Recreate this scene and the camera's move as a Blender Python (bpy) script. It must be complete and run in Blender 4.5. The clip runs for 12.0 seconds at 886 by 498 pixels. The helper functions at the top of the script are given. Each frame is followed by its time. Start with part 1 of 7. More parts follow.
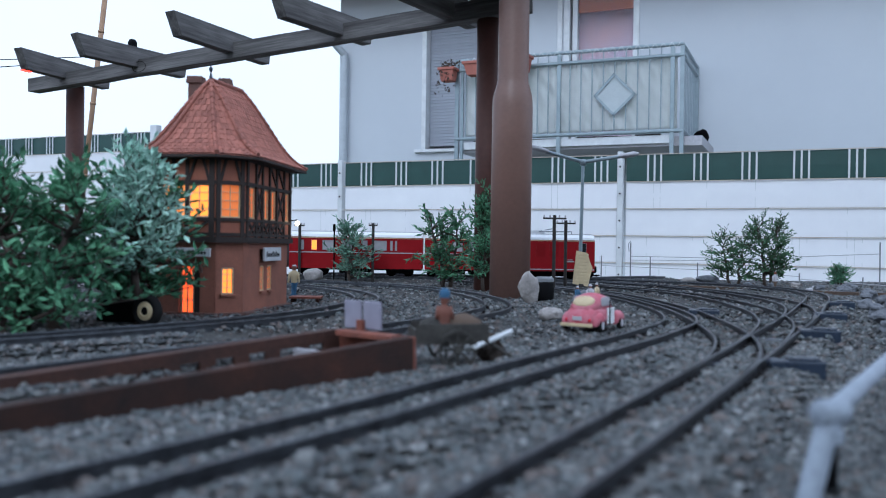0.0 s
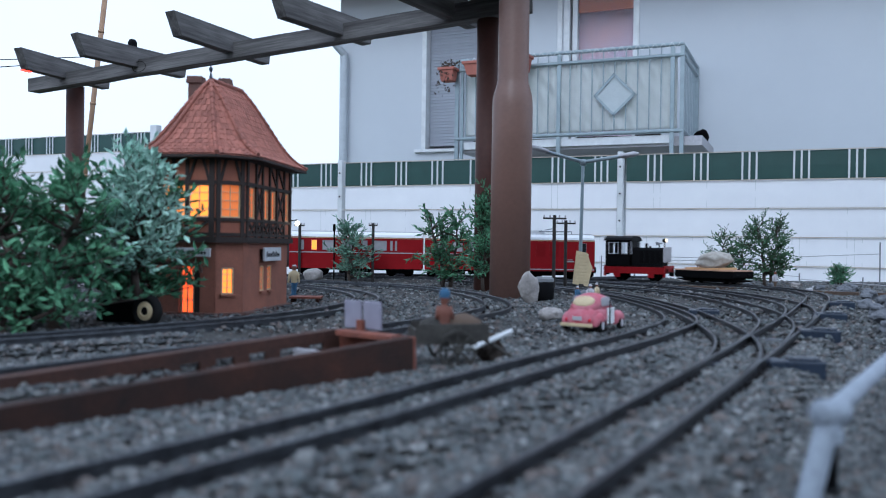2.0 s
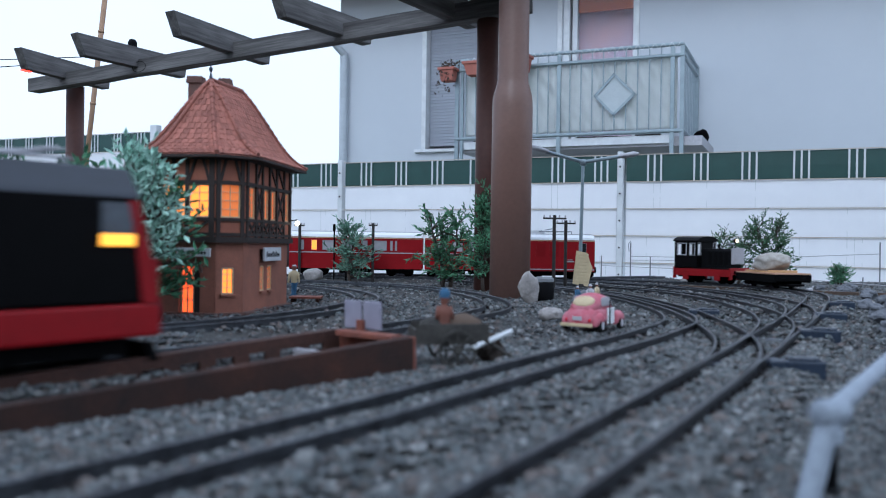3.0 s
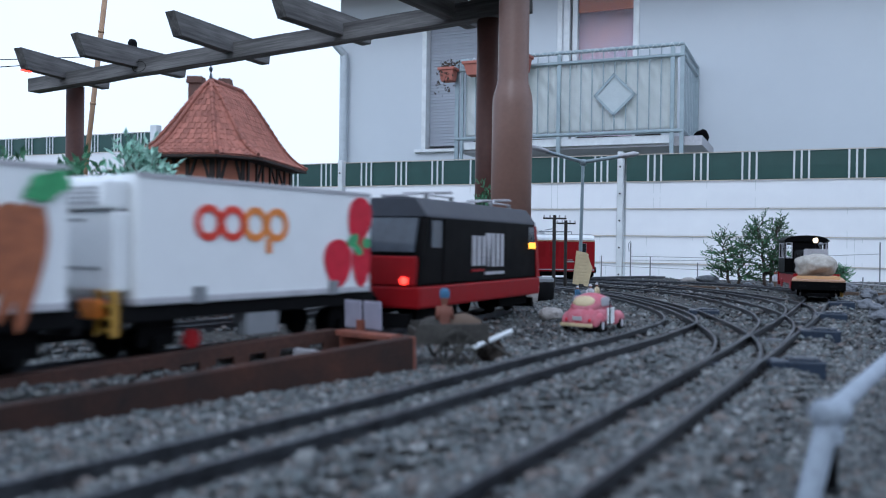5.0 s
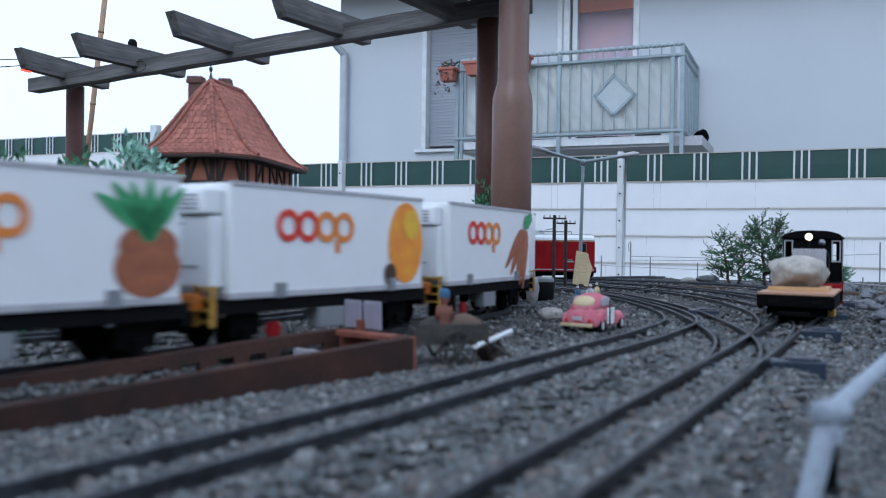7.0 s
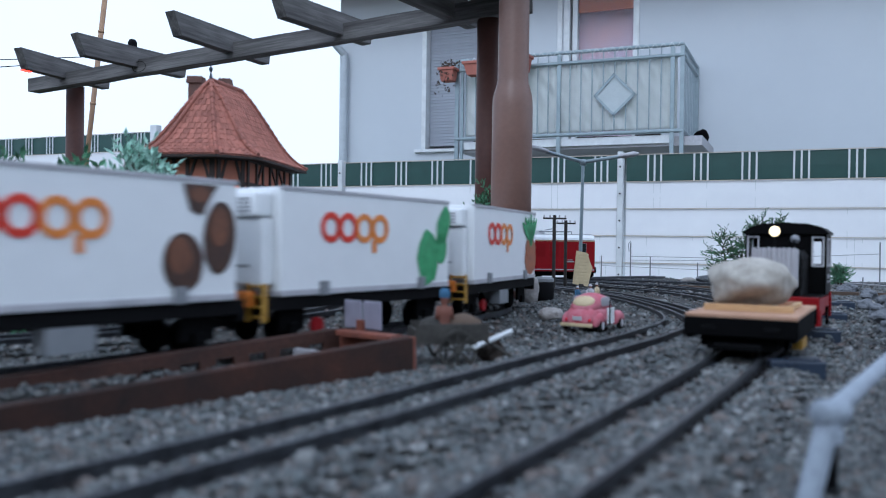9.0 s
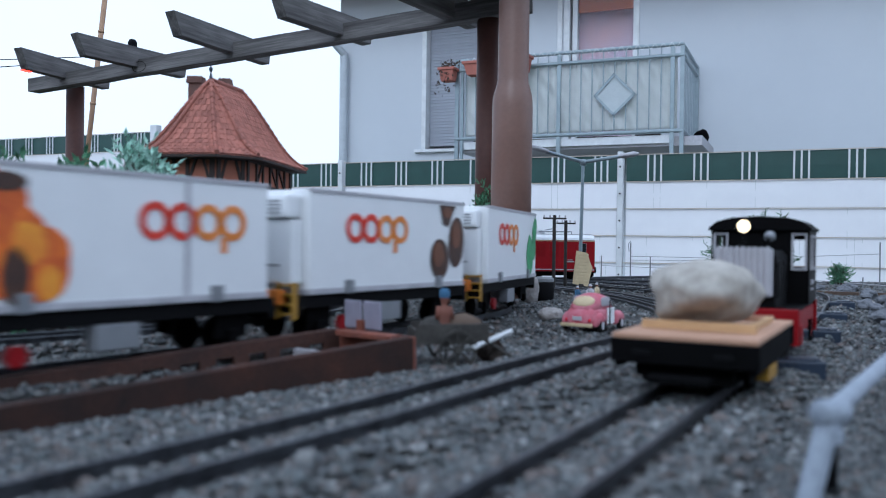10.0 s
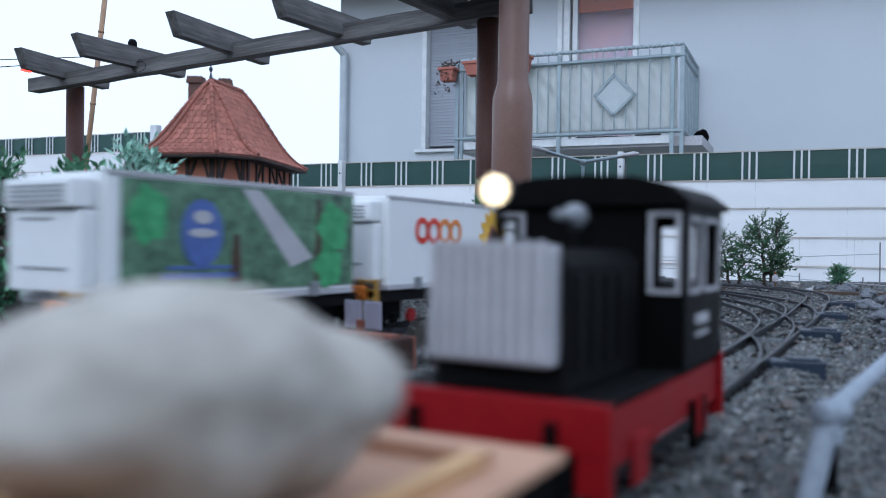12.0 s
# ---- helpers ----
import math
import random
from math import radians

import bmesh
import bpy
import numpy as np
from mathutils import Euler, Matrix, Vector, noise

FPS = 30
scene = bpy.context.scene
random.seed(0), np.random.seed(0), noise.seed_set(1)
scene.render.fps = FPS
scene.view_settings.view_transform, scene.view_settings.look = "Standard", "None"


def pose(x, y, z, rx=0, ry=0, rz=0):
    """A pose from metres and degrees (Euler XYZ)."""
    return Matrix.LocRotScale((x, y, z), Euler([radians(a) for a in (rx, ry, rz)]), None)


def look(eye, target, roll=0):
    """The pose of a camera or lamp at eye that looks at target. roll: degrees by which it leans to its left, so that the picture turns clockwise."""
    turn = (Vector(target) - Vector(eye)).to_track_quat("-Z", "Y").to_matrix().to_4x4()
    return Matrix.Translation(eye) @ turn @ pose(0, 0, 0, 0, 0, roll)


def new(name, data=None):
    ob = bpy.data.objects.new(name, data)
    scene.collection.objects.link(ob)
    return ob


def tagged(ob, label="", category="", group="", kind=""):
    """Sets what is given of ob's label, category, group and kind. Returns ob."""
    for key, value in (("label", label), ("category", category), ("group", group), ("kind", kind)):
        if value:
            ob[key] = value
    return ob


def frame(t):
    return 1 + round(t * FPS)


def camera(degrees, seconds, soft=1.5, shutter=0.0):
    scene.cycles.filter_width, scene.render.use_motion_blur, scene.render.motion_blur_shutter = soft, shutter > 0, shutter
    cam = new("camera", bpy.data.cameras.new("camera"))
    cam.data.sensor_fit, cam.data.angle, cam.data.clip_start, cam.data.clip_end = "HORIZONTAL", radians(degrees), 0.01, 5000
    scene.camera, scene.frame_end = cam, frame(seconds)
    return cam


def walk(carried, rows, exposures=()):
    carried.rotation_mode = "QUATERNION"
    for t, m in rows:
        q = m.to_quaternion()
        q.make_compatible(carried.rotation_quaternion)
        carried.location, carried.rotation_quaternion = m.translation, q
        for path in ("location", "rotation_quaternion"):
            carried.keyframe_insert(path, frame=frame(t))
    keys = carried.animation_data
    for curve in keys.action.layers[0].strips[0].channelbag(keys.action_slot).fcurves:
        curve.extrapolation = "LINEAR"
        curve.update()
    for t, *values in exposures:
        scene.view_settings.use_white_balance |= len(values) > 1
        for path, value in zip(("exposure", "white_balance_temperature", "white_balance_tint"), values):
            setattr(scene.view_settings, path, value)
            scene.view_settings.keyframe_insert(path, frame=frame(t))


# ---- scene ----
cam = camera(55.2, 12.0, soft=1.0, shutter=0.65)
EYE = (0.0, 0.0, 0.115)
STAND = look(EYE, (0.0, 10.0, 0.115 - 10.0 * 8.0 / 1500.0), roll=0.8)
walk(cam, [(0.0, STAND), (12.0, STAND)], exposures=((0.0, 0.40, 5200, 5), (12.0, 0.40, 5200, 5)))
cam.data.dof.use_dof = True
cam.data.dof.focus_distance = 3.2
cam.data.dof.aperture_fstop = 7.5

# ---- light: a bright overcast evening sky ----
world = bpy.data.worlds.new("sky")
scene.world = world
world.use_nodes = True
wt = world.node_tree
sky = wt.nodes.new("ShaderNodeTexSky")
sky.sky_type = "NISHITA"
sky.sun_disc = False
sky.sun_elevation = radians(14)
sky.sun_rotation = radians(200)
sky_bg = wt.nodes["Background"]
cloud_noise = wt.nodes.new("ShaderNodeTexNoise")
cloud_noise.inputs["Scale"].default_value = 2.2
cloud_noise.inputs["Detail"].default_value = 6
cloud_ramp = wt.nodes.new("ShaderNodeValToRGB")
cloud_ramp.color_ramp.elements[0].position = 0.3
cloud_ramp.color_ramp.elements[0].color = (0.84, 0.84, 0.84, 1)
cloud_ramp.color_ramp.elements[1].position = 0.62
cloud_ramp.color_ramp.elements[1].color = (0.95, 0.95, 0.95, 1)
cloud_mix = wt.nodes.new("ShaderNodeMixRGB")
cloud_mix.inputs[2].default_value = (10.6, 10.7, 11.5, 1)
wt.links.new(cloud_noise.outputs["Fac"], cloud_ramp.inputs["Fac"])
wt.links.new(cloud_ramp.outputs["Color"], cloud_mix.inputs[0])
wt.links.new(sky.outputs["Color"], cloud_mix.inputs[1])
wt.links.new(cloud_mix.outputs["Color"], sky_bg.inputs["Color"])
sky_bg.inputs["Strength"].default_value = 0.085

sun = new("sun", bpy.data.lights.new("sun", "SUN"))
sun.data.energy = 0.6
sun.data.angle = radians(25)
sun.data.color = (1.0, 0.95, 0.9)
sun.matrix_world = look((0, 0, 0), (0.34 * 2, 0.94 * 2, -0.75 * 2))


# ---- materials ----
def material(name, colour, rough=0.6, metal=0.0, second=None, scale=20.0, bump=0.0, bump_scale=80.0,
             grain=0.12, stretch=(1, 1, 1), island=0.0, each=0.0, coat=0.0, gloss=None):
    """A surface with two scales of variation: blotches between two colours, fine grain, and relief."""
    m = bpy.data.materials.new(name)
    m.use_nodes = True
    nt = m.node_tree
    b = nt.nodes["Principled BSDF"]
    tc = nt.nodes.new("ShaderNodeTexCoord")
    mp = nt.nodes.new("ShaderNodeMapping")
    mp.inputs["Scale"].default_value = stretch
    nt.links.new(tc.outputs["Object"], mp.inputs["Vector"])
    if second is None:
        second = tuple(c * 0.78 for c in colour)
    big = nt.nodes.new("ShaderNodeTexNoise")
    big.inputs["Scale"].default_value = scale
    big.inputs["Detail"].default_value = 5
    big.inputs["Roughness"].default_value = 0.65
    nt.links.new(mp.outputs[0], big.inputs["Vector"])
    ramp = nt.nodes.new("ShaderNodeValToRGB")
    ramp.color_ramp.elements[0].position = 0.5 - 0.22
    ramp.color_ramp.elements[1].position = 0.5 + 0.22
    ramp.color_ramp.elements[0].color = (*second, 1)
    ramp.color_ramp.elements[1].color = (*colour, 1)
    nt.links.new(big.outputs["Fac"], ramp.inputs["Fac"])
    fine = nt.nodes.new("ShaderNodeTexNoise")
    fine.inputs["Scale"].default_value = bump_scale
    fine.inputs["Detail"].default_value = 4
    nt.links.new(mp.outputs[0], fine.inputs["Vector"])
    mul = nt.nodes.new("ShaderNodeMixRGB")
    mul.blend_type = "OVERLAY"
    mul.inputs[0].default_value = grain
    nt.links.new(ramp.outputs[0], mul.inputs[1])
    nt.links.new(fine.outputs["Fac"], mul.inputs[2])
    out = mul.outputs[0]
    if island or each:
        if island:
            src = nt.nodes.new("ShaderNodeNewGeometry").outputs["Random Per Island"]
        else:
            src = nt.nodes.new("ShaderNodeObjectInfo").outputs["Random"]
        amount = island or each
        mr = nt.nodes.new("ShaderNodeMapRange")
        mr.inputs["To Min"].default_value = 1 - amount
        mr.inputs["To Max"].default_value = 1 + amount
        nt.links.new(src, mr.inputs["Value"])
        hs = nt.nodes.new("ShaderNodeHueSaturation")
        nt.links.new(mr.outputs[0], hs.inputs["Value"])
        nt.links.new(out, hs.inputs["Color"])
        out = hs.outputs[0]
    nt.links.new(out, b.inputs["Base Color"])
    b.inputs["Metallic"].default_value = metal
    b.inputs["Roughness"].default_value = rough
    rr = nt.nodes.new("ShaderNodeMapRange")
    rr.inputs["To Min"].default_value = max(0.02, rough - 0.12)
    rr.inputs["To Max"].default_value = min(1.0, rough + 0.12)
    nt.links.new(big.outputs["Fac"], rr.inputs["Value"])
    nt.links.new(rr.outputs[0], b.inputs["Roughness"])
    if max(colour) < 0.03:
        b.inputs["Specular IOR Level"].default_value = 0.06
    elif colour[0] > 6 * colour[1]:
        b.inputs["Specular IOR Level"].default_value = 0.2
    if gloss is not None:
        b.inputs["Specular IOR Level"].default_value = gloss
    if coat:
        b.inputs["Coat Weight"].default_value = coat
    if bump:
        bp = nt.nodes.new("ShaderNodeBump")
        bp.inputs["Strength"].default_value = 0.6
        bp.inputs["Distance"].default_value = bump
        nt.links.new(fine.outputs["Fac"], bp.inputs["Height"])
        nt.links.new(bp.outputs[0], b.inputs["Normal"])
    return m


def glow(name, colour, strength):
    m = bpy.data.materials.new(name)
    m.use_nodes = True
    b = m.node_tree.nodes["Principled BSDF"]
    b.inputs["Base Color"].default_value = (*colour, 1)
    b.inputs["Emission Color"].default_value = (*colour, 1)
    b.inputs["Emission Strength"].default_value = strength
    return m


def glass(name, colour=(0.9, 0.95, 1.0), rough=0.02):
    m = bpy.data.materials.new(name)
    m.use_nodes = True
    b = m.node_tree.nodes["Principled BSDF"]
    b.inputs["Base Color"].default_value = (*colour, 1)
    b.inputs["Roughness"].default_value = rough
    b.inputs["Transmission Weight"].default_value = 1.0
    b.inputs["IOR"].default_value = 1.35
    return m


GRAVEL = material("gravel", (0.082, 0.079, 0.075), 0.95, second=(0.035, 0.034, 0.033), scale=45, bump=0.003, bump_scale=320, grain=0.6)
STONE_BITS = material("gravel_stones", (0.130, 0.140, 0.138), 0.66, second=(0.060, 0.064, 0.066), scale=9, bump=0.0006, bump_scale=900, grain=0.3, island=0.75)
chip_nodes = STONE_BITS.node_tree
chip_random = chip_nodes.nodes.new("ShaderNodeNewGeometry")
chip_ramp = chip_nodes.nodes.new("ShaderNodeValToRGB")
chip_ramp.color_ramp.interpolation = "CONSTANT"
chip_ramp.color_ramp.elements[0].color = (0.058, 0.062, 0.068, 1)
chip_ramp.color_ramp.elements[1].position = 0.30
chip_ramp.color_ramp.elements[1].color = (0.118, 0.122, 0.121, 1)
for chip_at, chip_colour in ((0.48, (0.125, 0.092, 0.080, 1)), (0.62, (0.104, 0.120, 0.125, 1)), (0.78, (0.220, 0.218, 0.212, 1)), (0.90, (0.045, 0.045, 0.050, 1)), (0.96, (0.300, 0.300, 0.300, 1))):
    chip_ramp.color_ramp.elements.new(chip_at).color = chip_colour
chip_mix = chip_nodes.nodes.new("ShaderNodeMixRGB")
chip_mix.inputs[0].default_value = 0.72
chip_bsdf = chip_nodes.nodes["Principled BSDF"]
chip_nodes.links.new(chip_random.outputs["Random Per Island"], chip_ramp.inputs["Fac"])
chip_nodes.links.new(chip_bsdf.inputs["Base Color"].links[0].from_socket, chip_mix.inputs[1])
chip_nodes.links.new(chip_ramp.outputs["Color"], chip_mix.inputs[2])
chip_nodes.links.new(chip_mix.outputs["Color"], chip_bsdf.inputs["Base Color"])
SOIL = material("garden_soil", (0.09, 0.085, 0.05), 0.95, second=(0.05, 0.07, 0.03), scale=3, bump=0.02, bump_scale=40)
PLASTER = material("house_plaster", (0.57, 0.60, 0.64), 0.9, second=(0.535, 0.565, 0.61), scale=0.9, bump=0.002, bump_scale=160, grain=0.05)
STRIP_WHITE = material("white_strip", (0.86, 0.86, 0.89), 0.45, second=(0.80, 0.80, 0.84), scale=3.0, bump=0.002, bump_scale=9, grain=0.05, each=0.03)
STRIP_GREEN = material("green_strip", (0.022, 0.07, 0.06), 0.45, second=(0.016, 0.055, 0.048), scale=5, bump=0.002, bump_scale=12, grain=0.1)
ROD_TAN = material("tan_rod", (0.60, 0.52, 0.42), 0.5, second=(0.42, 0.36, 0.31), scale=2.5, grain=0.1)
POST_WHITE = material("white_metal", (0.74, 0.76, 0.78), 0.4, scale=8, grain=0.05)
PAINT_BROWN = material("brown_paint", (0.215, 0.122, 0.095), 0.42, second=(0.180, 0.104, 0.082), scale=9, bump=0.0006, bump_scale=120, grain=0.12)
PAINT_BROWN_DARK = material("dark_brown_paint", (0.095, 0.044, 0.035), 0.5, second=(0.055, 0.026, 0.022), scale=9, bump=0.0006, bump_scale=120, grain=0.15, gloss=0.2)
WOOD_GREY = material("weathered_wood", (0.215, 0.205, 0.20), 0.85, second=(0.022, 0.020, 0.021), scale=34, bump=0.0012, bump_scale=260, grain=0.5, stretch=(0.06, 1, 1))
WOOD_GREY_CROSS = material("weathered_cross_wood", (0.215, 0.205, 0.20), 0.85, second=(0.022, 0.020, 0.021), scale=34, bump=0.0012, bump_scale=260, grain=0.5, stretch=(1, 0.06, 1))
WOOD_DARK = material("dark_wood", (0.04, 0.035, 0.033), 0.8, second=(0.02, 0.017, 0.016), scale=30, bump=0.001, bump_scale=150, grain=0.4, stretch=(0.15, 1, 1))
CART_WOOD = material("cart_wood", (0.075, 0.070, 0.062), 0.85, second=(0.022, 0.020, 0.018), scale=60, bump=0.0005, bump_scale=300, grain=0.4)
WOOD_PALE = material("bare_plywood", (0.52, 0.31, 0.20), 0.7, second=(0.42, 0.24, 0.15), scale=40, bump=0.0003, bump_scale=400, grain=0.25, stretch=(1, 0.15, 1))
WOOD_BATTEN = material("pine_batten", (0.62, 0.40, 0.20), 0.7, second=(0.50, 0.30, 0.14), scale=40, bump=0.0003, bump_scale=400, grain=0.25, stretch=(1, 0.15, 1))
WOOD_EDGE = material("layout_edging_wood", (0.13, 0.085, 0.06), 0.85, second=(0.06, 0.045, 0.035), scale=30, bump=0.001, bump_scale=200, grain=0.4)
RAIL = material("rail_steel", (0.105, 0.112, 0.126), 0.38, metal=0.7, second=(0.036, 0.037, 0.042), scale=60, bump=0.0002, bump_scale=500, grain=0.3)
SLEEPER = material("sleeper_plastic", (0.026, 0.023, 0.024), 0.7, second=(0.014, 0.013, 0.014), scale=60, bump=0.0003, bump_scale=600, grain=0.3, each=0.3)
SWITCH_BLUE = material("point_motor_plastic", (0.030, 0.042, 0.068), 0.30, scale=50, grain=0.2)
RUST = material("rusty_steel", (0.058, 0.020, 0.011), 0.92, second=(0.005, 0.004, 0.004), scale=17, bump=0.0008, bump_scale=300, grain=0.5)
RUST_BROWN = material("brown_rust", (0.085, 0.034, 0.022), 0.9, second=(0.022, 0.012, 0.010), scale=22, bump=0.0008, bump_scale=300, grain=0.5)
RUST_RED = material("red_lead_paint", (0.27, 0.088, 0.055), 0.8, second=(0.14, 0.05, 0.035), scale=30, bump=0.0005, bump_scale=300, grain=0.4)
TILE = material("roof_tile", (0.40, 0.15, 0.105), 0.75, second=(0.30, 0.115, 0.085), scale=26, bump=0.0003, bump_scale=500, grain=0.3, each=0.22)
TILE_REST = material("roof_tile_rest", (0.37, 0.138, 0.098), 0.75, second=(0.28, 0.108, 0.08), scale=26, bump=0.0003, bump_scale=500, grain=0.3, island=0.22)
WALL_RED = material("red_render", (0.34, 0.135, 0.088), 0.88, second=(0.20, 0.088, 0.062), scale=22, bump=0.0005, bump_scale=500, grain=0.25)
WALL_OCHRE = material("infill_panel", (0.36, 0.13, 0.075), 0.85, second=(0.26, 0.095, 0.06), scale=30, bump=0.0004, bump_scale=500, grain=0.25)
TIMBER = material("dark_timber", (0.035, 0.022, 0.018), 0.75, second=(0.02, 0.014, 0.012), scale=60, grain=0.3)
CHIMNEY = material("chimney_brick", (0.17, 0.09, 0.07), 0.85, second=(0.10, 0.06, 0.05), scale=60, grain=0.3)
PLATE = material("frosted_plate", (0.33, 0.32, 0.39), 0.5, second=(0.27, 0.26, 0.33), scale=50, grain=0.15)
WHITE = material("white_enamel", (0.82, 0.83, 0.84), 0.35, second=(0.78, 0.79, 0.80), scale=25, grain=0.06)
SIGN = material("sign_white", (0.62, 0.64, 0.66), 0.5, scale=40, grain=0.08)
BLACK = material("black_paint", (0.0035, 0.0033, 0.0038), 0.5, scale=40, grain=0.2)
BLACK_MATT = material("matt_black", (0.0035, 0.0035, 0.004), 0.8, scale=40, grain=0.3)
DARK_GREY = material("dark_grey_paint", (0.0075, 0.0075, 0.0085), 0.6, scale=30, grain=0.15)
MID_GREY = material("grey_paint", (0.25, 0.26, 0.28), 0.5, scale=30, grain=0.12)
LIGHT_GREY = material("pale_grey_paint", (0.50, 0.49, 0.52), 0.5, scale=30, grain=0.1)
TRAIN_RED = material("train_red", (0.30, 0.007, 0.012), 0.4, second=(0.25, 0.006, 0.010), scale=25, grain=0.06)
LOCO_RED = material("loco_red", (0.27, 0.005, 0.009), 0.45, second=(0.21, 0.004, 0.007), scale=25, grain=0.08)
ORANGE = material("orange_paint", (0.80, 0.24, 0.03), 0.5, scale=40, grain=0.05)
MARK_RED = material("red_print", (0.72, 0.06, 0.035), 0.45, scale=40, grain=0.05)
MARK_ORANGE = material("orange_print", (0.80, 0.25, 0.03), 0.45, scale=40, grain=0.05)
YELLOW = material("yellow_paint", (0.45, 0.25, 0.03), 0.5, scale=50, grain=0.12)
FLOWER = material("marigold_print", (0.85, 0.20, 0.008), 0.5, second=(0.45, 0.05, 0.004), scale=50, grain=0.3)
# dark surface for the unseen light-blocking wall behind the camera
REAR = material("rear_light_block", (0.10, 0.11, 0.09), 0.9, second=(0.06, 0.075, 0.05), scale=2.5, bump=0.02, bump_scale=12)
GREEN = material("green_print", (0.10, 0.42, 0.17), 0.5, scale=75, second=(0.03, 0.22, 0.07))
BROWN_PRINT = material("brown_print", (0.40, 0.13, 0.05), 0.5, scale=90, second=(0.22, 0.07, 0.03))
SEED_BROWN = material("seed_brown_print", (0.075, 0.028, 0.012), 0.5, scale=70, second=(0.03, 0.012, 0.008))
SHEEN_BROWN = material("sheen_brown_print", (0.19, 0.07, 0.03), 0.5, scale=80, second=(0.10, 0.036, 0.016))
SUN_YELLOW = material("yellow_print", (0.85, 0.55, 0.02), 0.5, scale=60, second=(0.7, 0.35, 0.02))
FRUIT_ORANGE = material("fruit_orange_print", (0.85, 0.36, 0.02), 0.5, scale=45, second=(0.75, 0.22, 0.01))
BERRY_RED = material("berry_red_print", (0.62, 0.02, 0.05), 0.5, scale=60, second=(0.45, 0.01, 0.03))
FOREST_PRINT = material("forest_print", (0.17, 0.32, 0.19), 0.5, scale=60, second=(0.006, 0.03, 0.018))
BLUE_PRINT = material("blue_print", (0.08, 0.14, 0.42), 0.5, scale=40)
BARK = material("bark", (0.075, 0.055, 0.042), 0.9, second=(0.04, 0.03, 0.025), scale=40, bump=0.001, bump_scale=300, grain=0.4)
LEAF = material("leaf_green", (0.15, 0.33, 0.18), 0.6, second=(0.045, 0.125, 0.07), scale=18, island=0.45, gloss=0.15)
LEAF_BLUE = material("leaf_blue_green", (0.50, 0.68, 0.58), 0.6, second=(0.20, 0.38, 0.29), scale=18, island=0.4, gloss=0.15)
LEAF_MID = material("leaf_grey_green", (0.26, 0.42, 0.32), 0.6, second=(0.10, 0.20, 0.14), scale=18, island=0.45, gloss=0.15)
LEAF_DARK = material("leaf_dark", (0.095, 0.19, 0.095), 0.6, second=(0.042, 0.09, 0.048), scale=18, island=0.45, gloss=0.15)
ROCK = material("pale_rock", (0.42, 0.39, 0.37), 0.85, second=(0.26, 0.24, 0.23), scale=30, bump=0.0012, bump_scale=160, grain=0.35)
LOAD_STONE = material("load_stone", (0.46, 0.43, 0.385), 0.85, second=(0.33, 0.30, 0.26), scale=32, bump=0.0012, bump_scale=130, grain=0.3)
ROCK_GREY = material("grey_rock", (0.20, 0.21, 0.23), 0.9, second=(0.09, 0.095, 0.11), scale=25, bump=0.002, bump_scale=120, grain=0.4)
GALV = material("galvanised_steel", (0.33, 0.39, 0.42), 0.42, metal=0.4, second=(0.23, 0.28, 0.31), scale=8, grain=0.12)
ZINC = material("zinc_pipe", (0.50, 0.54, 0.58), 0.5, metal=0.2, scale=5, grain=0.1)
CLOTH = material("balcony_cloth", (0.82, 0.84, 0.82), 0.8, second=(0.72, 0.75, 0.73), scale=2.2, bump=0.008, bump_scale=6, grain=0.08)
SHUTTER = material("roller_shutter", (0.36, 0.38, 0.43), 0.6, second=(0.32, 0.34, 0.39), scale=4, grain=0.08, each=0.05)
GREY_CLOTH = material("grey_panel", (0.50, 0.54, 0.55), 0.7, second=(0.42, 0.46, 0.48), scale=9, grain=0.1)
TERRACOTTA = material("terracotta", (0.42, 0.15, 0.11), 0.8, second=(0.34, 0.12, 0.09), scale=20, grain=0.15)
CURTAIN_ORANGE = material("orange_blind", (0.50, 0.11, 0.03), 0.8, second=(0.38, 0.08, 0.02), scale=8, grain=0.1)
# lilac to pink blotches: the sky's reflection in the house window, painted
SUNSET_SHEET = material("sunset_reflection_sheet", (0.62, 0.33, 0.31), 0.6, second=(0.42, 0.36, 0.46), scale=1.1, grain=0.0)
PINK = material("pink_paint", (0.44, 0.065, 0.10), 0.6, second=(0.52, 0.24, 0.28), scale=44, grain=0.15)
RUBBER = material("rubber", (0.018, 0.018, 0.018), 0.8, scale=40, grain=0.2)
CREAM = material("cream_paint", (0.62, 0.50, 0.30), 0.6, second=(0.5, 0.4, 0.24), scale=60)
ROPE = material("grey_rope", (0.33, 0.37, 0.43), 0.7, second=(0.23, 0.26, 0.31), scale=70, bump=0.0008, bump_scale=350, grain=0.3)
CLOTH_BLUE = material("blue_cloth", (0.05, 0.13, 0.24), 0.8, scale=80)
SKIN_TONE = material("figure_paint", (0.20, 0.075, 0.05), 0.7, scale=80)
BROWN_CLOTH = material("brown_cloth", (0.12, 0.08, 0.055), 0.85, scale=90)
BAMBOO = material("bamboo_cane", (0.42, 0.26, 0.15), 0.6, second=(0.3, 0.19, 0.12), scale=12, grain=0.2)
CLEAR = glass("window_glass")
SCREEN_GLASS = material("screen_glass", (0.075, 0.09, 0.115), 0.12, second=(0.03, 0.035, 0.045), scale=14, grain=0.0)
ROOF_GREY = material("slate_roof_paint", (0.032, 0.037, 0.052), 0.5, second=(0.022, 0.026, 0.036), scale=20, grain=0.15)
PANE = material("reflecting_pane", (0.03, 0.03, 0.035), 0.04, scale=3, grain=0.0)
AMBER = glow("lit_window", (1.0, 0.27, 0.028), 1.3)
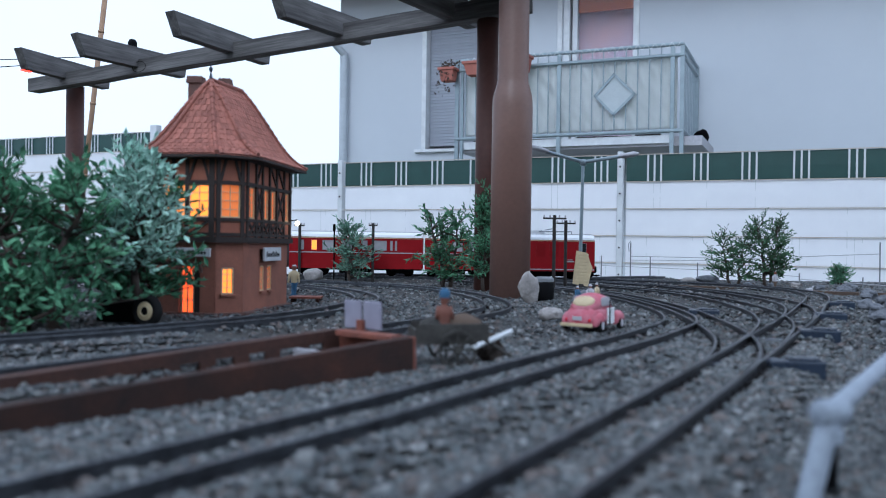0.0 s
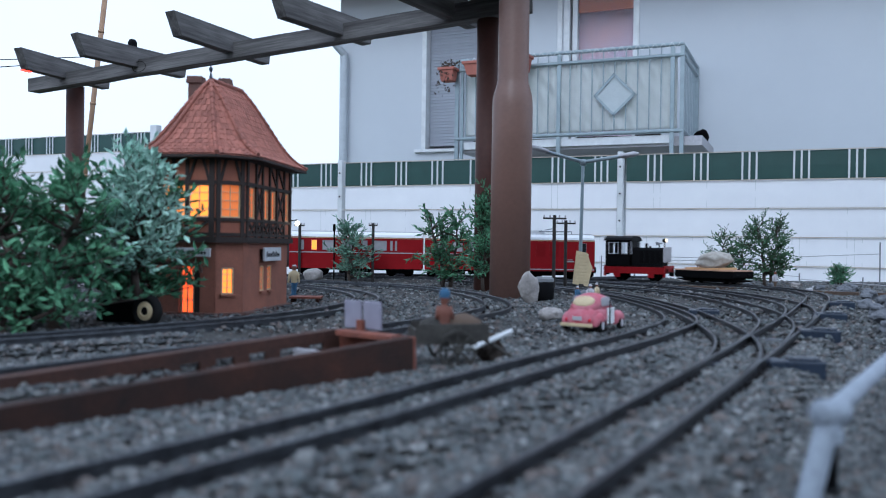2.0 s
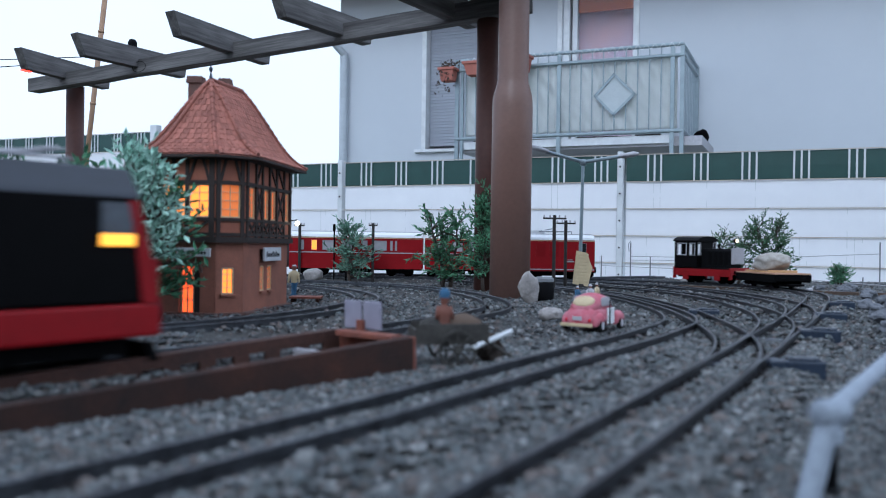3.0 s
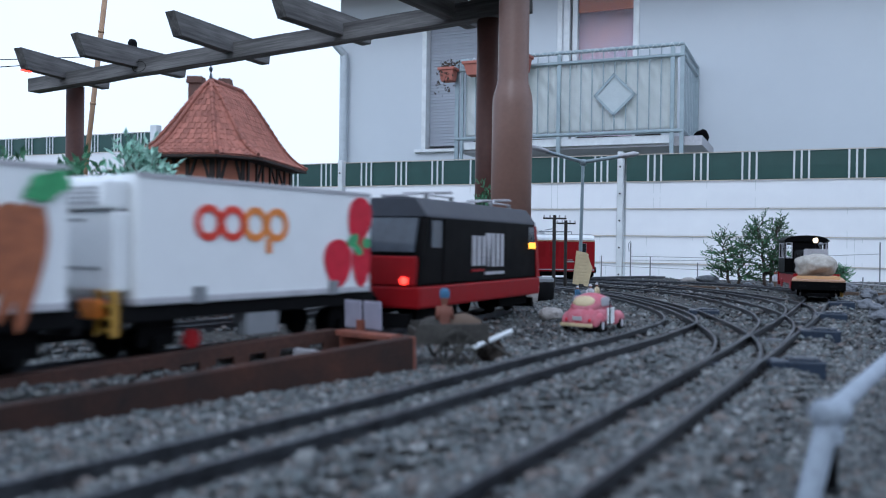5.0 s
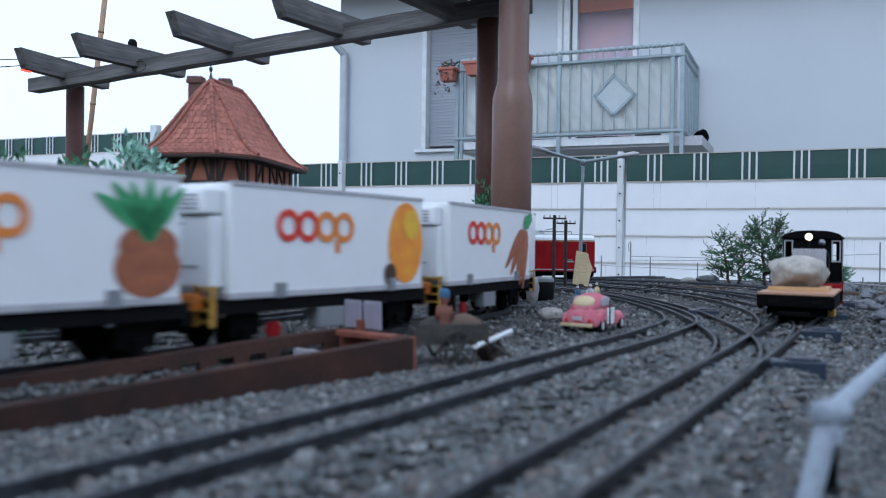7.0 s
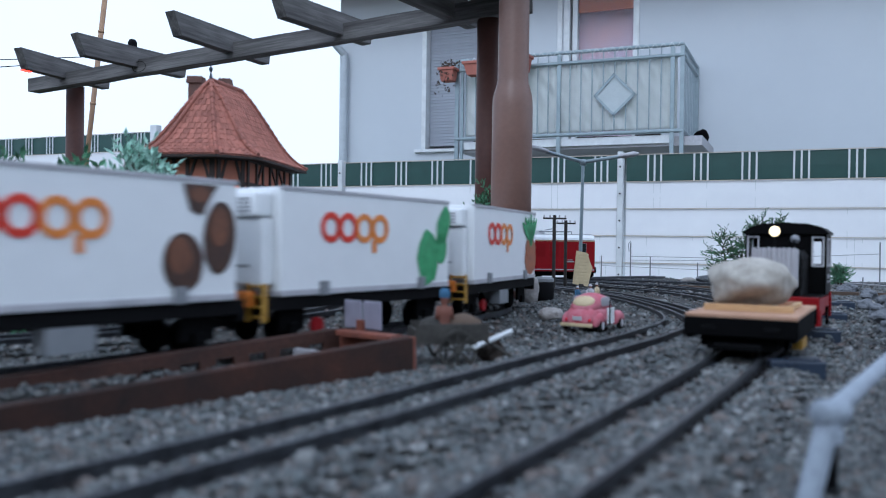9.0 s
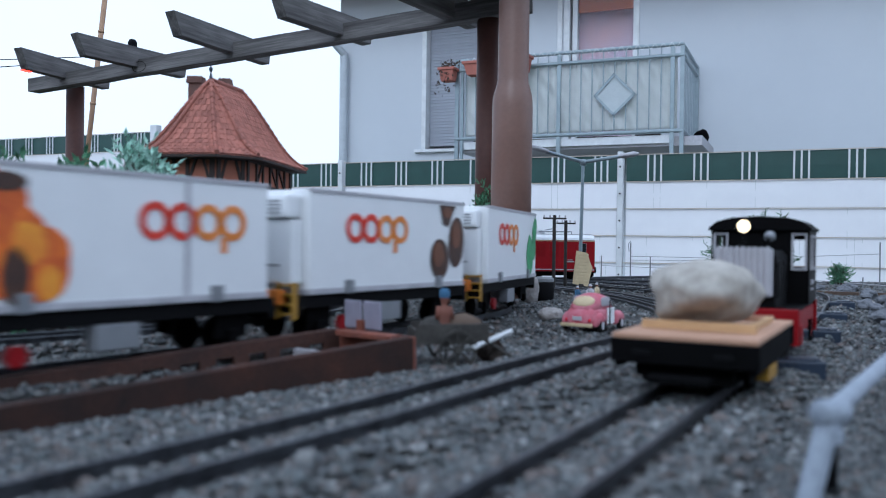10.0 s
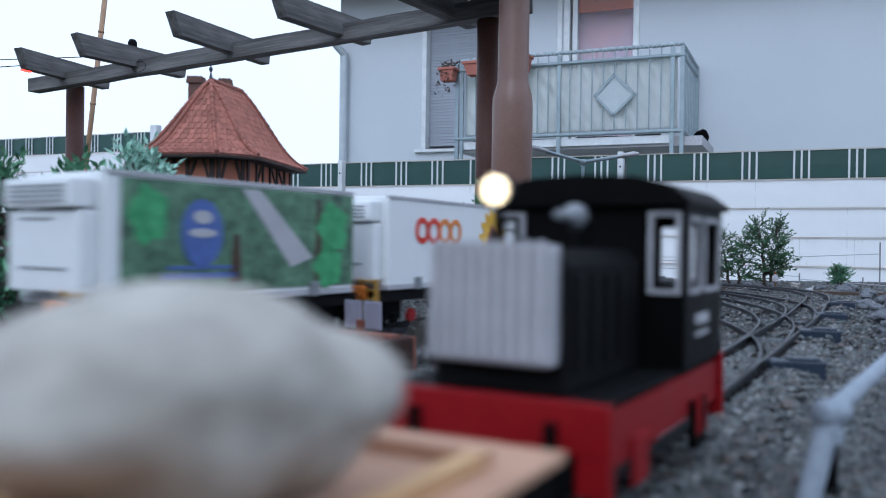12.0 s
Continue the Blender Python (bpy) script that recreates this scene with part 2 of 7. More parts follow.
AMBER_DIM = glow("dim_window", (1.0, 0.24, 0.045), 0.30)
RED_GLOW = glow("lit_doorway", (1.0, 0.10, 0.015), 1.5)
LAMP_WHITE = glow("headlamp", (1.0, 0.74, 0.42), 2.0)
LAMP_WARM = glow("warm_lamp", (1.0, 0.70, 0.42), 10.0)
TAIL_RED = glow("tail_lamp", (1.0, 0.03, 0.015), 4.0)
AMBER_LAMP = glow("amber_lamp", (1.0, 0.40, 0.03), 1.5)


# ---- building helpers ----
def part(name, bm, mat, parent=None, label="", smooth=False, m=None):
    """Links a bmesh as one mesh object, under a thing or a part if one is given."""
    me = bpy.data.meshes.new(name)
    bmesh.ops.recalc_face_normals(bm, faces=bm.faces)
    bm.to_mesh(me)
    bm.free()
    me.materials.append(mat)
    if smooth:
        for p in me.polygons:
            p.use_smooth = True
    ob = new(name, me)
    if parent is not None:
        ob.parent = parent
    if m is not None:
        ob.matrix_basis = m
    if label:
        tagged(ob, label=label)
    return ob


def piece(name, me, parent, m):
    """One more object on a shared mesh."""
    ob = new(name, me)
    ob.parent = parent
    ob.matrix_basis = m
    return ob


def shared(name, bm, mat):
    me = bpy.data.meshes.new(name)
    bmesh.ops.recalc_face_normals(bm, faces=bm.faces)
    bm.to_mesh(me)
    bm.free()
    me.materials.append(mat)
    return me


def thing(name, label, category, m=None, group="", kind=""):
    ob = new(name)
    ob.empty_display_size = 0.02
    if m is not None:
        ob.matrix_basis = m
    return tagged(ob, label, category, group, kind)


def B(*boxes, bevel=0.0):
    """A bmesh of boxes given as (x0, x1, y0, y1, z0, z1)."""
    bm = bmesh.new()
    for x0, x1, y0, y1, z0, z1 in boxes:
        m = Matrix.Translation(((x0 + x1) / 2, (y0 + y1) / 2, (z0 + z1) / 2)) @ Matrix.Diagonal((abs(x1 - x0), abs(y1 - y0), abs(z1 - z0), 1))
        bmesh.ops.create_cube(bm, size=1, matrix=m)
    if bevel:
        bmesh.ops.bevel(bm, geom=bm.edges[:], offset=bevel, segments=2, affect="EDGES", profile=0.6)
    return bm


def tube(bm, a, b, r0, r1=None, seg=12):
    """A tapered rod from a to b, added to bm."""
    a, b = Vector(a), Vector(b)
    d = b - a
    m = Matrix.Translation((a + b) / 2) @ d.to_track_quat("Z", "Y").to_matrix().to_4x4()
    bmesh.ops.create_cone(bm, cap_ends=True, segments=seg, radius1=r0, radius2=r0 if r1 is None else r1, depth=d.length, matrix=m)
    return bm


def rods(*ends, r=0.01, seg=10):
    bm = bmesh.new()
    for a, b in ends:
        tube(bm, a, b, r, seg=seg)
    return bm


def lathe(profile, seg=24, axis="Z", hollow=False):
    """A turned solid from (radius, height) pairs; a hollow one is a ring."""
    bm = bmesh.new()
    rings = []
    for r, z in profile:
        ring = []
        for i in range(seg):
            a = 2 * math.pi * i / seg
            p = (r * math.cos(a), r * math.sin(a), z)
            if axis == "X":
                p = (z, p[0], p[1])
            elif axis == "Y":
                p = (p[0], z, p[1])
            ring.append(bm.verts.new(p))
        rings.append(ring)
    for lo, hi in zip(rings, rings[1:]):
        for i in range(seg):
            bm.faces.new((lo[i], lo[(i + 1) % seg], hi[(i + 1) % seg], hi[i]))
    if hollow:
        for i in range(seg):
            bm.faces.new((rings[-1][i], rings[-1][(i + 1) % seg], rings[0][(i + 1) % seg], rings[0][i]))
    else:
        bm.faces.new(rings[0])
        bm.faces.new(rings[-1])
    return bm


def prism(outline, z0, z1, bevel=0.0, to=None):
    """An outline (a, b) pulled from z0 to z1; to maps (a, b, c) to a place."""
    to = to or (lambda a, b, c: (a, b, c))
    bm = bmesh.new()
    lo = [bm.verts.new(to(a, b, z0)) for a, b in outline]
    hi = [bm.verts.new(to(a, b, z1)) for a, b in outline]
    n = len(outline)
    for i in range(n):
        bm.faces.new((lo[i], lo[(i + 1) % n], hi[(i + 1) % n], hi[i]))
    bm.faces.new(lo[::-1])
    bm.faces.new(hi)
    if bevel:
        bmesh.ops.bevel(bm, geom=bm.edges[:], offset=bevel, segments=2, affect="EDGES", profile=0.6)
    return bm


def side(a, b, c):
    """Outline along x and z, pulled along y."""
    return (a, c, b)


def across(a, b, c):
    """Outline along y and z, pulled along x."""
    return (c, a, b)


def boulder(size, seed, rough=0.25, sub=3):
    """An uneven stone, as wide as size in x, y, z, resting on z = 0."""
    bm = bmesh.new()
    bmesh.ops.create_icosphere(bm, subdivisions=sub, radius=0.5)
    off = Vector((seed * 3.1, seed * 1.7, seed * 0.9))
    for v in bm.verts:
        n = noise.noise(v.co * 2.2 + off) * rough + noise.noise(v.co * 5.5 + off) * rough * 0.35
        v.co *= 1 + n
        v.co = Vector((v.co.x * size[0], v.co.y * size[1], v.co.z * size[2]))
    low = min(v.co.z for v in bm.verts)
    for v in bm.verts:
        v.co.z -= low + size[2] * 0.04
    return bm


def catmull(points, step=0.012):
    """Evenly spaced points along a smooth line through the given ones, with their lengths."""
    p = [Vector(q) for q in points]
    p = [p[0] * 2 - p[1]] + p + [p[-1] * 2 - p[-2]]
    fine = []
    for a, b, c, d in zip(p, p[1:], p[2:], p[3:]):
        for i in range(24):
            t = i / 24
            fine.append(0.5 * ((2 * b) + (c - a) * t + (2 * a - 5 * b + 4 * c - d) * t * t + (3 * b - a - 3 * c + d) * t ** 3))
    fine.append(p[-2])
    q = np.array([tuple(v) for v in fine])
    s = np.concatenate([[0], np.cumsum(np.linalg.norm(np.diff(q, axis=0), axis=1))])
    n = max(4, int(s[-1] / step))
    at = np.linspace(0, s[-1], n + 1)
    return np.stack([np.interp(at, s, q[:, k]) for k in range(q.shape[1])], 1), at


class Line:
    """A track's middle line on the plan."""

    def __init__(self, points):
        pts, self.s = catmull(points)
        for _ in range(6):
            inner = (pts[:-2] + 2 * pts[1:-1] + pts[2:]) / 4
            pts = np.concatenate([pts[:1], inner, pts[-1:]])
        self.s = np.concatenate([[0], np.cumsum(np.linalg.norm(np.diff(pts, axis=0), axis=1))])
        self.p = pts
        self.length = self.s[-1]

    def at(self, s):
        if s < 0:
            d = (self.p[1] - self.p[0]) / (self.s[1] - self.s[0])
            return self.p[0] + d * s
        if s > self.length:
            d = (self.p[-1] - self.p[-2]) / (self.s[-1] - self.s[-2])
            return self.p[-1] + d * (s - self.length)
        return np.array([np.interp(s, self.s, self.p[:, 0]), np.interp(s, self.s, self.p[:, 1])])

    def carriage(self, s, wheelbase, z):
        """The pose of a vehicle whose middle is at s and which rides on two points wheelbase apart; its x points along the line."""
        a, b = self.at(s - wheelbase / 2), self.at(s + wheelbase / 2)
        m = (a + b) / 2
        return pose(m[0], m[1], z, 0, 0, math.degrees(math.atan2(b[1] - a[1], b[0] - a[0])))


# ---- ground, layout bed, tracks ----
RAIL_TOP = 0.017
garden = part("ground", B((-400, 400, -400, 400, -1.3, -1.1)), SOIL)
tagged(garden, "dark garden soil far below the raised railway bed", "ground", kind="structure")


FREIGHT = Line([(-1.60, -1.05), (-1.1, -0.42), (-0.7, 0.11), (-0.45, 0.445), (-0.315, 0.626), (-0.194, 0.815), (-0.122, 0.923), (-0.076, 0.995), (-0.008, 1.115), (0.051, 1.235), (0.083, 1.33),
                (0.096, 1.45), (0.083, 1.60), (0.038, 1.78), (-0.03, 1.93), (-0.13, 2.06), (-0.27, 2.17), (-0.46, 2.25), (-0.72, 2.27), (-1.0, 2.2), (-1.4, 2.0), (-2.0, 1.7)])
INNER = Line([(-1.9, -0.9), (-1.1, 0.08), (-0.7, 0.555), (-0.432, 0.85), (-0.35, 0.945), (-0.255, 1.08), (-0.20, 1.19), (-0.152, 1.335), (-0.135, 1.48), (-0.15, 1.63), (-0.205, 1.79), (-0.29, 1.92), (-0.40, 2.01), (-0.6, 2.06), (-1.0, 2.0)])
LOOP = Line([(-0.42, -0.1), (-0.30, 0.10), (-0.159, 0.325), (-0.111, 0.40), (-0.037, 0.514), (0.016, 0.605), (0.124, 0.787), (0.202, 0.912), (0.266, 1.026), (0.322, 1.143), (0.353, 1.28), (0.362, 1.45), (0.352, 1.65), (0.32, 1.86), (0.23, 2.1), (0.06, 2.36)])
SIDING = Line([(-0.31, -0.28), (-0.148, 0.01), (0.030, 0.335), (0.083, 0.428), (0.2, 0.64), (0.32, 0.86), (0.36, 0.935), (0.548, 1.285), (0.66, 1.51), (0.735, 1.66), (0.82, 1.86), (0.862, 2.05), (0.845, 2.24), (0.76, 2.40), (0.64, 2.50), (0.5, 2.58), (0.3, 2.66), (0.0, 2.75), (-0.4, 2.82)])
BRANCH_A = Line([(0.20, 0.64), (0.255, 0.745), (0.300, 0.856), (0.335, 0.98), (0.366, 1.18), (0.386, 1.42), (0.370, 1.74), (0.30, 2.02), (0.15, 2.3)])
BRANCH_B = Line([(0.32, 0.86), (0.417, 1.059), (0.473, 1.206), (0.516, 1.383), (0.541, 1.632), (0.523, 1.88), (0.44, 2.10), (0.3, 2.3), (0.1, 2.46)])
BRANCH_C = Line([(0.40, 1.01), (0.50, 1.195), (0.60, 1.42), (0.648, 1.606), (0.657, 1.784), (0.631, 2.027), (0.554, 2.26), (0.42, 2.42), (0.2, 2.55)])
FAR = Line([(-2.2, 2.45), (-1.2, 2.58), (-0.8, 2.62), (-0.46, 2.60), (-0.14, 2.56), (0.02, 2.56), (0.306, 2.62), (0.50, 2.74), (0.75, 2.92)])


GRID = 0.016
GX = np.arange(-1.7, 1.75, GRID)
GY = np.arange(-0.9, 3.15, GRID)


def ballast_map():
    """Height of the ballast: heaped up to the sleepers along each track."""
    near = np.full((len(GY), len(GX)), 9.0)
    for line in (FREIGHT, INNER, LOOP, SIDING, BRANCH_A, BRANCH_B, BRANCH_C, FAR):
        for p in line.p:
            i0, j0 = int((p[1] - GY[0]) / GRID), int((p[0] - GX[0]) / GRID)
            r = 7
            ya, yb, xa, xb = max(0, i0 - r), min(len(GY), i0 + r), max(0, j0 - r), min(len(GX), j0 + r)
            if ya >= yb or xa >= xb:
                continue
            d = np.hypot(GY[ya:yb, None] - p[1], GX[None, xa:xb] - p[0])
            near[ya:yb, xa:xb] = np.minimum(near[ya:yb, xa:xb], d)
    t = np.clip((0.078 - near) / 0.034, 0, 1)
    return 0.0092 * t * t * (3 - 2 * t)


BALLAST = ballast_map()


def ballast_at(x, y):
    i = np.clip(((np.asarray(y) - GY[0]) / GRID).round().astype(int), 0, len(GY) - 1)
    j = np.clip(((np.asarray(x) - GX[0]) / GRID).round().astype(int), 0, len(GX) - 1)
    return BALLAST[i, j]


def bed_sheet():
    """The gravel bed: one sheet with a gently uneven top, and thick sides."""
    xs, ys = GX, GY
    bm = bmesh.new()
    grid = []
    for i, y in enumerate(ys):
        row = []
        for j, x in enumerate(xs):
            z = noise.noise(Vector((x * 3, y * 3, 0))) * 0.003 + noise.noise(Vector((x * 14, y * 14, 3))) * 0.0015 - 0.0022 + BALLAST[i, j]
            row.append(bm.verts.new((x, y, z)))
        grid.append(row)
    for a, b in zip(grid, grid[1:]):
        for i in range(len(xs) - 1):
            bm.faces.new((a[i], a[i + 1], b[i + 1], b[i]))
    rim = [e for e in bm.edges if e.is_boundary]
    ext = bmesh.ops.extrude_edge_only(bm, edges=rim)
    for v in [g for g in ext["geom"] if isinstance(g, bmesh.types.BMVert)]:
        v.co.z = -1.1
    return bm


bed = part("railway_bed", bed_sheet(), GRAVEL, smooth=True)
tagged(bed, "raised bed of dark grey gravel carrying the garden railway", "ground", kind="structure")


def rail_mesh(line, off, s0, s1):
    """A rolled rail: foot, web and rounded head, swept along the line."""
    prof = [(-0.0032, 0.0020), (-0.0032, 0.0045), (-0.0010, 0.0065), (-0.0009, 0.0138), (-0.0016, 0.0146), (-0.0016, 0.0164), (-0.0009, RAIL_TOP),
            (0.0009, RAIL_TOP), (0.0016, 0.0164), (0.0016, 0.0146), (0.0009, 0.0138), (0.0010, 0.0065), (0.0032, 0.0045), (0.0032, 0.0020)]
    bm = bmesh.new()
    n = max(3, int((s1 - s0) / 0.014))
    last = None
    for i in range(n + 1):
        s = s0 + (s1 - s0) * i / n
        p, q = line.at(s), line.at(s + 0.004)
        d = (q - p) / np.linalg.norm(q - p)
        side_way = np.array([d[1], -d[0]])
        ring = [bm.verts.new((*(p + side_way * (off + a)), z)) for a, z in prof]
        if last:
            for k in range(len(prof)):
                bm.faces.new((last[k], last[(k + 1) % len(prof)], ring[(k + 1) % len(prof)], ring[k]))
        else:
            bm.faces.new(ring)
        last = ring
    bm.faces.new(last[::-1])
    return bm


def sleeper_shape():
    bm = B((-0.0055, 0.0055, -0.038, 0.038, -0.004, 0.0062), (-0.004, 0.004, -0.0258, -0.0158, 0.0062, 0.0098), (-0.004, 0.004, 0.0158, 0.0258, 0.0062, 0.0098))
    return bm


SLEEPER_MESH = shared("sleeper", sleeper_shape(), SLEEPER)


def track(line, label, s0=0.0, s1=None, pitch=0.0245, near=None):
    """A track thing: two rails, single sleepers where the camera passes near, the rest in one mesh."""
    s1 = line.length if s1 is None else s1
    t = thing("railway_track", label, "track", group="model railway tracks", kind="structure")
    for off in (-0.0225, 0.0208):
        part("rail", rail_mesh(line, off, s0, s1), RAIL, t)
    rest = bmesh.new()
    s = s0 + pitch / 2
    count = 0
    while s < s1:
        m = line.carriage(s, 0.01, 0.0)
        x, y = m.translation.x, m.translation.y
        if near and near[0] < x < near[1] and near[2] < y < near[3] and count < 150:
            piece("sleeper", SLEEPER_MESH, t, m)
            count += 1
        elif y > 0.1 and y < 2.9 and abs(x) < y * 0.62 + 0.1:
            geo = bmesh.new()
            bmesh.ops.create_cube(geo, size=1, matrix=m @ Matrix.Translation((0, 0, 0.0035)) @ Matrix.Diagonal((0.011, 0.076, 0.0096, 1)))
            tmp = bpy.data.meshes.new("tmp")
            geo.to_mesh(tmp)
            geo.free()
            rest.from_mesh(tmp)
            bpy.data.meshes.remove(tmp)
        s += pitch
    if len(rest.verts):
        tagged(part("distant_sleepers", rest, SLEEPER, t), kind="stuff")
    else:
        rest.free()
    return t


track(FREIGHT, "curved model railway track with dark sleepers in grey gravel", near=(-0.6, 0.2, 0.3, 1.8))
track(INNER, "inner curved model railway track beside the signal box", near=(-0.7, 0.0, 0.5, 1.9))
track(LOOP, "model railway track sweeping across the gravel into a curve", near=(-0.3, 0.5, 0.15, 1.6))
track(SIDING, "straight siding track with dull steel rails in gravel", near=(-0.1, 0.9, 0.15, 2.0))
track(BRANCH_A, "turnout branch curving off the straight siding", s0=0.02, pitch=0.03, near=(0, 0.6, 0.9, 1.6))
track(BRANCH_B, "turnout branch curving away towards the far tracks", s0=0.02, pitch=0.03, near=(0, 0.8, 0.95, 2))
track(BRANCH_C, "far turnout branch curving towards the far tracks", s0=0.02, pitch=0.03, near=(0, 0.9, 1.1, 2.2))
track(FAR, "far model railway track carrying the red passenger train", pitch=0.03)
APPROACH = Line([tuple(FREIGHT.at(v)) for v in (-3.6, -2.4, -1.2, 0.0)])
track(APPROACH, "straight model railway track leading to the gravel bed")
bank = part("railway_bed", B((-3.65, 0.34, -0.14, 0.14, -1.1, -0.006)), GRAVEL, m=FREIGHT.carriage(0.0, 0.02, 0.0))
tagged(bank, "narrow raised gravel bank carrying the approach track", "ground", kind="structure")


# ---- fence and house, in a frame turned with the plot: x along the fence, y away from the camera ----
PLOT = Matrix(((0.9186, 0.395, 0, 0), (-0.395, 0.9186, 0, 0), (0, 0, 1, 0), (0, 0, 0, 1)))
ROW = 0.205


def strip_mesh(length, height, mat, name, seed):
    """A plastic privacy strip, slightly wavy, woven behind the rods."""
    bm = bmesh.new()
    n = int(length / 0.06)
    front, back = [], []
    for i in range(n + 1):
        x = length * i / n
        w = 0.0022 * math.sin(x * 17 + seed) + 0.002 * noise.noise(Vector((x * 2.5, seed * 7.0, 0)))
        dz = 0.0025 * noise.noise(Vector((x * 1.5, seed * 3.0, 5)))
        front.append([bm.verts.new((x, w + 0.003 * b, z + dz)) for z, b in ((0.0035, 1), (0.012, 0), (height * 0.5, -0.4), (height - 0.012, 0), (height - 0.0035, 1))])
        back.append([bm.verts.new((x, w + 0.006, z + dz)) for z in (0.0035, height - 0.0035)])
    for i in range(n):
        for k in range(4):
            bm.faces.new((front[i][k], front[i + 1][k], front[i + 1][k + 1], front[i][k + 1]))
        bm.faces.new((back[i][0], back[i][1], back[i + 1][1], back[i + 1][0]))
        bm.faces.new((front[i][4], front[i + 1][4], back[i + 1][1], back[i][1]))
        bm.faces.new((back[i][0], back[i + 1][0], front[i + 1][0], front[i][0]))
    return shared(name, bm, mat)


WHITE_STRIPS = [strip_mesh(2.375, ROW, STRIP_WHITE, "white_strip", k) for k in range(5)]
GREEN_STRIPS = [strip_mesh(2.375, ROW, STRIP_GREEN, "green_strip", k + 9) for k in range(2)]
ROD_GROUP_AT = (0.255, 0.59, 0.925, 1.27, 1.62, 1.96, 2.30)
ROD_MESH = shared("rod", B((-0.0065, 0.0065, -0.011, -0.004, 0.0, ROW)), POST_WHITE)
THIN_ROD = shared("wire", B((-0.0022, 0.0022, 0.0, 0.004, 0, ROW * 9)), POST_WHITE)
CROSS_ROD = shared("cross_rod", B((0, 2.40, -0.012, -0.003, -0.0028, 0.0028)), ROD_TAN)
FENCE_POST = shared("post", B((-0.021, 0.021, -0.022, 0.04, -1.9, 0.025), bevel=0.003), POST_WHITE)
BOLT = shared("bolt", lathe([(0.007, -0.029), (0.007, -0.020)], 8, "Y"), DARK_GREY)


def fence_bay(x, y, top, turn=0.0):
    f = thing("fence", "white plastic strip privacy fence with a dark green top row", "fence", PLOT @ pose(x, y, top, 0, 0, turn), group="garden fences")
    for r in range(9):
        z = -ROW * (r + 1)
        if r == 0:
            piece("green_strip", GREEN_STRIPS[int(abs(x * 7)) % 2], f, pose(0.045, 0, z))
        else:
            piece("white_strip", WHITE_STRIPS[(r * 3 + int(abs(x) * 5)) % 5], f, pose(0.045, 0, z))
        piece("cross_rod", CROSS_ROD, f, pose(0.03, 0, z))
    piece("cross_rod", CROSS_ROD, f, pose(0.03, 0, 0))
    for gx in ROD_GROUP_AT:
        for k in (-1, 0, 1):
            piece("rod", ROD_MESH, f, pose(gx + k * 0.048, 0, -ROW))
            piece("wire", THIN_ROD, f, pose(gx + k * 0.048 - 0.006, 0.001, -ROW * 9))
    piece("post", FENCE_POST, f, pose(0, 0, 0))
    for k in range(5):
        piece("bolt", BOLT, f, pose(0, 0, -0.09 - k * ROW))
    return f


for bay in range(-1, 4):
    fence_bay(-3.764 + 2.4477 * bay, 6.47, 0.815)
for bay in range(2):
    fence_bay(-11.56 + 2.47 * bay, 7.30, 1.31, 0)


end_post = part("fence_post", B((-0.045, 0.045, -0.03, 0.05, -2.4, 0.07), bevel=0.004), POST_WHITE, m=PLOT @ pose(-6.60, 7.30, 1.31))
tagged(end_post, "white square end post of the higher fence", "fence post")


def walls_with_holes(u0, u1, z0, z1, holes, d0, d1):
    """Wall blocks round rectangular openings that go right through."""
    us = sorted({u0, u1, *[h[0] for h in holes], *[h[1] for h in holes]})
    zs = sorted({z0, z1, *[h[2] for h in holes], *[h[3] for h in holes]})
    bm = bmesh.new()
    for a, b in zip(us, us[1:]):
        for c, d in zip(zs, zs[1:]):
            if any(h[0] <= a and b <= h[1] and h[2] <= c and d <= h[3] for h in holes):
                continue
            m = Matrix.Translation(((a + b) / 2, (d0 + d1) / 2, (c + d) / 2)) @ Matrix.Diagonal((b - a, d1 - d0, d - c, 1))
            bmesh.ops.create_cube(bm, size=1, matrix=m)
    bmesh.ops.remove_doubles(bm, verts=bm.verts[:], dist=0.0005)
    return bm


WALL_Y = 11.3
house = thing("house", "white rendered house with a balcony behind the fence", "house", PLOT, kind="structure")
DOOR_HOLE = (-5.20, -4.28, 1.50, 3.5)
WIN_HOLE = (-3.03, -2.10, 1.50, 3.62)
part("wall", walls_with_holes(-6.62, 9.0, -1.1, 4.3, [DOOR_HOLE, WIN_HOLE], WALL_Y, WALL_Y + 0.36), PLASTER, house)
part("side_wall", B((-6.62, -6.26, WALL_Y + 0.36, WALL_Y + 9, -1.1, 4.3)), PLASTER, house)
part("back_wall", B((-6.26, 9.0, WALL_Y + 8.6, WALL_Y + 9, -1.1, 4.3)), PLASTER, house)
part("roof", prism([(WALL_Y - 0.75, 3.82), (WALL_Y + 4.5, 7.0), (WALL_Y + 9.75, 3.82), (WALL_Y + 9.75, 4.05), (WALL_Y + 4.5, 7.25), (WALL_Y - 0.75, 4.05)], -7.1, 9.5, to=across), TILE_REST, house, "red tiled roof")
part("inner_floor", B((-6.2, 9, WALL_Y + 0.36, WALL_Y + 8.6, 1.20, 1.40)), WOOD_DARK, house)
shutter_door = part("roller_shutter", B((-5.20, -4.28, WALL_Y + 0.14, WALL_Y + 0.16, 1.56, 3.5)), SHUTTER, house, "closed grey roller shutter")
SLAT = shared("slat", B((-5.15, -4.33, WALL_Y + 0.122, WALL_Y + 0.14, 0.002, 0.042), bevel=0.004), SHUTTER)
for k in range(43):
    piece("slat", SLAT, shutter_door, pose(0, 0, 1.56 + k * 0.045))
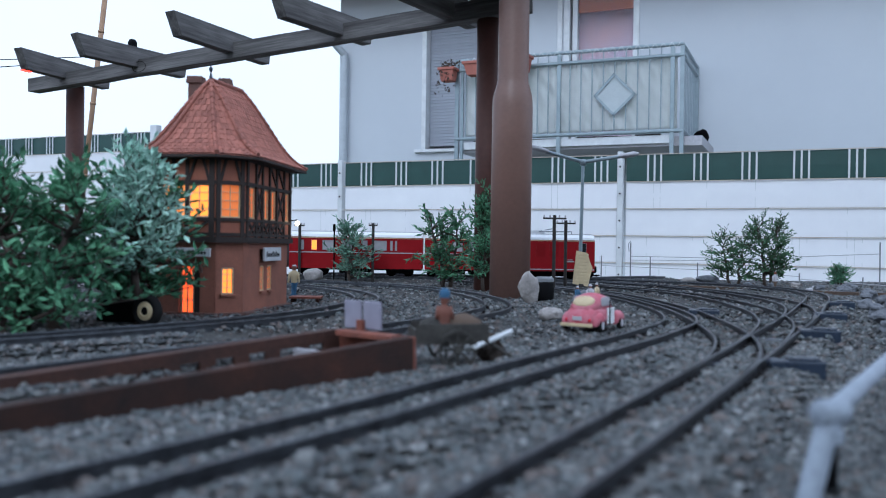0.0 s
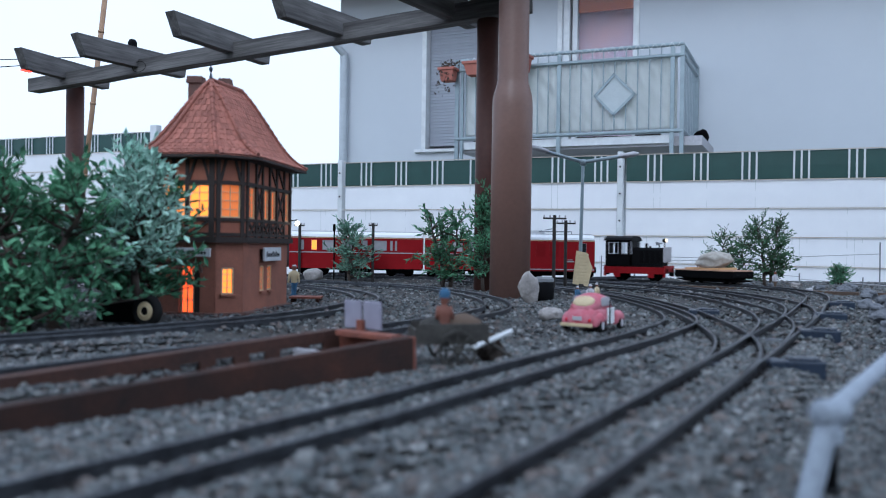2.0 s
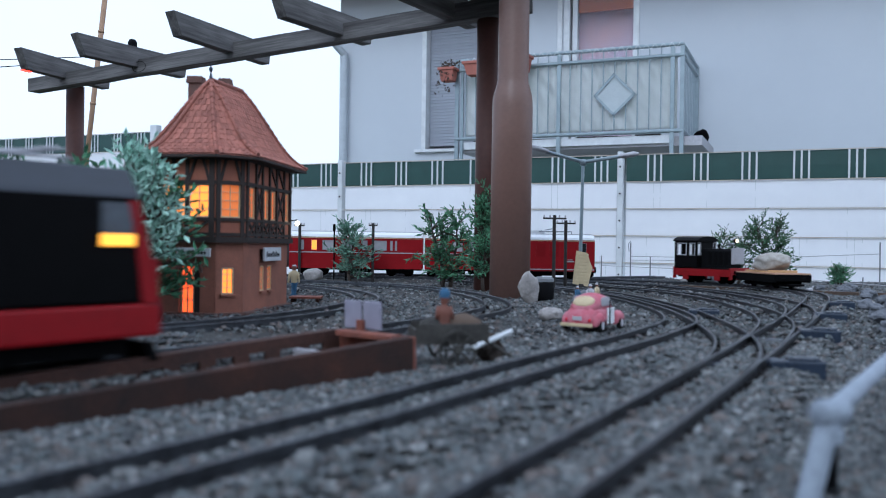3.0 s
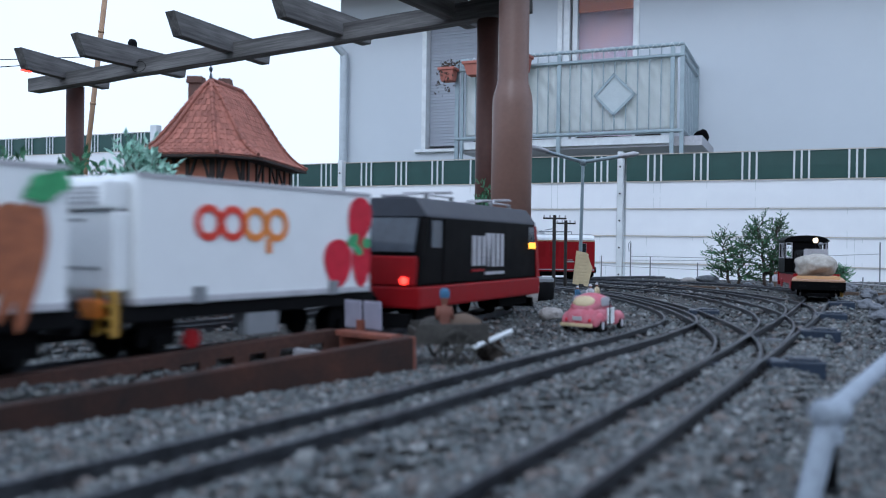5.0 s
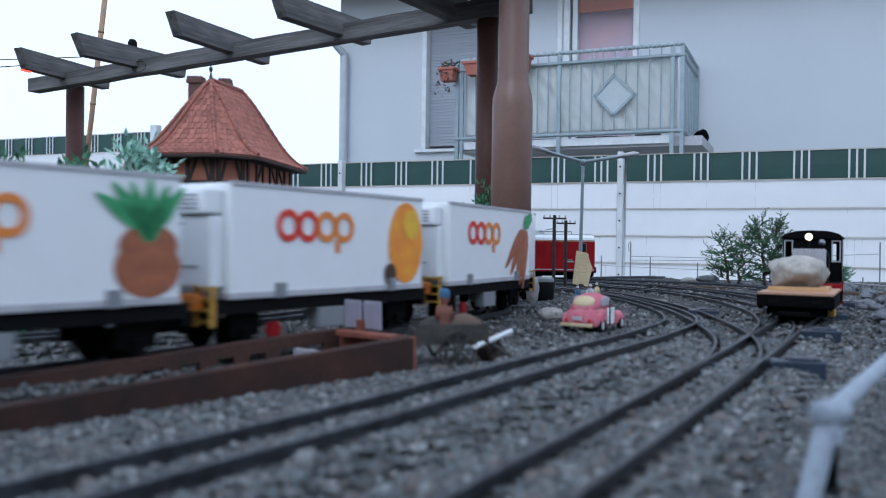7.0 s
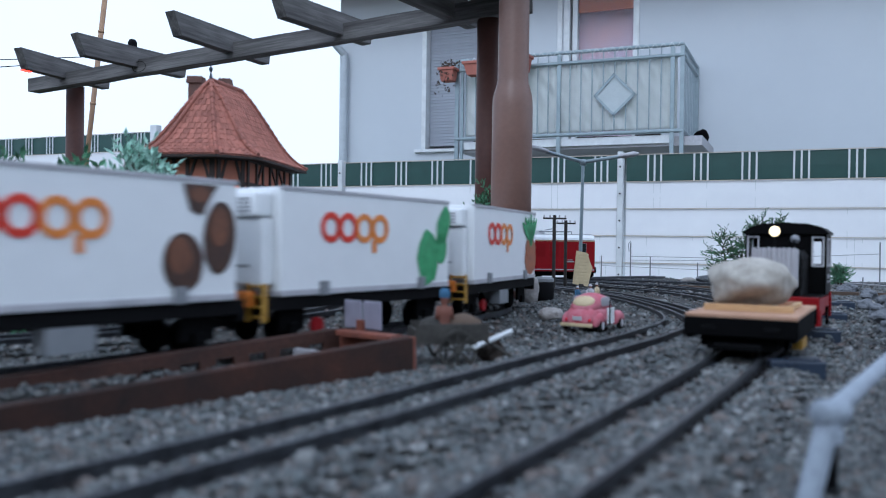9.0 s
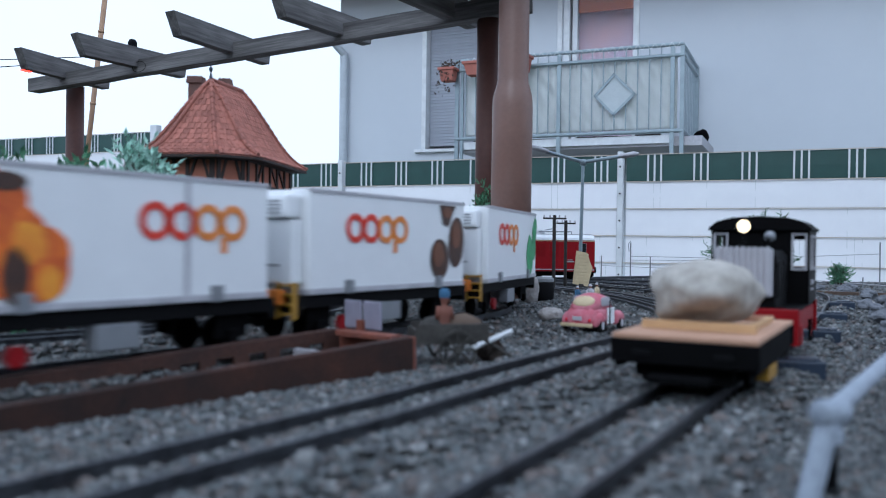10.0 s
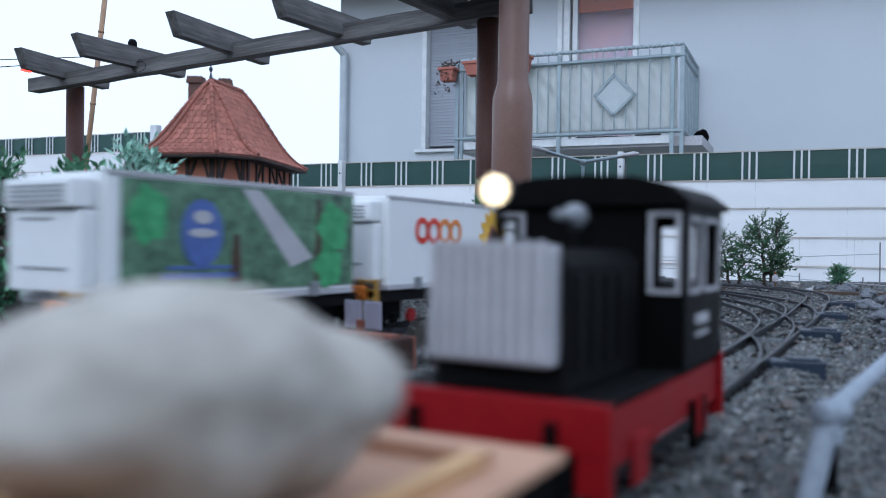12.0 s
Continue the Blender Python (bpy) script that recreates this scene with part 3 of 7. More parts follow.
for name, box in (("door_frame", (-5.23, -5.16, WALL_Y - 0.012, WALL_Y + 0.15, 1.50, 3.5)), ("door_frame", (-4.32, -4.25, WALL_Y - 0.012, WALL_Y + 0.15, 1.50, 3.5)),
                  ("sill", (-5.32, -4.16, WALL_Y - 0.06, WALL_Y + 0.15, 1.455, 1.50)), ("window_frame", (-3.10, -3.02, WALL_Y - 0.02, WALL_Y + 0.2, 1.5, 3.62)),
                  ("window_frame", (-2.16, -2.08, WALL_Y - 0.02, WALL_Y + 0.2, 1.5, 3.62)), ("casement", (-2.99, -2.92, WALL_Y + 0.02, WALL_Y + 0.12, 1.5, 3.62)),
                  ("shutter_rail", (-3.19, -3.12, WALL_Y - 0.03, WALL_Y, 1.5, 3.62))):
    part(name, B(box, bevel=0.006), POST_WHITE, house)
glass_pane = part("pane", B((-2.92, -2.16, WALL_Y + 0.055, WALL_Y + 0.061, 1.5, 3.62)), CLEAR, house, "clear glass pane before the painted reflection sheet")
glass_pane.visible_shadow = False
part("orange_blind", B((-3.0, -2.1, WALL_Y + 0.07, WALL_Y + 0.085, 3.30, 3.62)), CURTAIN_ORANGE, house, "half-drawn orange blind")
# added sheet behind the glass; its colour stands in for the reflected dusk
part("sunset_reflection_sheet", B((-3.0, -2.1, WALL_Y + 0.24, WALL_Y + 0.252, 1.45, 3.4)), SUNSET_SHEET, house, "added flat sheet coloured lilac and pink as the reflected evening sky")
pipe = bmesh.new()
for a, b in (((-6.68, WALL_Y - 0.35, 3.25), (-6.48, WALL_Y - 0.10, 2.96)), ((-6.48, WALL_Y - 0.10, 2.99), (-6.48, WALL_Y - 0.10, -1.1))):
    tube(pipe, a, b, 0.052, seg=16)
tube(pipe, (-6.48, WALL_Y - 0.10, 2.82), (-6.48, WALL_Y - 0.10, 2.90), 0.062, seg=16)
part("drainpipe", pipe, ZINC, house, "grey zinc drainpipe", smooth=False)
gut = bmesh.new()
tube(gut, (-7.1, WALL_Y - 0.80, 3.90), (9.4, WALL_Y - 0.80, 3.90), 0.07, seg=12)
part("gutter", gut, ZINC, house)

# balcony
BY = 10.0
balcony = thing("balcony", "steel balcony with a white cloth screen and galvanised railing", "balcony", PLOT)
part("slab", B((-4.12, -1.12, BY + 0.03, WALL_Y, 1.29, 1.40)), LIGHT_GREY, balcony)
part("front_beam", B((-4.08, -1.44, BY - 0.01, BY + 0.03, 1.32, 1.415), bevel=0.004), POST_WHITE, balcony, "white edge beam")
for u, w in ((-4.12, 0.026), (-4.05, 0.018), (-2.79, 0.024), (-1.45, 0.024), (-1.34, 0.024)):
    part("post", B((u - w, u + w, BY - 0.045, BY - 0.012, 1.10, 2.43), bevel=0.004), GALV, balcony)
for a, b in (((-4.14, BY - 0.03, 2.445), (-1.33, BY - 0.03, 2.445)), ((-4.14, BY - 0.03, 1.455), (-1.33, BY - 0.03, 1.455)), ((-4.14, BY - 0.03, 2.32), (-1.33, BY - 0.03, 2.32))):
    part("rail", rods((a, b), r=0.024), GALV, balcony)
for z in (2.44, 2.32, 1.46):
    part("side_rail", rods(((-1.34, BY - 0.03, z), (-1.34, WALL_Y, z)), r=0.024), GALV, balcony)
BAR = shared("bar", rods(((0, 0, 1.46), (0, 0, 2.44)), r=0.0075, seg=8), GALV)
for k in range(20):
    piece("bar", BAR, balcony, pose(-4.0 + k * 0.1345, BY - 0.03, 0))
for k in range(1, 9):
    piece("bar", BAR, balcony, pose(-1.34, BY - 0.03 + k * 0.145, 0))
part("corner_post", B((-1.37, -1.31, WALL_Y - 0.06, WALL_Y, 1.3, 2.45)), GALV, balcony)


def screen():
    """A cloth laced behind the bars, with folds and a sagging top edge."""
    bm = bmesh.new()
    nx, nz = 150, 24
    rows = []
    for j in range(nz + 1):
        row = []
        for i in range(nx + 1):
            x = -4.02 + 2.62 * i / nx
            f = j / nz
            top = 2.36 - 0.02 * abs(math.sin(x * 7.5))
            z = 1.49 + (top - 1.49) * f
            y = BY + 0.012 + 0.006 * math.sin(x * 46.7) * (0.5 + 0.5 * f) + 0.03 * noise.noise(Vector((x * 3, z * 2, 1))) + 0.02 * noise.noise(Vector((x * 9 + z * 6, z * 3, 4)))
            row.append(bm.verts.new((x, y, z)))
        rows.append(row)
    for a, b in zip(rows, rows[1:]):
        for i in range(nx):
            bm.faces.new((a[i], a[i + 1], b[i + 1], b[i]))
    bmesh.ops.solidify(bm, geom=bm.faces[:], thickness=0.004)
    return bm


part("cloth_screen", screen(), CLOTH, balcony, "wrinkled white cloth screen", smooth=True)
LASH = shared("lashing_cord", rods(((0, 0, 0.022), (0.05, 0, -0.045)), ((0.05, 0, -0.045), (0.097, 0, 0.022)), r=0.003, seg=6), POST_WHITE)
for k in range(27):
    piece("lashing_cord", LASH, balcony, pose(-3.98 + k * 0.097, BY - 0.06, 2.445))
dia = bmesh.new()
for a, b in (((-2.34, 1.90), (-2.12, 2.14)), ((-2.12, 2.14), (-1.88, 1.90)), ((-1.88, 1.90), (-2.12, 1.67)), ((-2.12, 1.67), (-2.34, 1.90))):
    d = Vector((b[0] - a[0], 0, b[1] - a[1]))
    bmesh.ops.create_cube(dia, size=1, matrix=Matrix.Translation(((a[0] + b[0]) / 2, BY - 0.05, (a[1] + b[1]) / 2)) @ d.to_track_quat("X", "Z").to_matrix().to_4x4() @ Matrix.Diagonal((d.length + 0.03, 0.02, 0.03, 1)))
diamond = part("diamond_frame", dia, GALV, balcony, "diamond-shaped ornament")
part("diamond_panel", prism([(-2.32, 1.90), (-2.12, 2.12), (-1.90, 1.90), (-2.12, 1.69)], BY - 0.045, BY - 0.04, to=side), GREY_CLOTH, diamond)


def flower_pot(x, y, z, w, d, h, label, leafy):
    p = thing("flower_box", label, "flower box", PLOT @ pose(x, y, z))
    bm = bmesh.new()
    lo = [bm.verts.new(v) for v in ((-w * 0.4, -d * 0.4, 0), (w * 0.4, -d * 0.4, 0), (w * 0.4, d * 0.4, 0), (-w * 0.4, d * 0.4, 0))]
    hi = [bm.verts.new(v) for v in ((-w / 2, -d / 2, h), (w / 2, -d / 2, h), (w / 2, d / 2, h), (-w / 2, d / 2, h))]
    for i in range(4):
        bm.faces.new((lo[i], lo[(i + 1) % 4], hi[(i + 1) % 4], hi[i]))
    bm.faces.new(lo[::-1])
    bm.faces.new(hi)
    bmesh.ops.bevel(bm, geom=bm.edges[:], offset=0.008, segments=2, affect="EDGES")
    part("box", bm, TERRACOTTA, p)
    part("rim", B((-w / 2 - 0.012, w / 2 + 0.012, -d / 2 - 0.012, d / 2 + 0.012, h - 0.03, h + 0.004), bevel=0.005), TERRACOTTA, p)
    part("hook", B((-0.01, 0.01, d / 2, d / 2 + 0.12, h - 0.02, h), bevel=0.002), GALV, p)
    if leafy:
        rng = random.Random(5)
        bm = bmesh.new()
        for _ in range(120):
            a = Vector((rng.uniform(-w / 2, w / 2) * 1.2, rng.uniform(-d / 2, d / 2), h + rng.uniform(-0.02, 0.08)))
            if rng.random() < 0.35:
                a.z -= rng.uniform(0.05, 0.35)
                a.y = -d / 2 - rng.uniform(0.0, 0.04)
            leaf_quad(bm, a, Vector((rng.uniform(-1, 1), rng.uniform(-1, 1), rng.uniform(-1, 1))), 0.05, 0.022)
        tagged(part("withered_plant", bm, BARK, p, "withered trailing plant"), kind="stuff")
    return p


def leaf_quad(bm, at, way, length, width):
    """A small folded leaf of four triangles."""
    way = way.normalized()
    w = way.orthogonal().normalized() * width / 2
    n = way.cross(w).normalized() * width * 0.25
    a, b = bm.verts.new(at), bm.verts.new(at + way * length)
    m = bm.verts.new(at + way * length * 0.5 + n)
    l, r = bm.verts.new(at + way * length * 0.45 + w), bm.verts.new(at + way * length * 0.45 - w)
    bm.faces.new((a, l, m))
    bm.faces.new((l, b, m))
    bm.faces.new((a, m, r))
    bm.faces.new((m, b, r))


flower_pot(-4.20, BY - 0.14, 2.17, 0.20, 0.16, 0.17, "small terracotta box with a withered trailing plant", True)
flower_pot(-3.72, BY - 0.14, 2.22, 0.50, 0.18, 0.17, "terracotta flower box hung on the balcony railing", False)
flower_pot(-3.27, BY - 0.14, 2.22, 0.30, 0.18, 0.20, "terracotta flower box hung on the balcony railing", False)

bag = part("black_bag", boulder((0.18, 0.2, 0.17), 13, 0.5, 3), BLACK_MATT, m=PLOT @ pose(-1.235, WALL_Y - 0.3, 1.40), smooth=True)
tagged(bag, "crumpled black bag beside the balcony", "bag")
for x, w, h in ((-3.7, 0.5, 0.05), (-3.0, 0.35, 0.04), (-2.35, 0.5, 0.045), (-1.75, 0.3, 0.05)):
    tagged(part("stored_board", B((-w / 2, w / 2, 0, 0.12, 0, h), bevel=0.006), WOOD_DARK, m=PLOT @ pose(x, BY + 0.12, 1.40)), "dark board stored on the balcony floor", "board")
# added out of view: blocks low sky so blacks and upright faces darken
rear_light_block = part("unseen_rear_block", B((-16, 16, -6.4, -6.0, -1.1, 2.6)), REAR)
tagged(rear_light_block, "added unseen dark wall behind the camera that cuts sky light and reflections", "wall", kind="structure")


# ---- steel posts and pergola ----
def post_with_step():
    return lathe([(0.0445, -0.1), (0.0445, 0.42), (0.044, 0.432), (0.0425, 0.445), (0.035, 0.470), (0.0338, 0.478), (0.0335, 0.9), (0.0335, 1.6)], 40)


p = part("steel_post", post_with_step(), PAINT_BROWN, smooth=True, m=pose(0.148, 1.87, 0, 0, 0.15, 0))
tagged(p, "stout brown painted steel post narrowing at a welded step", "post")
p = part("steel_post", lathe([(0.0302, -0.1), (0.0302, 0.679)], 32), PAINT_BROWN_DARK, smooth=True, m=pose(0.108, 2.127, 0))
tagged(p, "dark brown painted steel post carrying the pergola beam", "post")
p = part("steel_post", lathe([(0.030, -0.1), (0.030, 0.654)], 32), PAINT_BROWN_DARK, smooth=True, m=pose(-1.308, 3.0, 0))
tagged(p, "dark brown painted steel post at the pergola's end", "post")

A, Bv = Vector((-1.455, 3.0, 0.632)), Vector((0.20, 2.053, 0.681))
beam_dir = (Bv - A).normalized()
pergola = thing("pergola", "weathered grey wooden pergola on brown steel posts", "pergola", Matrix.Translation(A) @ pose(0, 0, 0, 0, 0, math.degrees(math.atan2(beam_dir.y, beam_dir.x))) @ pose(0, 0, 0, 0, -math.degrees(math.asin(beam_dir.z)), 0))
LB = (Bv - A).length


def timber(x0, x1, y0, y1, z0, z1):
    """A sawn beam with worn edges."""
    bm = B((x0, x1, y0, y1, z0, z1))
    bmesh.ops.subdivide_edges(bm, edges=[e for e in bm.edges if e.calc_length() > 0.3], cuts=14, use_grid_fill=True)
    for v in bm.verts:
        v.co += Vector((0, noise.noise(v.co * 9) * 0.0025, noise.noise(v.co * 7 + Vector((3, 1, 2))) * 0.002))
    return bm


part("beam", timber(0, LB, -0.022, 0.022, 0, 0.045), WOOD_GREY, pergola)


def rafter(x, lean, a=-0.20, b=0.24, h=0.063, mat=WOOD_GREY_CROSS):
    """A cross piece with slanted ends, notched over the beam."""
    bm = prism([(a, 0.030), (a - 0.030, 0.030 + h), (b + 0.012, 0.030 + h), (b, 0.030)], -0.016, 0.016, bevel=0.002, to=across)
    for v in bm.verts:
        v.co += Vector((noise.noise(v.co * 11) * 0.002, 0, noise.noise(v.co * 13) * 0.002))
    return part("rafter", bm, mat, pergola, m=pose(x, 0, -0.004 - 0.022 * x / LB, 0, 0, lean))


for x, lean, a, b in ((0.186, 9.5, -0.182, 0.18), (0.548, -1.7, -0.212, 0.169), (0.95, 4.6, -0.238, 0.151), (1.354, -3.5, -0.24, 0.10), (1.70, -2.5, -0.30, 0.09)):
    rafter(x, lean, a, b)
for x, y0, y1 in ((1.60, -0.36, -0.24), (1.72, -0.24, -0.12), (1.72, -0.12, 0.0), (1.72, 0.0, 0.09)):
    part("roof_board", timber(x, 2.05, y0 + 0.002, y1 - 0.002, 0.0715, 0.0865), WOOD_DARK, pergola, "dark roof board")
lamp_cap = lathe([(0.012, 0), (0.014, 0.004), (0.014, 0.02), (0.010, 0.028), (0.003, 0.031)], 16)
part("lamp_cap", lamp_cap, DARK_GREY, pergola, "small grey lamp on the beam", m=pose(0.545, -0.03, 0.079))
cord = bmesh.new()
for i in range(18):
    a, b = i * 0.35, (i + 1) * 0.35
    tube(cord, (0.575 + 0.03 * math.sin(a), -0.03, 0.035 - 0.028 * (1 - math.cos(a)) * 0.6), (0.575 + 0.03 * math.sin(b), -0.03, 0.035 - 0.028 * (1 - math.cos(b)) * 0.6), 0.0008, seg=5)
part("loose_wire", cord, DARK_GREY, pergola, "loose hanging wire loop")
part("red_reflector", B((-0.0165, -0.005, -0.184, -0.150, 0.0265, 0.0305)), TAIL_RED, pergola, "small red light at the rafter end", m=pose(0.186, 0, -0.006, 0, 0, 9.5))

cable = bmesh.new()
tube(cable, (-2.6, 3.4, 0.735), (-1.40, 3.0, 0.735), 0.0016, seg=6)
tube(cable, (-2.6, 3.2, 0.745), (-1.1, 2.95, 0.757), 0.0016, seg=6)
tagged(part("cable", cable, DARK_GREY), "thin dark overhead cable running to the pergola", "cable")
cane = bmesh.new()
tube(cane, (-1.440, 3.3, -0.05), (-1.308, 3.3, 1.25), 0.0085, 0.0105, seg=12)
for z in (0.1, 0.36, 0.64, 0.92):
    tube(cane, (-1.4349 + z * 0.1015, 3.3, z), (-1.4349 + z * 0.1015, 3.3, z + 0.008), 0.0115, seg=12)
tagged(part("bamboo_pole", cane, BAMBOO, smooth=True), "slender leaning bamboo pole behind the pergola", "pole")


# ---- loose gravel ----
def scatter(name, count, x_of, y_of, size, seed, keep):
    """Many small angular stones in one mesh, lying on the bed."""
    rng = np.random.default_rng(seed)
    base = np.array([(1, 0, 0), (-1, 0, 0), (0, 1, 0), (0, -1, 0), (0, 0, 1), (0, 0, -1),
                     (0.62, 0.62, 0.5), (-0.62, 0.62, 0.5), (-0.62, -0.62, 0.5), (0.62, -0.62, 0.5)], float)
    tri = np.array([(4, 0, 6), (4, 6, 2), (4, 2, 7), (4, 7, 1), (4, 1, 8), (4, 8, 3), (4, 3, 9), (4, 9, 0), (0, 2, 6), (2, 1, 7), (1, 3, 8), (3, 0, 9)])
    y = y_of(rng.random(count))
    x = x_of(rng.random(count), y)
    ok = keep(x, y)
    x, y = x[ok], y[ok]
    n = len(x)
    r = size * np.exp(rng.normal(0, 0.28, n))
    v = base[None] * (1 + rng.normal(0, 0.20, (n, 10, 1))) * r[:, None, None] * np.stack([rng.uniform(0.7, 1.35, n), rng.uniform(0.7, 1.35, n), rng.uniform(0.45, 0.95, n)], 1)[:, None]
    a, t = rng.uniform(0, 2 * np.pi, n), rng.normal(0, 0.45, n)
    ca, sa, ct, st = (f[:, None] for f in (np.cos(a), np.sin(a), np.cos(t), np.sin(t)))
    vy, vz = v[..., 1] * ct - v[..., 2] * st, v[..., 1] * st + v[..., 2] * ct
    vx, vy = v[..., 0] * ca - vy * sa, v[..., 0] * sa + vy * ca
    z0 = rng.uniform(-0.1, 0.5, n) * r + ballast_at(x, y)
    pts = np.stack([vx + x[:, None], vy + y[:, None], vz + z0[:, None]], 2).reshape(-1, 3)
    faces = (tri[None] + 10 * np.arange(n)[:, None, None]).reshape(-1, 3)
    me = bpy.data.meshes.new(name)
    me.from_pydata(pts.tolist(), [], faces.tolist())
    me.materials.append(STONE_BITS)
    ob = new(name, me)
    return ob


def off_rails(gap):
    """Keeps stones off the rail heads."""
    cells = set()
    for line, s0 in ((FREIGHT, 0), (INNER, 0), (LOOP, 0), (SIDING, 0), (BRANCH_A, 0.02), (BRANCH_B, 0.02), (BRANCH_C, 0.02), (FAR, 0)):
        s = s0
        while s < line.length:
            m = line.carriage(s, 0.008, 0)
            for off in (-0.0225, 0.0208):
                p = m @ Vector((0, off, 0))
                for dx in (-1, 0, 1):
                    for dy in (-1, 0, 1):
                        cells.add((int(math.floor(p.x / gap)) + dx * (gap < 0.004), int(math.floor(p.y / gap)) + dy * (gap < 0.004)))
            s += gap * 0.7
    return lambda x, y: np.array([(int(math.floor(a / gap)), int(math.floor(b / gap))) not in cells for a, b in zip(x, y)])


NEAR_FREE = off_rails(0.0035)
FAR_FREE = off_rails(0.007)
g = scatter("gravel", 135000, lambda r, y: (r - 0.5) * 2 * (0.10 + 0.56 * y), lambda r: 0.20 + 0.75 * r ** 0.62, 0.0019, 11, NEAR_FREE)
tagged(g, "loose dark grey angular gravel chips around the tracks", "gravel", kind="stuff")
g = scatter("gravel", 72000, lambda r, y: (r - 0.5) * 2 * (0.10 + 0.56 * y), lambda r: 0.93 + 2.1 * r ** 0.8, 0.0025, 12, FAR_FREE)
tagged(g, "loose grey gravel chips between the farther tracks", "gravel", kind="stuff")


# ---- the signal box ----
BOX = Matrix.Translation((-0.375, 1.42, 0))
FOOT = [(-0.070, -0.100), (0.024, -0.112), (0.060, -0.085), (0.089, 0.135), (-0.055, 0.155), (-0.098, -0.062)]
signal_box = thing("signal_box", "red half-timbered signal box with steep tiled roof and lit windows", "signal box", BOX)


def grown(outline, d):
    """The outline moved outwards by d."""
    out = []
    n = len(outline)
    for i in range(n):
        a, b, c = Vector(outline[i - 1]), Vector(outline[i]), Vector(outline[(i + 1) % n])
        n1 = Vector(((b - a).y, -(b - a).x)).normalized()
        n2 = Vector(((c - b).y, -(c - b).x)).normalized()
        k = (n1 + n2).normalized()
        out.append(tuple(b + k * (d / max(0.4, k.dot(n1)))))
    return out


def face_frame(a, b, up=0.0):
    """A frame on a wall face: x along it from a to b, y into the wall, z up."""
    a, b = Vector((*a, up)), Vector((*b, up))
    x = (b - a).normalized()
    y = Vector((0, 0, 1)).cross(x)
    return Matrix(((x.x, y.x, 0, a.x), (x.y, y.y, 0, a.y), (0, 0, 1, a.z), (0, 0, 0, 1))), (b - a).length


LOW, HIGH = 0.117, 0.252
UP = grown(FOOT, 0.004)


def hollow_storey(outline, z0, z1, holes):
    """Walls with openings, built face by face; holes: face index -> list of (x0, x1, z0, z1)."""
    bm = bmesh.new()
    n = len(outline)
    for i in range(n):
        m, length = face_frame(outline[i], outline[(i + 1) % n])
        block = walls_with_holes(0.0006, length - 0.0006, z0, z1, holes.get(i, []), 0, 0.005)
        block.transform(m)
        me = bpy.data.meshes.new("tmp")
        block.to_mesh(me)
        block.free()
        bm.from_mesh(me)
        bpy.data.meshes.remove(me)
    return bm


LOW_HOLES = {0: [(0.036, 0.070, 0.0, 0.075)], 1: [(0.010, 0.030, 0.033, 0.074)], 2: [(0.078, 0.097, 0.033, 0.075), (0.114, 0.136, 0.033, 0.075)], 5: [(0.015, 0.035, 0.033, 0.073)]}
HIGH_HOLES = {0: [(0.010, 0.027, 0.152, 0.203), (0.032, 0.049, 0.152, 0.203), (0.054, 0.087, 0.152, 0.203)], 1: [(0.0075, 0.0395, 0.152, 0.205)],
              2: [(0.012, 0.040, 0.152, 0.203), (0.078, 0.106, 0.152, 0.203), (0.112, 0.142, 0.152, 0.203), (0.190, 0.214, 0.152, 0.203)], 5: [(0.010, 0.038, 0.152, 0.2)], 4: [(0.05, 0.1, 0.152, 0.2)]}
part("ground_storey", hollow_storey(FOOT, 0.0, LOW, LOW_HOLES), WALL_RED, signal_box, "worn brick-red rendered walls")
part("upper_storey", hollow_storey(UP, LOW, HIGH, HIGH_HOLES), WALL_OCHRE, signal_box, "brick-red infill between dark timbers")
part("plinth", prism(grown(FOOT, 0.006), -0.01, 0.004), CHIMNEY, signal_box)
part("floor_band", prism(grown(FOOT, 0.008), LOW - 0.004, LOW + 0.005), TIMBER, signal_box)
part("upper_floor", prism(grown(FOOT, -0.006), LOW + 0.005, LOW + 0.008), WOOD_DARK, signal_box)
part("inner_ceiling", prism(grown(FOOT, -0.006), HIGH - 0.006, HIGH - 0.002), WHITE, signal_box)


def beams_on(i, uprights, rails, braces=()):
    """Timber framing on one upper face, proud of the infill."""
    m, length = face_frame(UP[i], UP[(i + 1) % len(UP)])
    bm = bmesh.new()
    for x, w in uprights:
        bmesh.ops.create_cube(bm, size=1, matrix=m @ Matrix.Translation((x, -0.0008, (LOW + HIGH) / 2)) @ Matrix.Diagonal((w, 0.004, HIGH - LOW - 0.001, 1)))
    for z, h in rails:
        bmesh.ops.create_cube(bm, size=1, matrix=m @ Matrix.Translation((length / 2, -0.0005, z)) @ Matrix.Diagonal((length, 0.004, h, 1)))
    for x0, z0, x1, z1 in braces:
        d = Vector((x1 - x0, 0, z1 - z0))
        bmesh.ops.create_cube(bm, size=1, matrix=m @ Matrix.Translation(((x0 + x1) / 2, -0.0006, (z0 + z1) / 2)) @ d.to_track_quat("X", "Z").to_matrix().to_4x4() @ Matrix.Diagonal((d.length, 0.0036, 0.004, 1)))
    part("timber_frame", bm, TIMBER, signal_box)


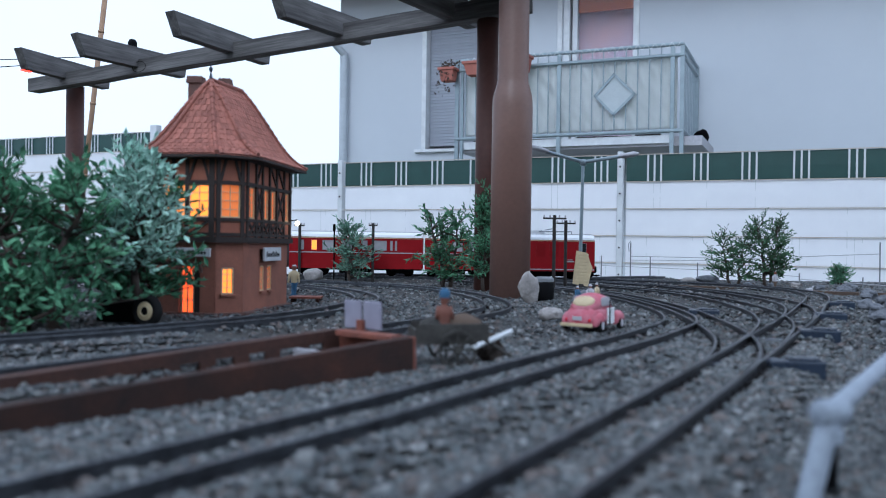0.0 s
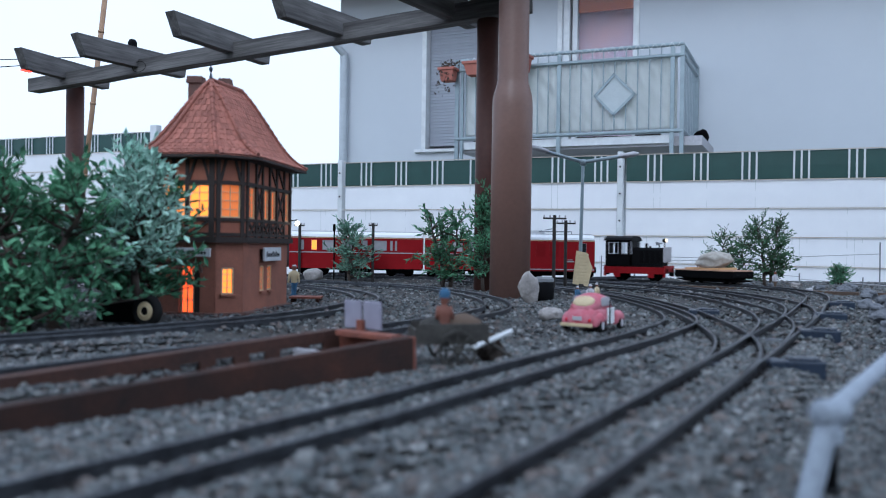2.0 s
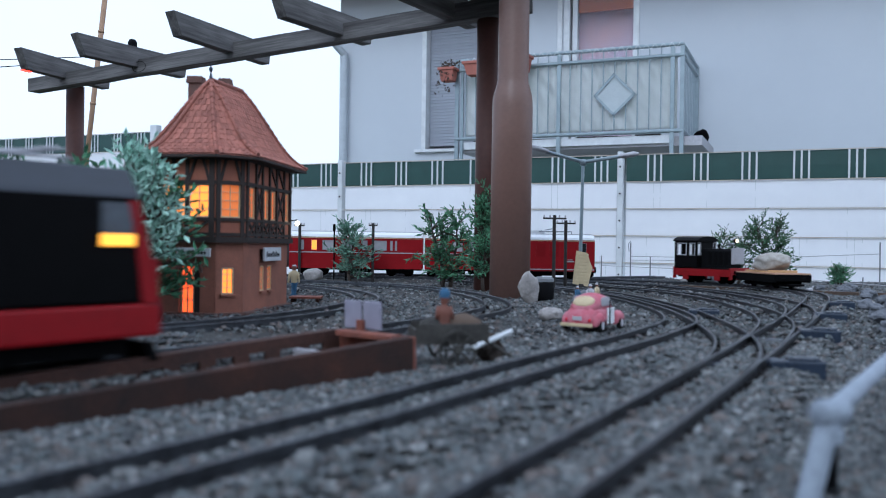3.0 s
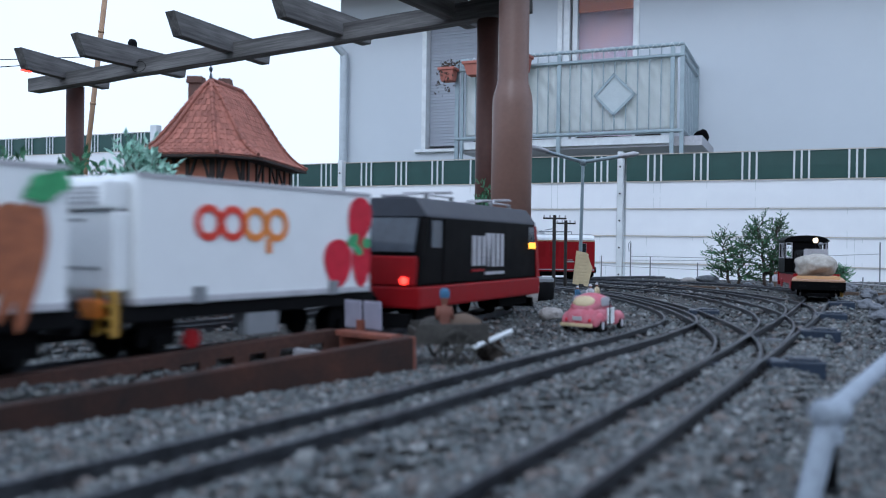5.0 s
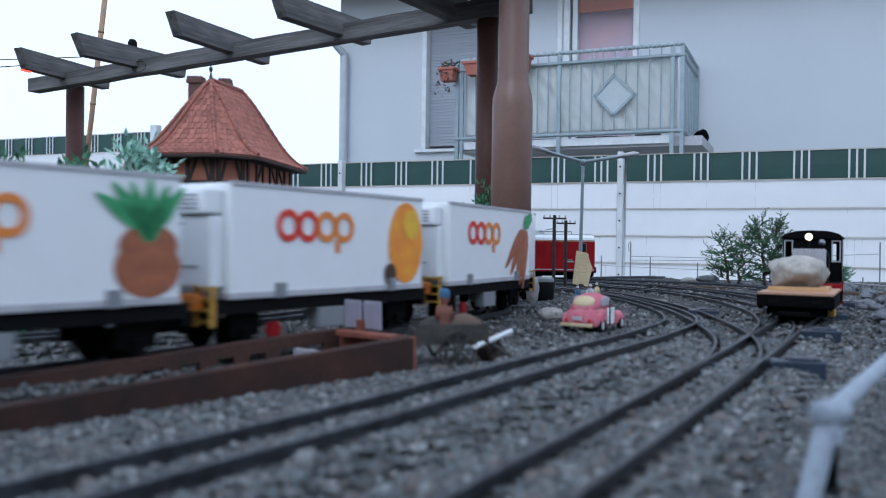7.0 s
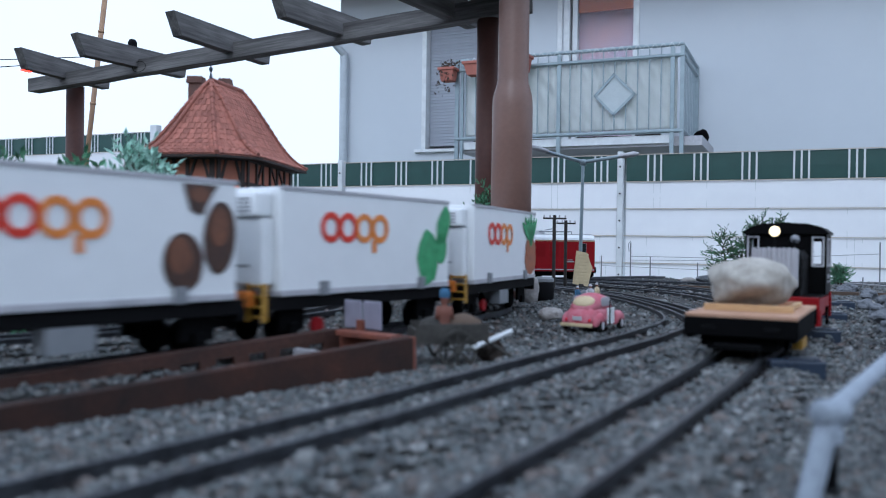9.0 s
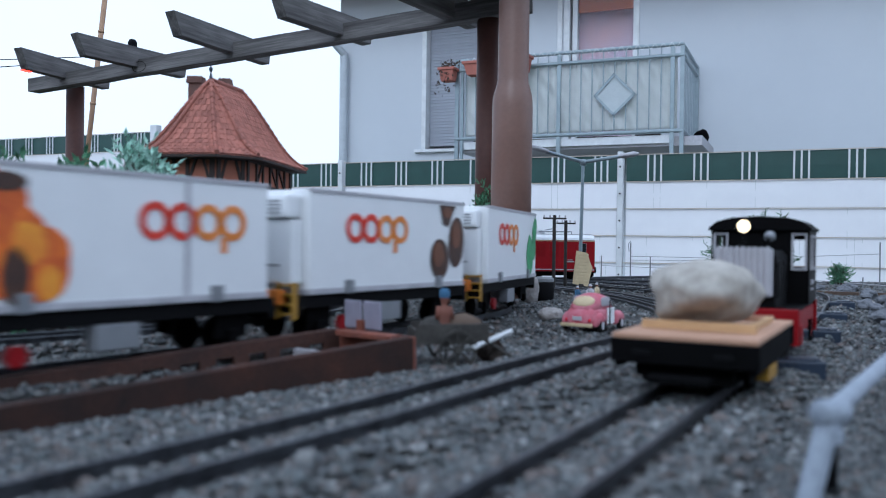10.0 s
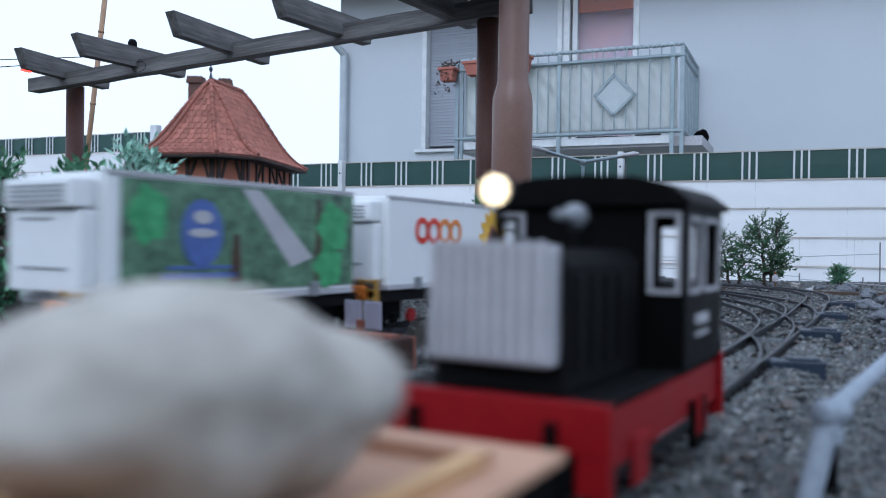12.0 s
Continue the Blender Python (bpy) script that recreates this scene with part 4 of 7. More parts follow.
RAILS = [(LOW + 0.009, 0.005), (0.1490, 0.005), (0.206, 0.006), (HIGH - 0.008, 0.006)]
beams_on(0, [(0.003, 0.006), (0.0295, 0.005), (0.0515, 0.005), (0.0915, 0.008)], RAILS, [(0.054, 0.209, 0.066, 0.245), (0.087, 0.209, 0.076, 0.245), (0.054, 0.124, 0.087, 0.147), (0.033, 0.147, 0.049, 0.124)])
beams_on(1, [(0.003, 0.006), (0.0425, 0.006)], RAILS, [(0.007, 0.21, 0.016, 0.245), (0.039, 0.21, 0.030, 0.245)])
beams_on(2, [(0.005, 0.008), (0.044, 0.006), (0.074, 0.006), (0.109, 0.005), (0.146, 0.006), (0.186, 0.006), (0.220, 0.009)], RAILS,
         [(0.046, 0.152, 0.073, 0.206), (0.046, 0.206, 0.073, 0.152), (0.148, 0.206, 0.185, 0.152), (0.148, 0.152, 0.185, 0.206), (0.010, 0.124, 0.042, 0.147), (0.010, 0.147, 0.042, 0.124), (0.047, 0.147, 0.072, 0.124), (0.047, 0.124, 0.072, 0.147),
          (0.077, 0.124, 0.107, 0.147), (0.077, 0.147, 0.107, 0.124), (0.112, 0.124, 0.144, 0.147), (0.112, 0.147, 0.144, 0.124), (0.149, 0.147, 0.184, 0.124), (0.149, 0.124, 0.184, 0.147), (0.047, 0.21, 0.072, 0.245), (0.112, 0.245, 0.144, 0.21), (0.149, 0.245, 0.184, 0.21)])
beams_on(5, [(0.003, 0.006), (0.044, 0.006)], RAILS)
beams_on(4, [(0.004, 0.008), (0.12, 0.006)], RAILS)


def lit_window(i, outline, hole, bars_x, bars_z, mat, frame_mat=CREAM, sill=False):
    m, _ = face_frame(outline[i], outline[(i + 1) % len(outline)])
    x0, x1, z0, z1 = hole
    f = 0.0022
    boxes = [(x0, x0 + f, 0.0005, 0.003, z0, z1), (x1 - f, x1, 0.0005, 0.003, z0, z1), (x0 + f, x1 - f, 0.0005, 0.003, z0, z0 + f), (x0 + f, x1 - f, 0.0005, 0.003, z1 - f, z1)]
    for k in range(1, bars_x):
        x = x0 + (x1 - x0) * k / bars_x
        boxes.append((x - 0.0007, x + 0.0007, 0.001, 0.0026, z0 + f, z1 - f))
    for k in range(1, bars_z):
        z = z0 + (z1 - z0) * k / bars_z
        boxes.append((x0 + f, x1 - f, 0.0013, 0.0024, z - 0.0006, z + 0.0006))
    fr = part("window", B(*boxes), frame_mat, signal_box, m=m)
    part("pane", B((x0 + 0.0004, x1 - 0.0004, 0.0032, 0.0042, z0 + 0.0004, z1 - 0.0004)), mat, fr, "warm lit pane")
    if sill:
        part("sill", B((x0 - 0.003, x1 + 0.003, -0.005, 0.001, z0 - 0.004, z0), bevel=0.0006), WALL_RED, fr)
    return fr


for i, hs in HIGH_HOLES.items():
    for h in hs:
        lit_window(i, UP, h, 2 if h[1] - h[0] < 0.04 else 3, 4, AMBER if i in (0, 5) else AMBER_DIM)
for i, hs in LOW_HOLES.items():
    for h in hs:
        if i == 0:
            continue
        lit_window(i, FOOT, h, 2, 4, AMBER_DIM if i == 2 else AMBER, sill=True)
m, _ = face_frame(FOOT[0], FOOT[1])
part("doorway_light", B((0.036, 0.060, 0.012, 0.014, 0.0, 0.075)), RED_GLOW, signal_box, "glowing red-orange doorway", m=m)
part("door_glazing", B((0.037, 0.039, 0.006, 0.009, 0, 0.073), (0.0465, 0.048, 0.006, 0.009, 0, 0.073), (0.056, 0.058, 0.006, 0.009, 0, 0.073), (0.037, 0.058, 0.006, 0.009, 0.022, 0.024), (0.037, 0.058, 0.006, 0.009, 0.046, 0.0475), (0.037, 0.058, 0.006, 0.009, 0.060, 0.0612)), CREAM, signal_box, m=m)
part("open_door", B((0.0585, 0.0695, 0.0055, 0.008, 0.0, 0.073), bevel=0.0006), TIMBER, signal_box, "dark open door leaf", m=m)
arch = bmesh.new()
for k in range(9):
    a = math.pi * k / 8
    bmesh.ops.create_cube(arch, size=1, matrix=Matrix.Translation((0.053 + 0.019 * math.cos(a), -0.0015, 0.070 + 0.010 * math.sin(a))) @ Matrix.Rotation(-a, 4, "Y") @ Matrix.Diagonal((0.005, 0.004, 0.0075, 1)))
part("door_arch", arch, CHIMNEY, signal_box, m=m)
for i, x0, x1, z0, z1 in ((0, 0.036, 0.090, 0.091, 0.1045), (2, 0.074, 0.158, 0.083, 0.106)):
    mm, _ = face_frame(FOOT[i], FOOT[(i + 1) % 6])
    s = part("name_board", B((x0, x1, -0.010, -0.006, z0, z1), bevel=0.0008), SIGN, signal_box, "pale name board with dark unreadable writing", m=mm)
    for k in range(9):
        q = x0 + (x1 - x0) * (0.10 + 0.09 * k)
        part("writing", B((q, q + (x1 - x0) * 0.055, -0.0106, -0.0100, z0 + (z1 - z0) * 0.30, z1 - (z1 - z0) * (0.30 if k in (0, 4, 6) else 0.42))), DARK_GREY, s)
    part("bracket", B((x0 + 0.006, x0 + 0.009, -0.006, 0.001, z0 + 0.003, z1 - 0.003), (x1 - 0.009, x1 - 0.006, -0.006, 0.001, z0 + 0.003, z1 - 0.003)), TIMBER, s)

# roof: a bell-cast hipped shell with single tiles
EAVE = grown(FOOT, 0.027)
RIDGE_A, RIDGE_B = Vector((-0.008, -0.035, 0.379)), Vector((0.018, 0.068, 0.379))
PROFILE = [(0.0, 0.0), (0.14, 0.06), (0.28, 0.155), (0.45, 0.34), (0.65, 0.60), (0.84, 0.84), (1.0, 1.0)]
EAVE_Z = 0.250


def ridge_target(i):
    return RIDGE_B if i in (3, 4) else RIDGE_A


def roof_point(i, f):
    """A point on hip i, f from eave (0) to ridge (1)."""
    e = Vector((*EAVE[i], EAVE_Z))
    r = ridge_target(i)
    z = np.interp(f, [q[0] for q in PROFILE], [q[1] for q in PROFILE])
    return Vector((e.x + (r.x - e.x) * f, e.y + (r.y - e.y) * f, EAVE_Z + (RIDGE_A.z - EAVE_Z) * z))


shell = bmesh.new()
STEPS = 12
hips = [[shell.verts.new(roof_point(i, k / STEPS) - Vector((0, 0, 0.003))) for k in range(STEPS + 1)] for i in range(6)]
for i in range(6):
    a, b = hips[i], hips[(i + 1) % 6]
    for k in range(STEPS):
        shell.faces.new((a[k], b[k], b[k + 1], a[k + 1]))
bmesh.ops.remove_doubles(shell, verts=shell.verts[:], dist=0.0005)
roof = part("roof", shell, TILE_REST, signal_box, "steep red clay tile roof")
soffit = prism(EAVE, EAVE_Z - 0.007, EAVE_Z - 0.003)
part("eaves_board", soffit, TIMBER, signal_box, "dark timber eaves")


def tile_mesh():
    """A pantile about one unit wide and long, with a roll along one edge."""
    bm = bmesh.new()
    prof = [(-0.5, 0.0), (-0.28, -0.06), (0.12, -0.05), (0.3, 0.10), (0.5, 0.12)]
    lo = [bm.verts.new((x, 0, z * 1.0)) for x, z in prof]
    hi = [bm.verts.new((x, 1.14, z * 1.0 - 0.10)) for x, z in prof]
    lob = [bm.verts.new((x, 0, z - 0.22)) for x, z in prof]
    for k in range(4):
        bm.faces.new((lo[k], lo[k + 1], hi[k + 1], hi[k]))
        bm.faces.new((lob[k], lob[k + 1], lo[k + 1], lo[k]))
    return bm


TILE_ME = shared("tile", tile_mesh(), TILE)
ROWS = 16
rest = bmesh.new()
made = 0
for i in (0, 1, 2, 5, 3, 4):
    for k in range(ROWS):
        f0, f1 = k / ROWS, (k + 1) / ROWS
        a0, b0, a1, b1 = roof_point(i, f0), roof_point((i + 1) % 6, f0), roof_point(i, f1), roof_point((i + 1) % 6, f1)
        width = ((b0 - a0).length + (b1 - a1).length) / 2
        n = max(1, round(width / 0.0105))
        for j in range(n):
            g = (j + 0.5) / n
            p0, p1 = a0.lerp(b0, g), a1.lerp(b1, g)
            up = p1 - p0
            x = (b0 - a0).normalized() if (b0 - a0).length > (b1 - a1).length * 0.2 else (b1 - a1).normalized()
            z = x.cross(up).normalized()
            y = z.cross(x).normalized()
            w = width / n
            m = Matrix(((x.x * w, y.x * up.length, z.x * 0.006, p0.x), (x.y * w, y.y * up.length, z.y * 0.006, p0.y), (x.z * w, y.z * up.length, z.z * 0.006, p0.z), (0, 0, 0, 1)))
            if made < 420 and i in (0, 1, 2):
                piece("tile", TILE_ME, roof, m)
                made += 1
            else:
                t = tile_mesh()
                t.transform(m)
                me = bpy.data.meshes.new("tmp")
                t.to_mesh(me)
                t.free()
                rest.from_mesh(me)
                bpy.data.meshes.remove(me)
tagged(part("further_tiles", rest, TILE_REST, roof), kind="stuff")
caps = bmesh.new()
for i in range(6):
    for k in range(ROWS):
        tube(caps, roof_point(i, k / ROWS) + Vector((0, 0, 0.001)), roof_point(i, (k + 1.15) / ROWS) + Vector((0, 0, 0.0005)), 0.0036, 0.0028, seg=8)
tube(caps, RIDGE_A, RIDGE_B, 0.004, seg=8)
part("hip_tiles", caps, TILE_REST, roof)
part("finial", lathe([(0.0032, 0), (0.0022, 0.006), (0.0012, 0.012), (0.0032, 0.015), (0.0034, 0.018), (0.001, 0.021), (0.0004, 0.027)], 12), SWITCH_BLUE, signal_box, "dark blue metal finial", m=Matrix.Translation(RIDGE_A))
for p, h, w in (((-0.055, 0.045, 0.31), 0.088, 0.011), ((-0.011, 0.07, 0.36), 0.040, 0.008)):
    c = part("chimney", B((-w, w, -w, w, 0, h), bevel=0.0008), CHIMNEY, signal_box, m=Matrix.Translation(p))
    part("chimney_cap", B((-w - 0.003, w + 0.003, -w - 0.003, w + 0.003, h - 0.012, h - 0.006), (-w - 0.002, w + 0.002, -w - 0.002, w + 0.002, h - 0.006, h), bevel=0.0008), CHIMNEY, c)
lamp = thing("wall_lamp", "glowing warm bulb lamp on the signal box corner", "lamp", BOX @ pose(0.108, 0.128, 0.150))
part("bracket", rods(((-0.014, 0.0, 0.004), (0, 0, 0.006)), r=0.001), BLACK, lamp)
part("bulb", lathe([(0.001, 0.002), (0.003, 0.0035), (0.0038, 0.006), (0.003, 0.0085), (0.001, 0.010)], 14), LAMP_WARM, lamp, "glowing bulb", smooth=True, m=pose(0, 0, -0.006))
step = thing("timber_step", "small rusty brown platform beside the signal box", "platform", pose(-0.262, 1.63, 0))
part("deck", B((-0.03, 0.03, -0.02, 0.02, 0.008, 0.012), bevel=0.0008), RUST_RED, step)
for x in (-0.024, 0.024):
    part("leg", B((x - 0.003, x + 0.003, -0.016, 0.016, -0.004, 0.008)), RUST, step)


# ---- trees and bushes ----
def tree(base, height, spread, leaf_mat, leaf=0.010, sprays=60, per=22, seed=1, clear=0.18, trunk=0.006, label="", category="tree", depth=None, stems=1):
    """A small tree: tapered trunk, forking limbs, and sprays of small leaves with gaps between them."""
    rng = random.Random(seed)
    t = thing("tree", label, category, pose(*base))
    wood = bmesh.new()
    leaves = bmesh.new()
    depth = depth or spread
    for s in range(stems):
        x0 = (s - (stems - 1) / 2) * spread * 0.35
        pts = [Vector((x0 * 0.4, 0, -0.005))]
        for k in range(1, 7):
            f = k / 6
            pts.append(Vector((x0 * (0.4 + f) + rng.uniform(-1, 1) * spread * 0.07, rng.uniform(-1, 1) * depth * 0.06, height * 0.86 * f)))
        for k in range(6):
            tube(wood, pts[k], pts[k + 1], trunk * (1 - 0.14 * k), trunk * (1 - 0.14 * (k + 1)), seg=8)
        for j in range(sprays // stems):
            f = clear + (1 - clear) * (j + rng.random()) / (sprays // stems)
            k = min(5, int(f * 6))
            root = pts[k].lerp(pts[k + 1], f * 6 - k if f < 1 else 1)
            ang = rng.uniform(0, 2 * math.pi)
            reach = math.sin(math.pi * min(1, 0.22 + f * 0.74)) ** 0.8 * rng.uniform(0.35, 1.12)
            end = root + Vector((math.cos(ang) * spread * 0.5 * reach, math.sin(ang) * depth * 0.5 * reach, height * rng.uniform(0.02, 0.17) * (0.6 + f * 0.5)))
            mid = root.lerp(end, 0.5) - Vector((0, 0, height * 0.015))
            tube(wood, root, mid, trunk * 0.32, trunk * 0.22, seg=5)
            tube(wood, mid, end, trunk * 0.22, trunk * 0.08, seg=5)
            for q in range(5):
                start = root.lerp(mid, 0.5 + q * 0.25) if q < 2 else mid.lerp(end, (q - 2) * 0.42)
                out = ((end - root).normalized() + Vector((rng.uniform(-1, 1), rng.uniform(-1, 1), rng.uniform(-0.5, 0.9)))).normalized()
                tip = start + out * leaf * rng.uniform(1.4, 3.0)
                tube(wood, start, tip, trunk * 0.10, trunk * 0.05, seg=4)
                n = max(3, per // 5)
                for k in range(n):
                    at = start.lerp(tip, (k + 0.5) / n)
                    way = out * 0.8 + Vector((rng.uniform(-1, 1), rng.uniform(-1, 1), rng.uniform(-0.6, 0.9)))
                    leaf_quad(leaves, at, way, leaf * rng.uniform(0.7, 1.25), leaf * rng.uniform(0.30, 0.46))
    part("trunk", wood, BARK, t, smooth=True)
    tagged(part("crown", leaves, leaf_mat, t), kind="stuff")
    return t


tree((-0.510, 1.07, 0), 0.205, 0.20, LEAF, 0.0170, 66, 32, 3, 0.08, 0.008, "bushy dark green model tree beside the track", stems=2)
tree((-0.446, 1.20, 0), 0.195, 0.15, LEAF, 0.0170, 58, 32, 5, 0.12, 0.008, "bushy dark green model tree near the signal box", stems=2)
tree((-0.412, 1.15, 0), 0.236, 0.140, LEAF_BLUE, 0.0155, 58, 30, 8, 0.36, 0.007, "blue-green frosted model tree leaning over the signal box")
tree((-0.620, 1.16, 0), 0.19, 0.17, LEAF, 0.0170, 46, 32, 11, 0.10, 0.007, "dark green bush at the layout's edge", stems=2)
tree((-0.525, 1.02, 0), 0.062, 0.15, LEAF, 0.0150, 18, 28, 12, 0.05, 0.004, "low dark green bush beside the track", "bush", stems=3)
tree((-0.268, 2.46, 0), 0.180, 0.14, LEAF_MID, 0.0130, 40, 36, 21, 0.10, 0.005, "small grey-green tree beside the far track", depth=0.1)
tree((0.010, 2.26, 0), 0.205, 0.15, LEAF, 0.0140, 46, 40, 23, 0.10, 0.006, "small dark green tree before the brown posts", stems=2, depth=0.1)
tree((0.098, 2.05, 0), 0.245, 0.080, LEAF, 0.0130, 38, 36, 25, 0.16, 0.005, "slender dark green tree before the brown posts", depth=0.07)
tree((0.895, 2.60, 0), 0.165, 0.135, LEAF_DARK, 0.0135, 40, 30, 31, 0.12, 0.005, "small dark green tree at the layout's far edge", stems=2)
tree((0.998, 2.60, 0), 0.212, 0.125, LEAF_DARK, 0.0140, 58, 36, 33, 0.08, 0.006, "bushy dark green tree at the layout's far edge", stems=2)
tree((1.172, 2.50, 0.018), 0.046, 0.052, LEAF, 0.0075, 44, 40, 35, 0.02, 0.003, "small round green bush on the grey rocks", "bush", stems=2)


# ---- rolling stock: x along the track, z = 0 at the rail top ----
def wheelset(parent, x, r, mat, y=0.0208, name="wheel"):
    for s in (-1, 1):
        bm = lathe([(r * 0.35, -0.0045), (r * 0.86, -0.0042), (r * 0.9, -0.003), (r, -0.003), (r, 0.001), (r * 1.12, 0.0014), (r * 1.12, 0.0026), (r * 0.3, 0.0026)], 20, "Y")
        part(name, bm, mat, parent, m=pose(x, s * y, r, 0, 0, 0 if s < 0 else 180))


def ring(cx, cz, r, w, y, depth=0.0006, seg=20):
    """A flat ring on a side wall."""
    bm = bmesh.new()
    for i in range(seg):
        q = []
        for k in (0, 1):
            a = 2 * math.pi * (i + k) / seg
            q.append([(cx + rr * math.cos(a) * 0.92, yy, cz + rr * math.sin(a)) for rr in (r, r - w) for yy in (y, y - depth)])
        v = [bm.verts.new(p) for p in q[0] + q[1]]
        bm.faces.new((v[1], v[5], v[7], v[3]))
        bm.faces.new((v[0], v[2], v[6], v[4]))
        bm.faces.new((v[0], v[4], v[5], v[1]))
        bm.faces.new((v[2], v[3], v[7], v[6]))
    bmesh.ops.remove_doubles(bm, verts=bm.verts[:], dist=0.00005)
    return bm


def blob(cx, cz, rx, rz, y, lean=0.0, depth=0.0006, wob=0.0, seg=22, seed=0, pinch=0.0):
    """A flat leaf, fruit or petal shape printed on a side wall."""
    rng = random.Random(seed)
    ph = rng.uniform(0, 6)
    out = []
    for i in range(seg):
        a = 2 * math.pi * i / seg
        k = 1 + wob * math.sin(a * 5 + ph) + wob * 0.6 * math.sin(a * 9 + ph * 2)
        x, z = rx * math.cos(a) * k * (1 - pinch * math.sin(a)), rz * math.sin(a) * k
        out.append((cx + x * math.cos(lean) - z * math.sin(lean), cz + x * math.sin(lean) + z * math.cos(lean)))
    return prism(out, y, y - depth, to=side)


def merge(*meshes):
    bm = bmesh.new()
    for b in meshes:
        me = bpy.data.meshes.new("tmp")
        b.to_mesh(me)
        b.free()
        bm.from_mesh(me)
        bpy.data.meshes.remove(me)
    return bm


CL, CW, CZ0, CZ1 = 0.290, 0.108, 0.054, 0.160
YS = -CW / 2 - 0.0006


def prints(name, mat, car, label, *shapes):
    for shape in shapes:
        part(name, shape, mat, car, label)


def picture(kind, car):
    """The print at the leading end of a container's side."""
    x = CL / 2 - 0.036
    if kind == "strawberry":
        prints("picture", BERRY_RED, car, "printed red strawberries", blob(x - 0.016, 0.083, 0.021, 0.026, YS, 0.1, pinch=-0.2), blob(x + 0.021, 0.083, 0.0145, 0.027, YS, pinch=-0.2), blob(x + 0.017, 0.130, 0.0185, 0.026, YS, -0.2, pinch=-0.2))
        prints("leaf_print", GREEN, car, "", blob(x + 0.006, 0.108, 0.010, 0.006, YS - 0.0004, 0.6), blob(x + 0.014, 0.098, 0.009, 0.005, YS - 0.0004, -0.7), blob(x + 0.028, 0.105, 0.007, 0.006, YS - 0.0004, 0.2))
    elif kind == "carrot":
        prints("picture", BROWN_PRINT, car, "printed bunch of carrots", *[blob(x - 0.026 + 0.0105 * k - 0.004 * abs(k - 2), 0.100 - 0.005 * k, 0.0085, 0.045, YS - 0.0003 * k, -0.85 + 0.17 * k, pinch=-0.45) for k in range(5)])
        part("leaf_print", blob(x + 0.02, 0.144, 0.018, 0.010, YS - 0.0016, 0.5, wob=0.12), GREEN, car)
    elif kind == "orange":
        part("picture", blob(x + 0.003, 0.106, 0.032, 0.048, YS), FRUIT_ORANGE, car, "large printed orange fruit")
        part("highlight", blob(x + 0.012, 0.128, 0.015, 0.018, YS - 0.0007), SUN_YELLOW, car)
        part("slice_print", blob(x - 0.026, 0.069, 0.010, 0.013, YS - 0.0007), SEED_BROWN, car)
    elif kind == "pineapple":
        prints("picture", BROWN_PRINT, car, "printed pineapple", blob(x + 0.006, 0.082, 0.030, 0.025, YS), blob(x + 0.006, 0.100, 0.027, 0.018, YS - 0.0003))
        prints("leaf_print", GREEN, car, "", *[blob(x - 0.018 + 0.008 * k, 0.128 + 0.003 * (k % 2), 0.0065, 0.026, YS - 0.0007, 1.0 - 0.34 * k, pinch=0.5) for k in range(6)])
    elif kind == "salad":
        prints("picture", GREEN, car, "printed green cucumbers and leaves", blob(x - 0.010, 0.088, 0.021, 0.034, YS, wob=0.05), blob(x + 0.022, 0.128, 0.013, 0.026, YS, -0.3, wob=0.05), blob(x + 0.018, 0.100, 0.012, 0.02, YS))
    elif kind == "fig":
        prints("picture", SEED_BROWN, car, "printed dark brown kiwis", blob(x - 0.021, 0.086, 0.0200, 0.026, YS, 0.06), blob(x + 0.0165, 0.108, 0.0175, 0.033, YS, -0.06), prism([(x - 0.022, CZ1 - 0.005), (x + 0.014, CZ1 - 0.005), (x + 0.006, 0.143), (x - 0.002, 0.128), (x - 0.014, 0.131)], YS, YS - 0.0006, to=side))
        prints("sheen_print", SHEEN_BROWN, car, "", blob(x - 0.025, 0.092, 0.012, 0.016, YS - 0.0007, 0.1), blob(x + 0.015, 0.118, 0.010, 0.018, YS - 0.0007), blob(x - 0.006, 0.146, 0.010, 0.007, YS - 0.0007))
    elif kind == "marigold":
        x = -CL / 2 + 0.052
        prints("picture", FLOWER, car, "printed orange flowers", blob(x - 0.018, 0.126, 0.030, 0.029, YS, wob=0.04), blob(x - 0.020, 0.084, 0.026, 0.026, YS - 0.0003, wob=0.06), blob(x + 0.022, 0.087, 0.021, 0.029, YS - 0.0003, wob=0.05), blob(x + 0.004, 0.104, 0.020, 0.026, YS - 0.0002, wob=0.05))
        prints("petal_print", FRUIT_ORANGE, car, "", blob(x + 0.012, 0.102, 0.012, 0.016, YS - 0.0008, 0.3, wob=0.08), blob(x - 0.024, 0.100, 0.012, 0.009, YS - 0.0008, 0.2, wob=0.08), blob(x + 0.026, 0.072, 0.009, 0.014, YS - 0.0008, wob=0.06))
        prints("shade_print", SEED_BROWN, car, "", blob(x - 0.006, 0.146, 0.016, 0.007, YS - 0.0008), blob(x + 0.002, 0.078, 0.010, 0.022, YS - 0.0008))
        part("panel_joint", B((0.052, 0.056, YS - 0.0006, YS, CZ0 + 0.002, CZ1 - 0.002)), LIGHT_GREY, car)
    elif kind == "sunflower":
        petals = []
        for k in range(15):
            a = 2 * math.pi * k / 15
            petals.append(blob(x + 0.023 * math.cos(a), 0.107 + 0.033 * math.sin(a), 0.0075, 0.0165, YS - 0.00005 * (k % 5), a - math.pi / 2, pinch=0.35))
        prints("picture", SUN_YELLOW, car, "printed yellow sunflower", blob(x, 0.107, 0.027, 0.038, YS, wob=0.04, seg=40), *petals)
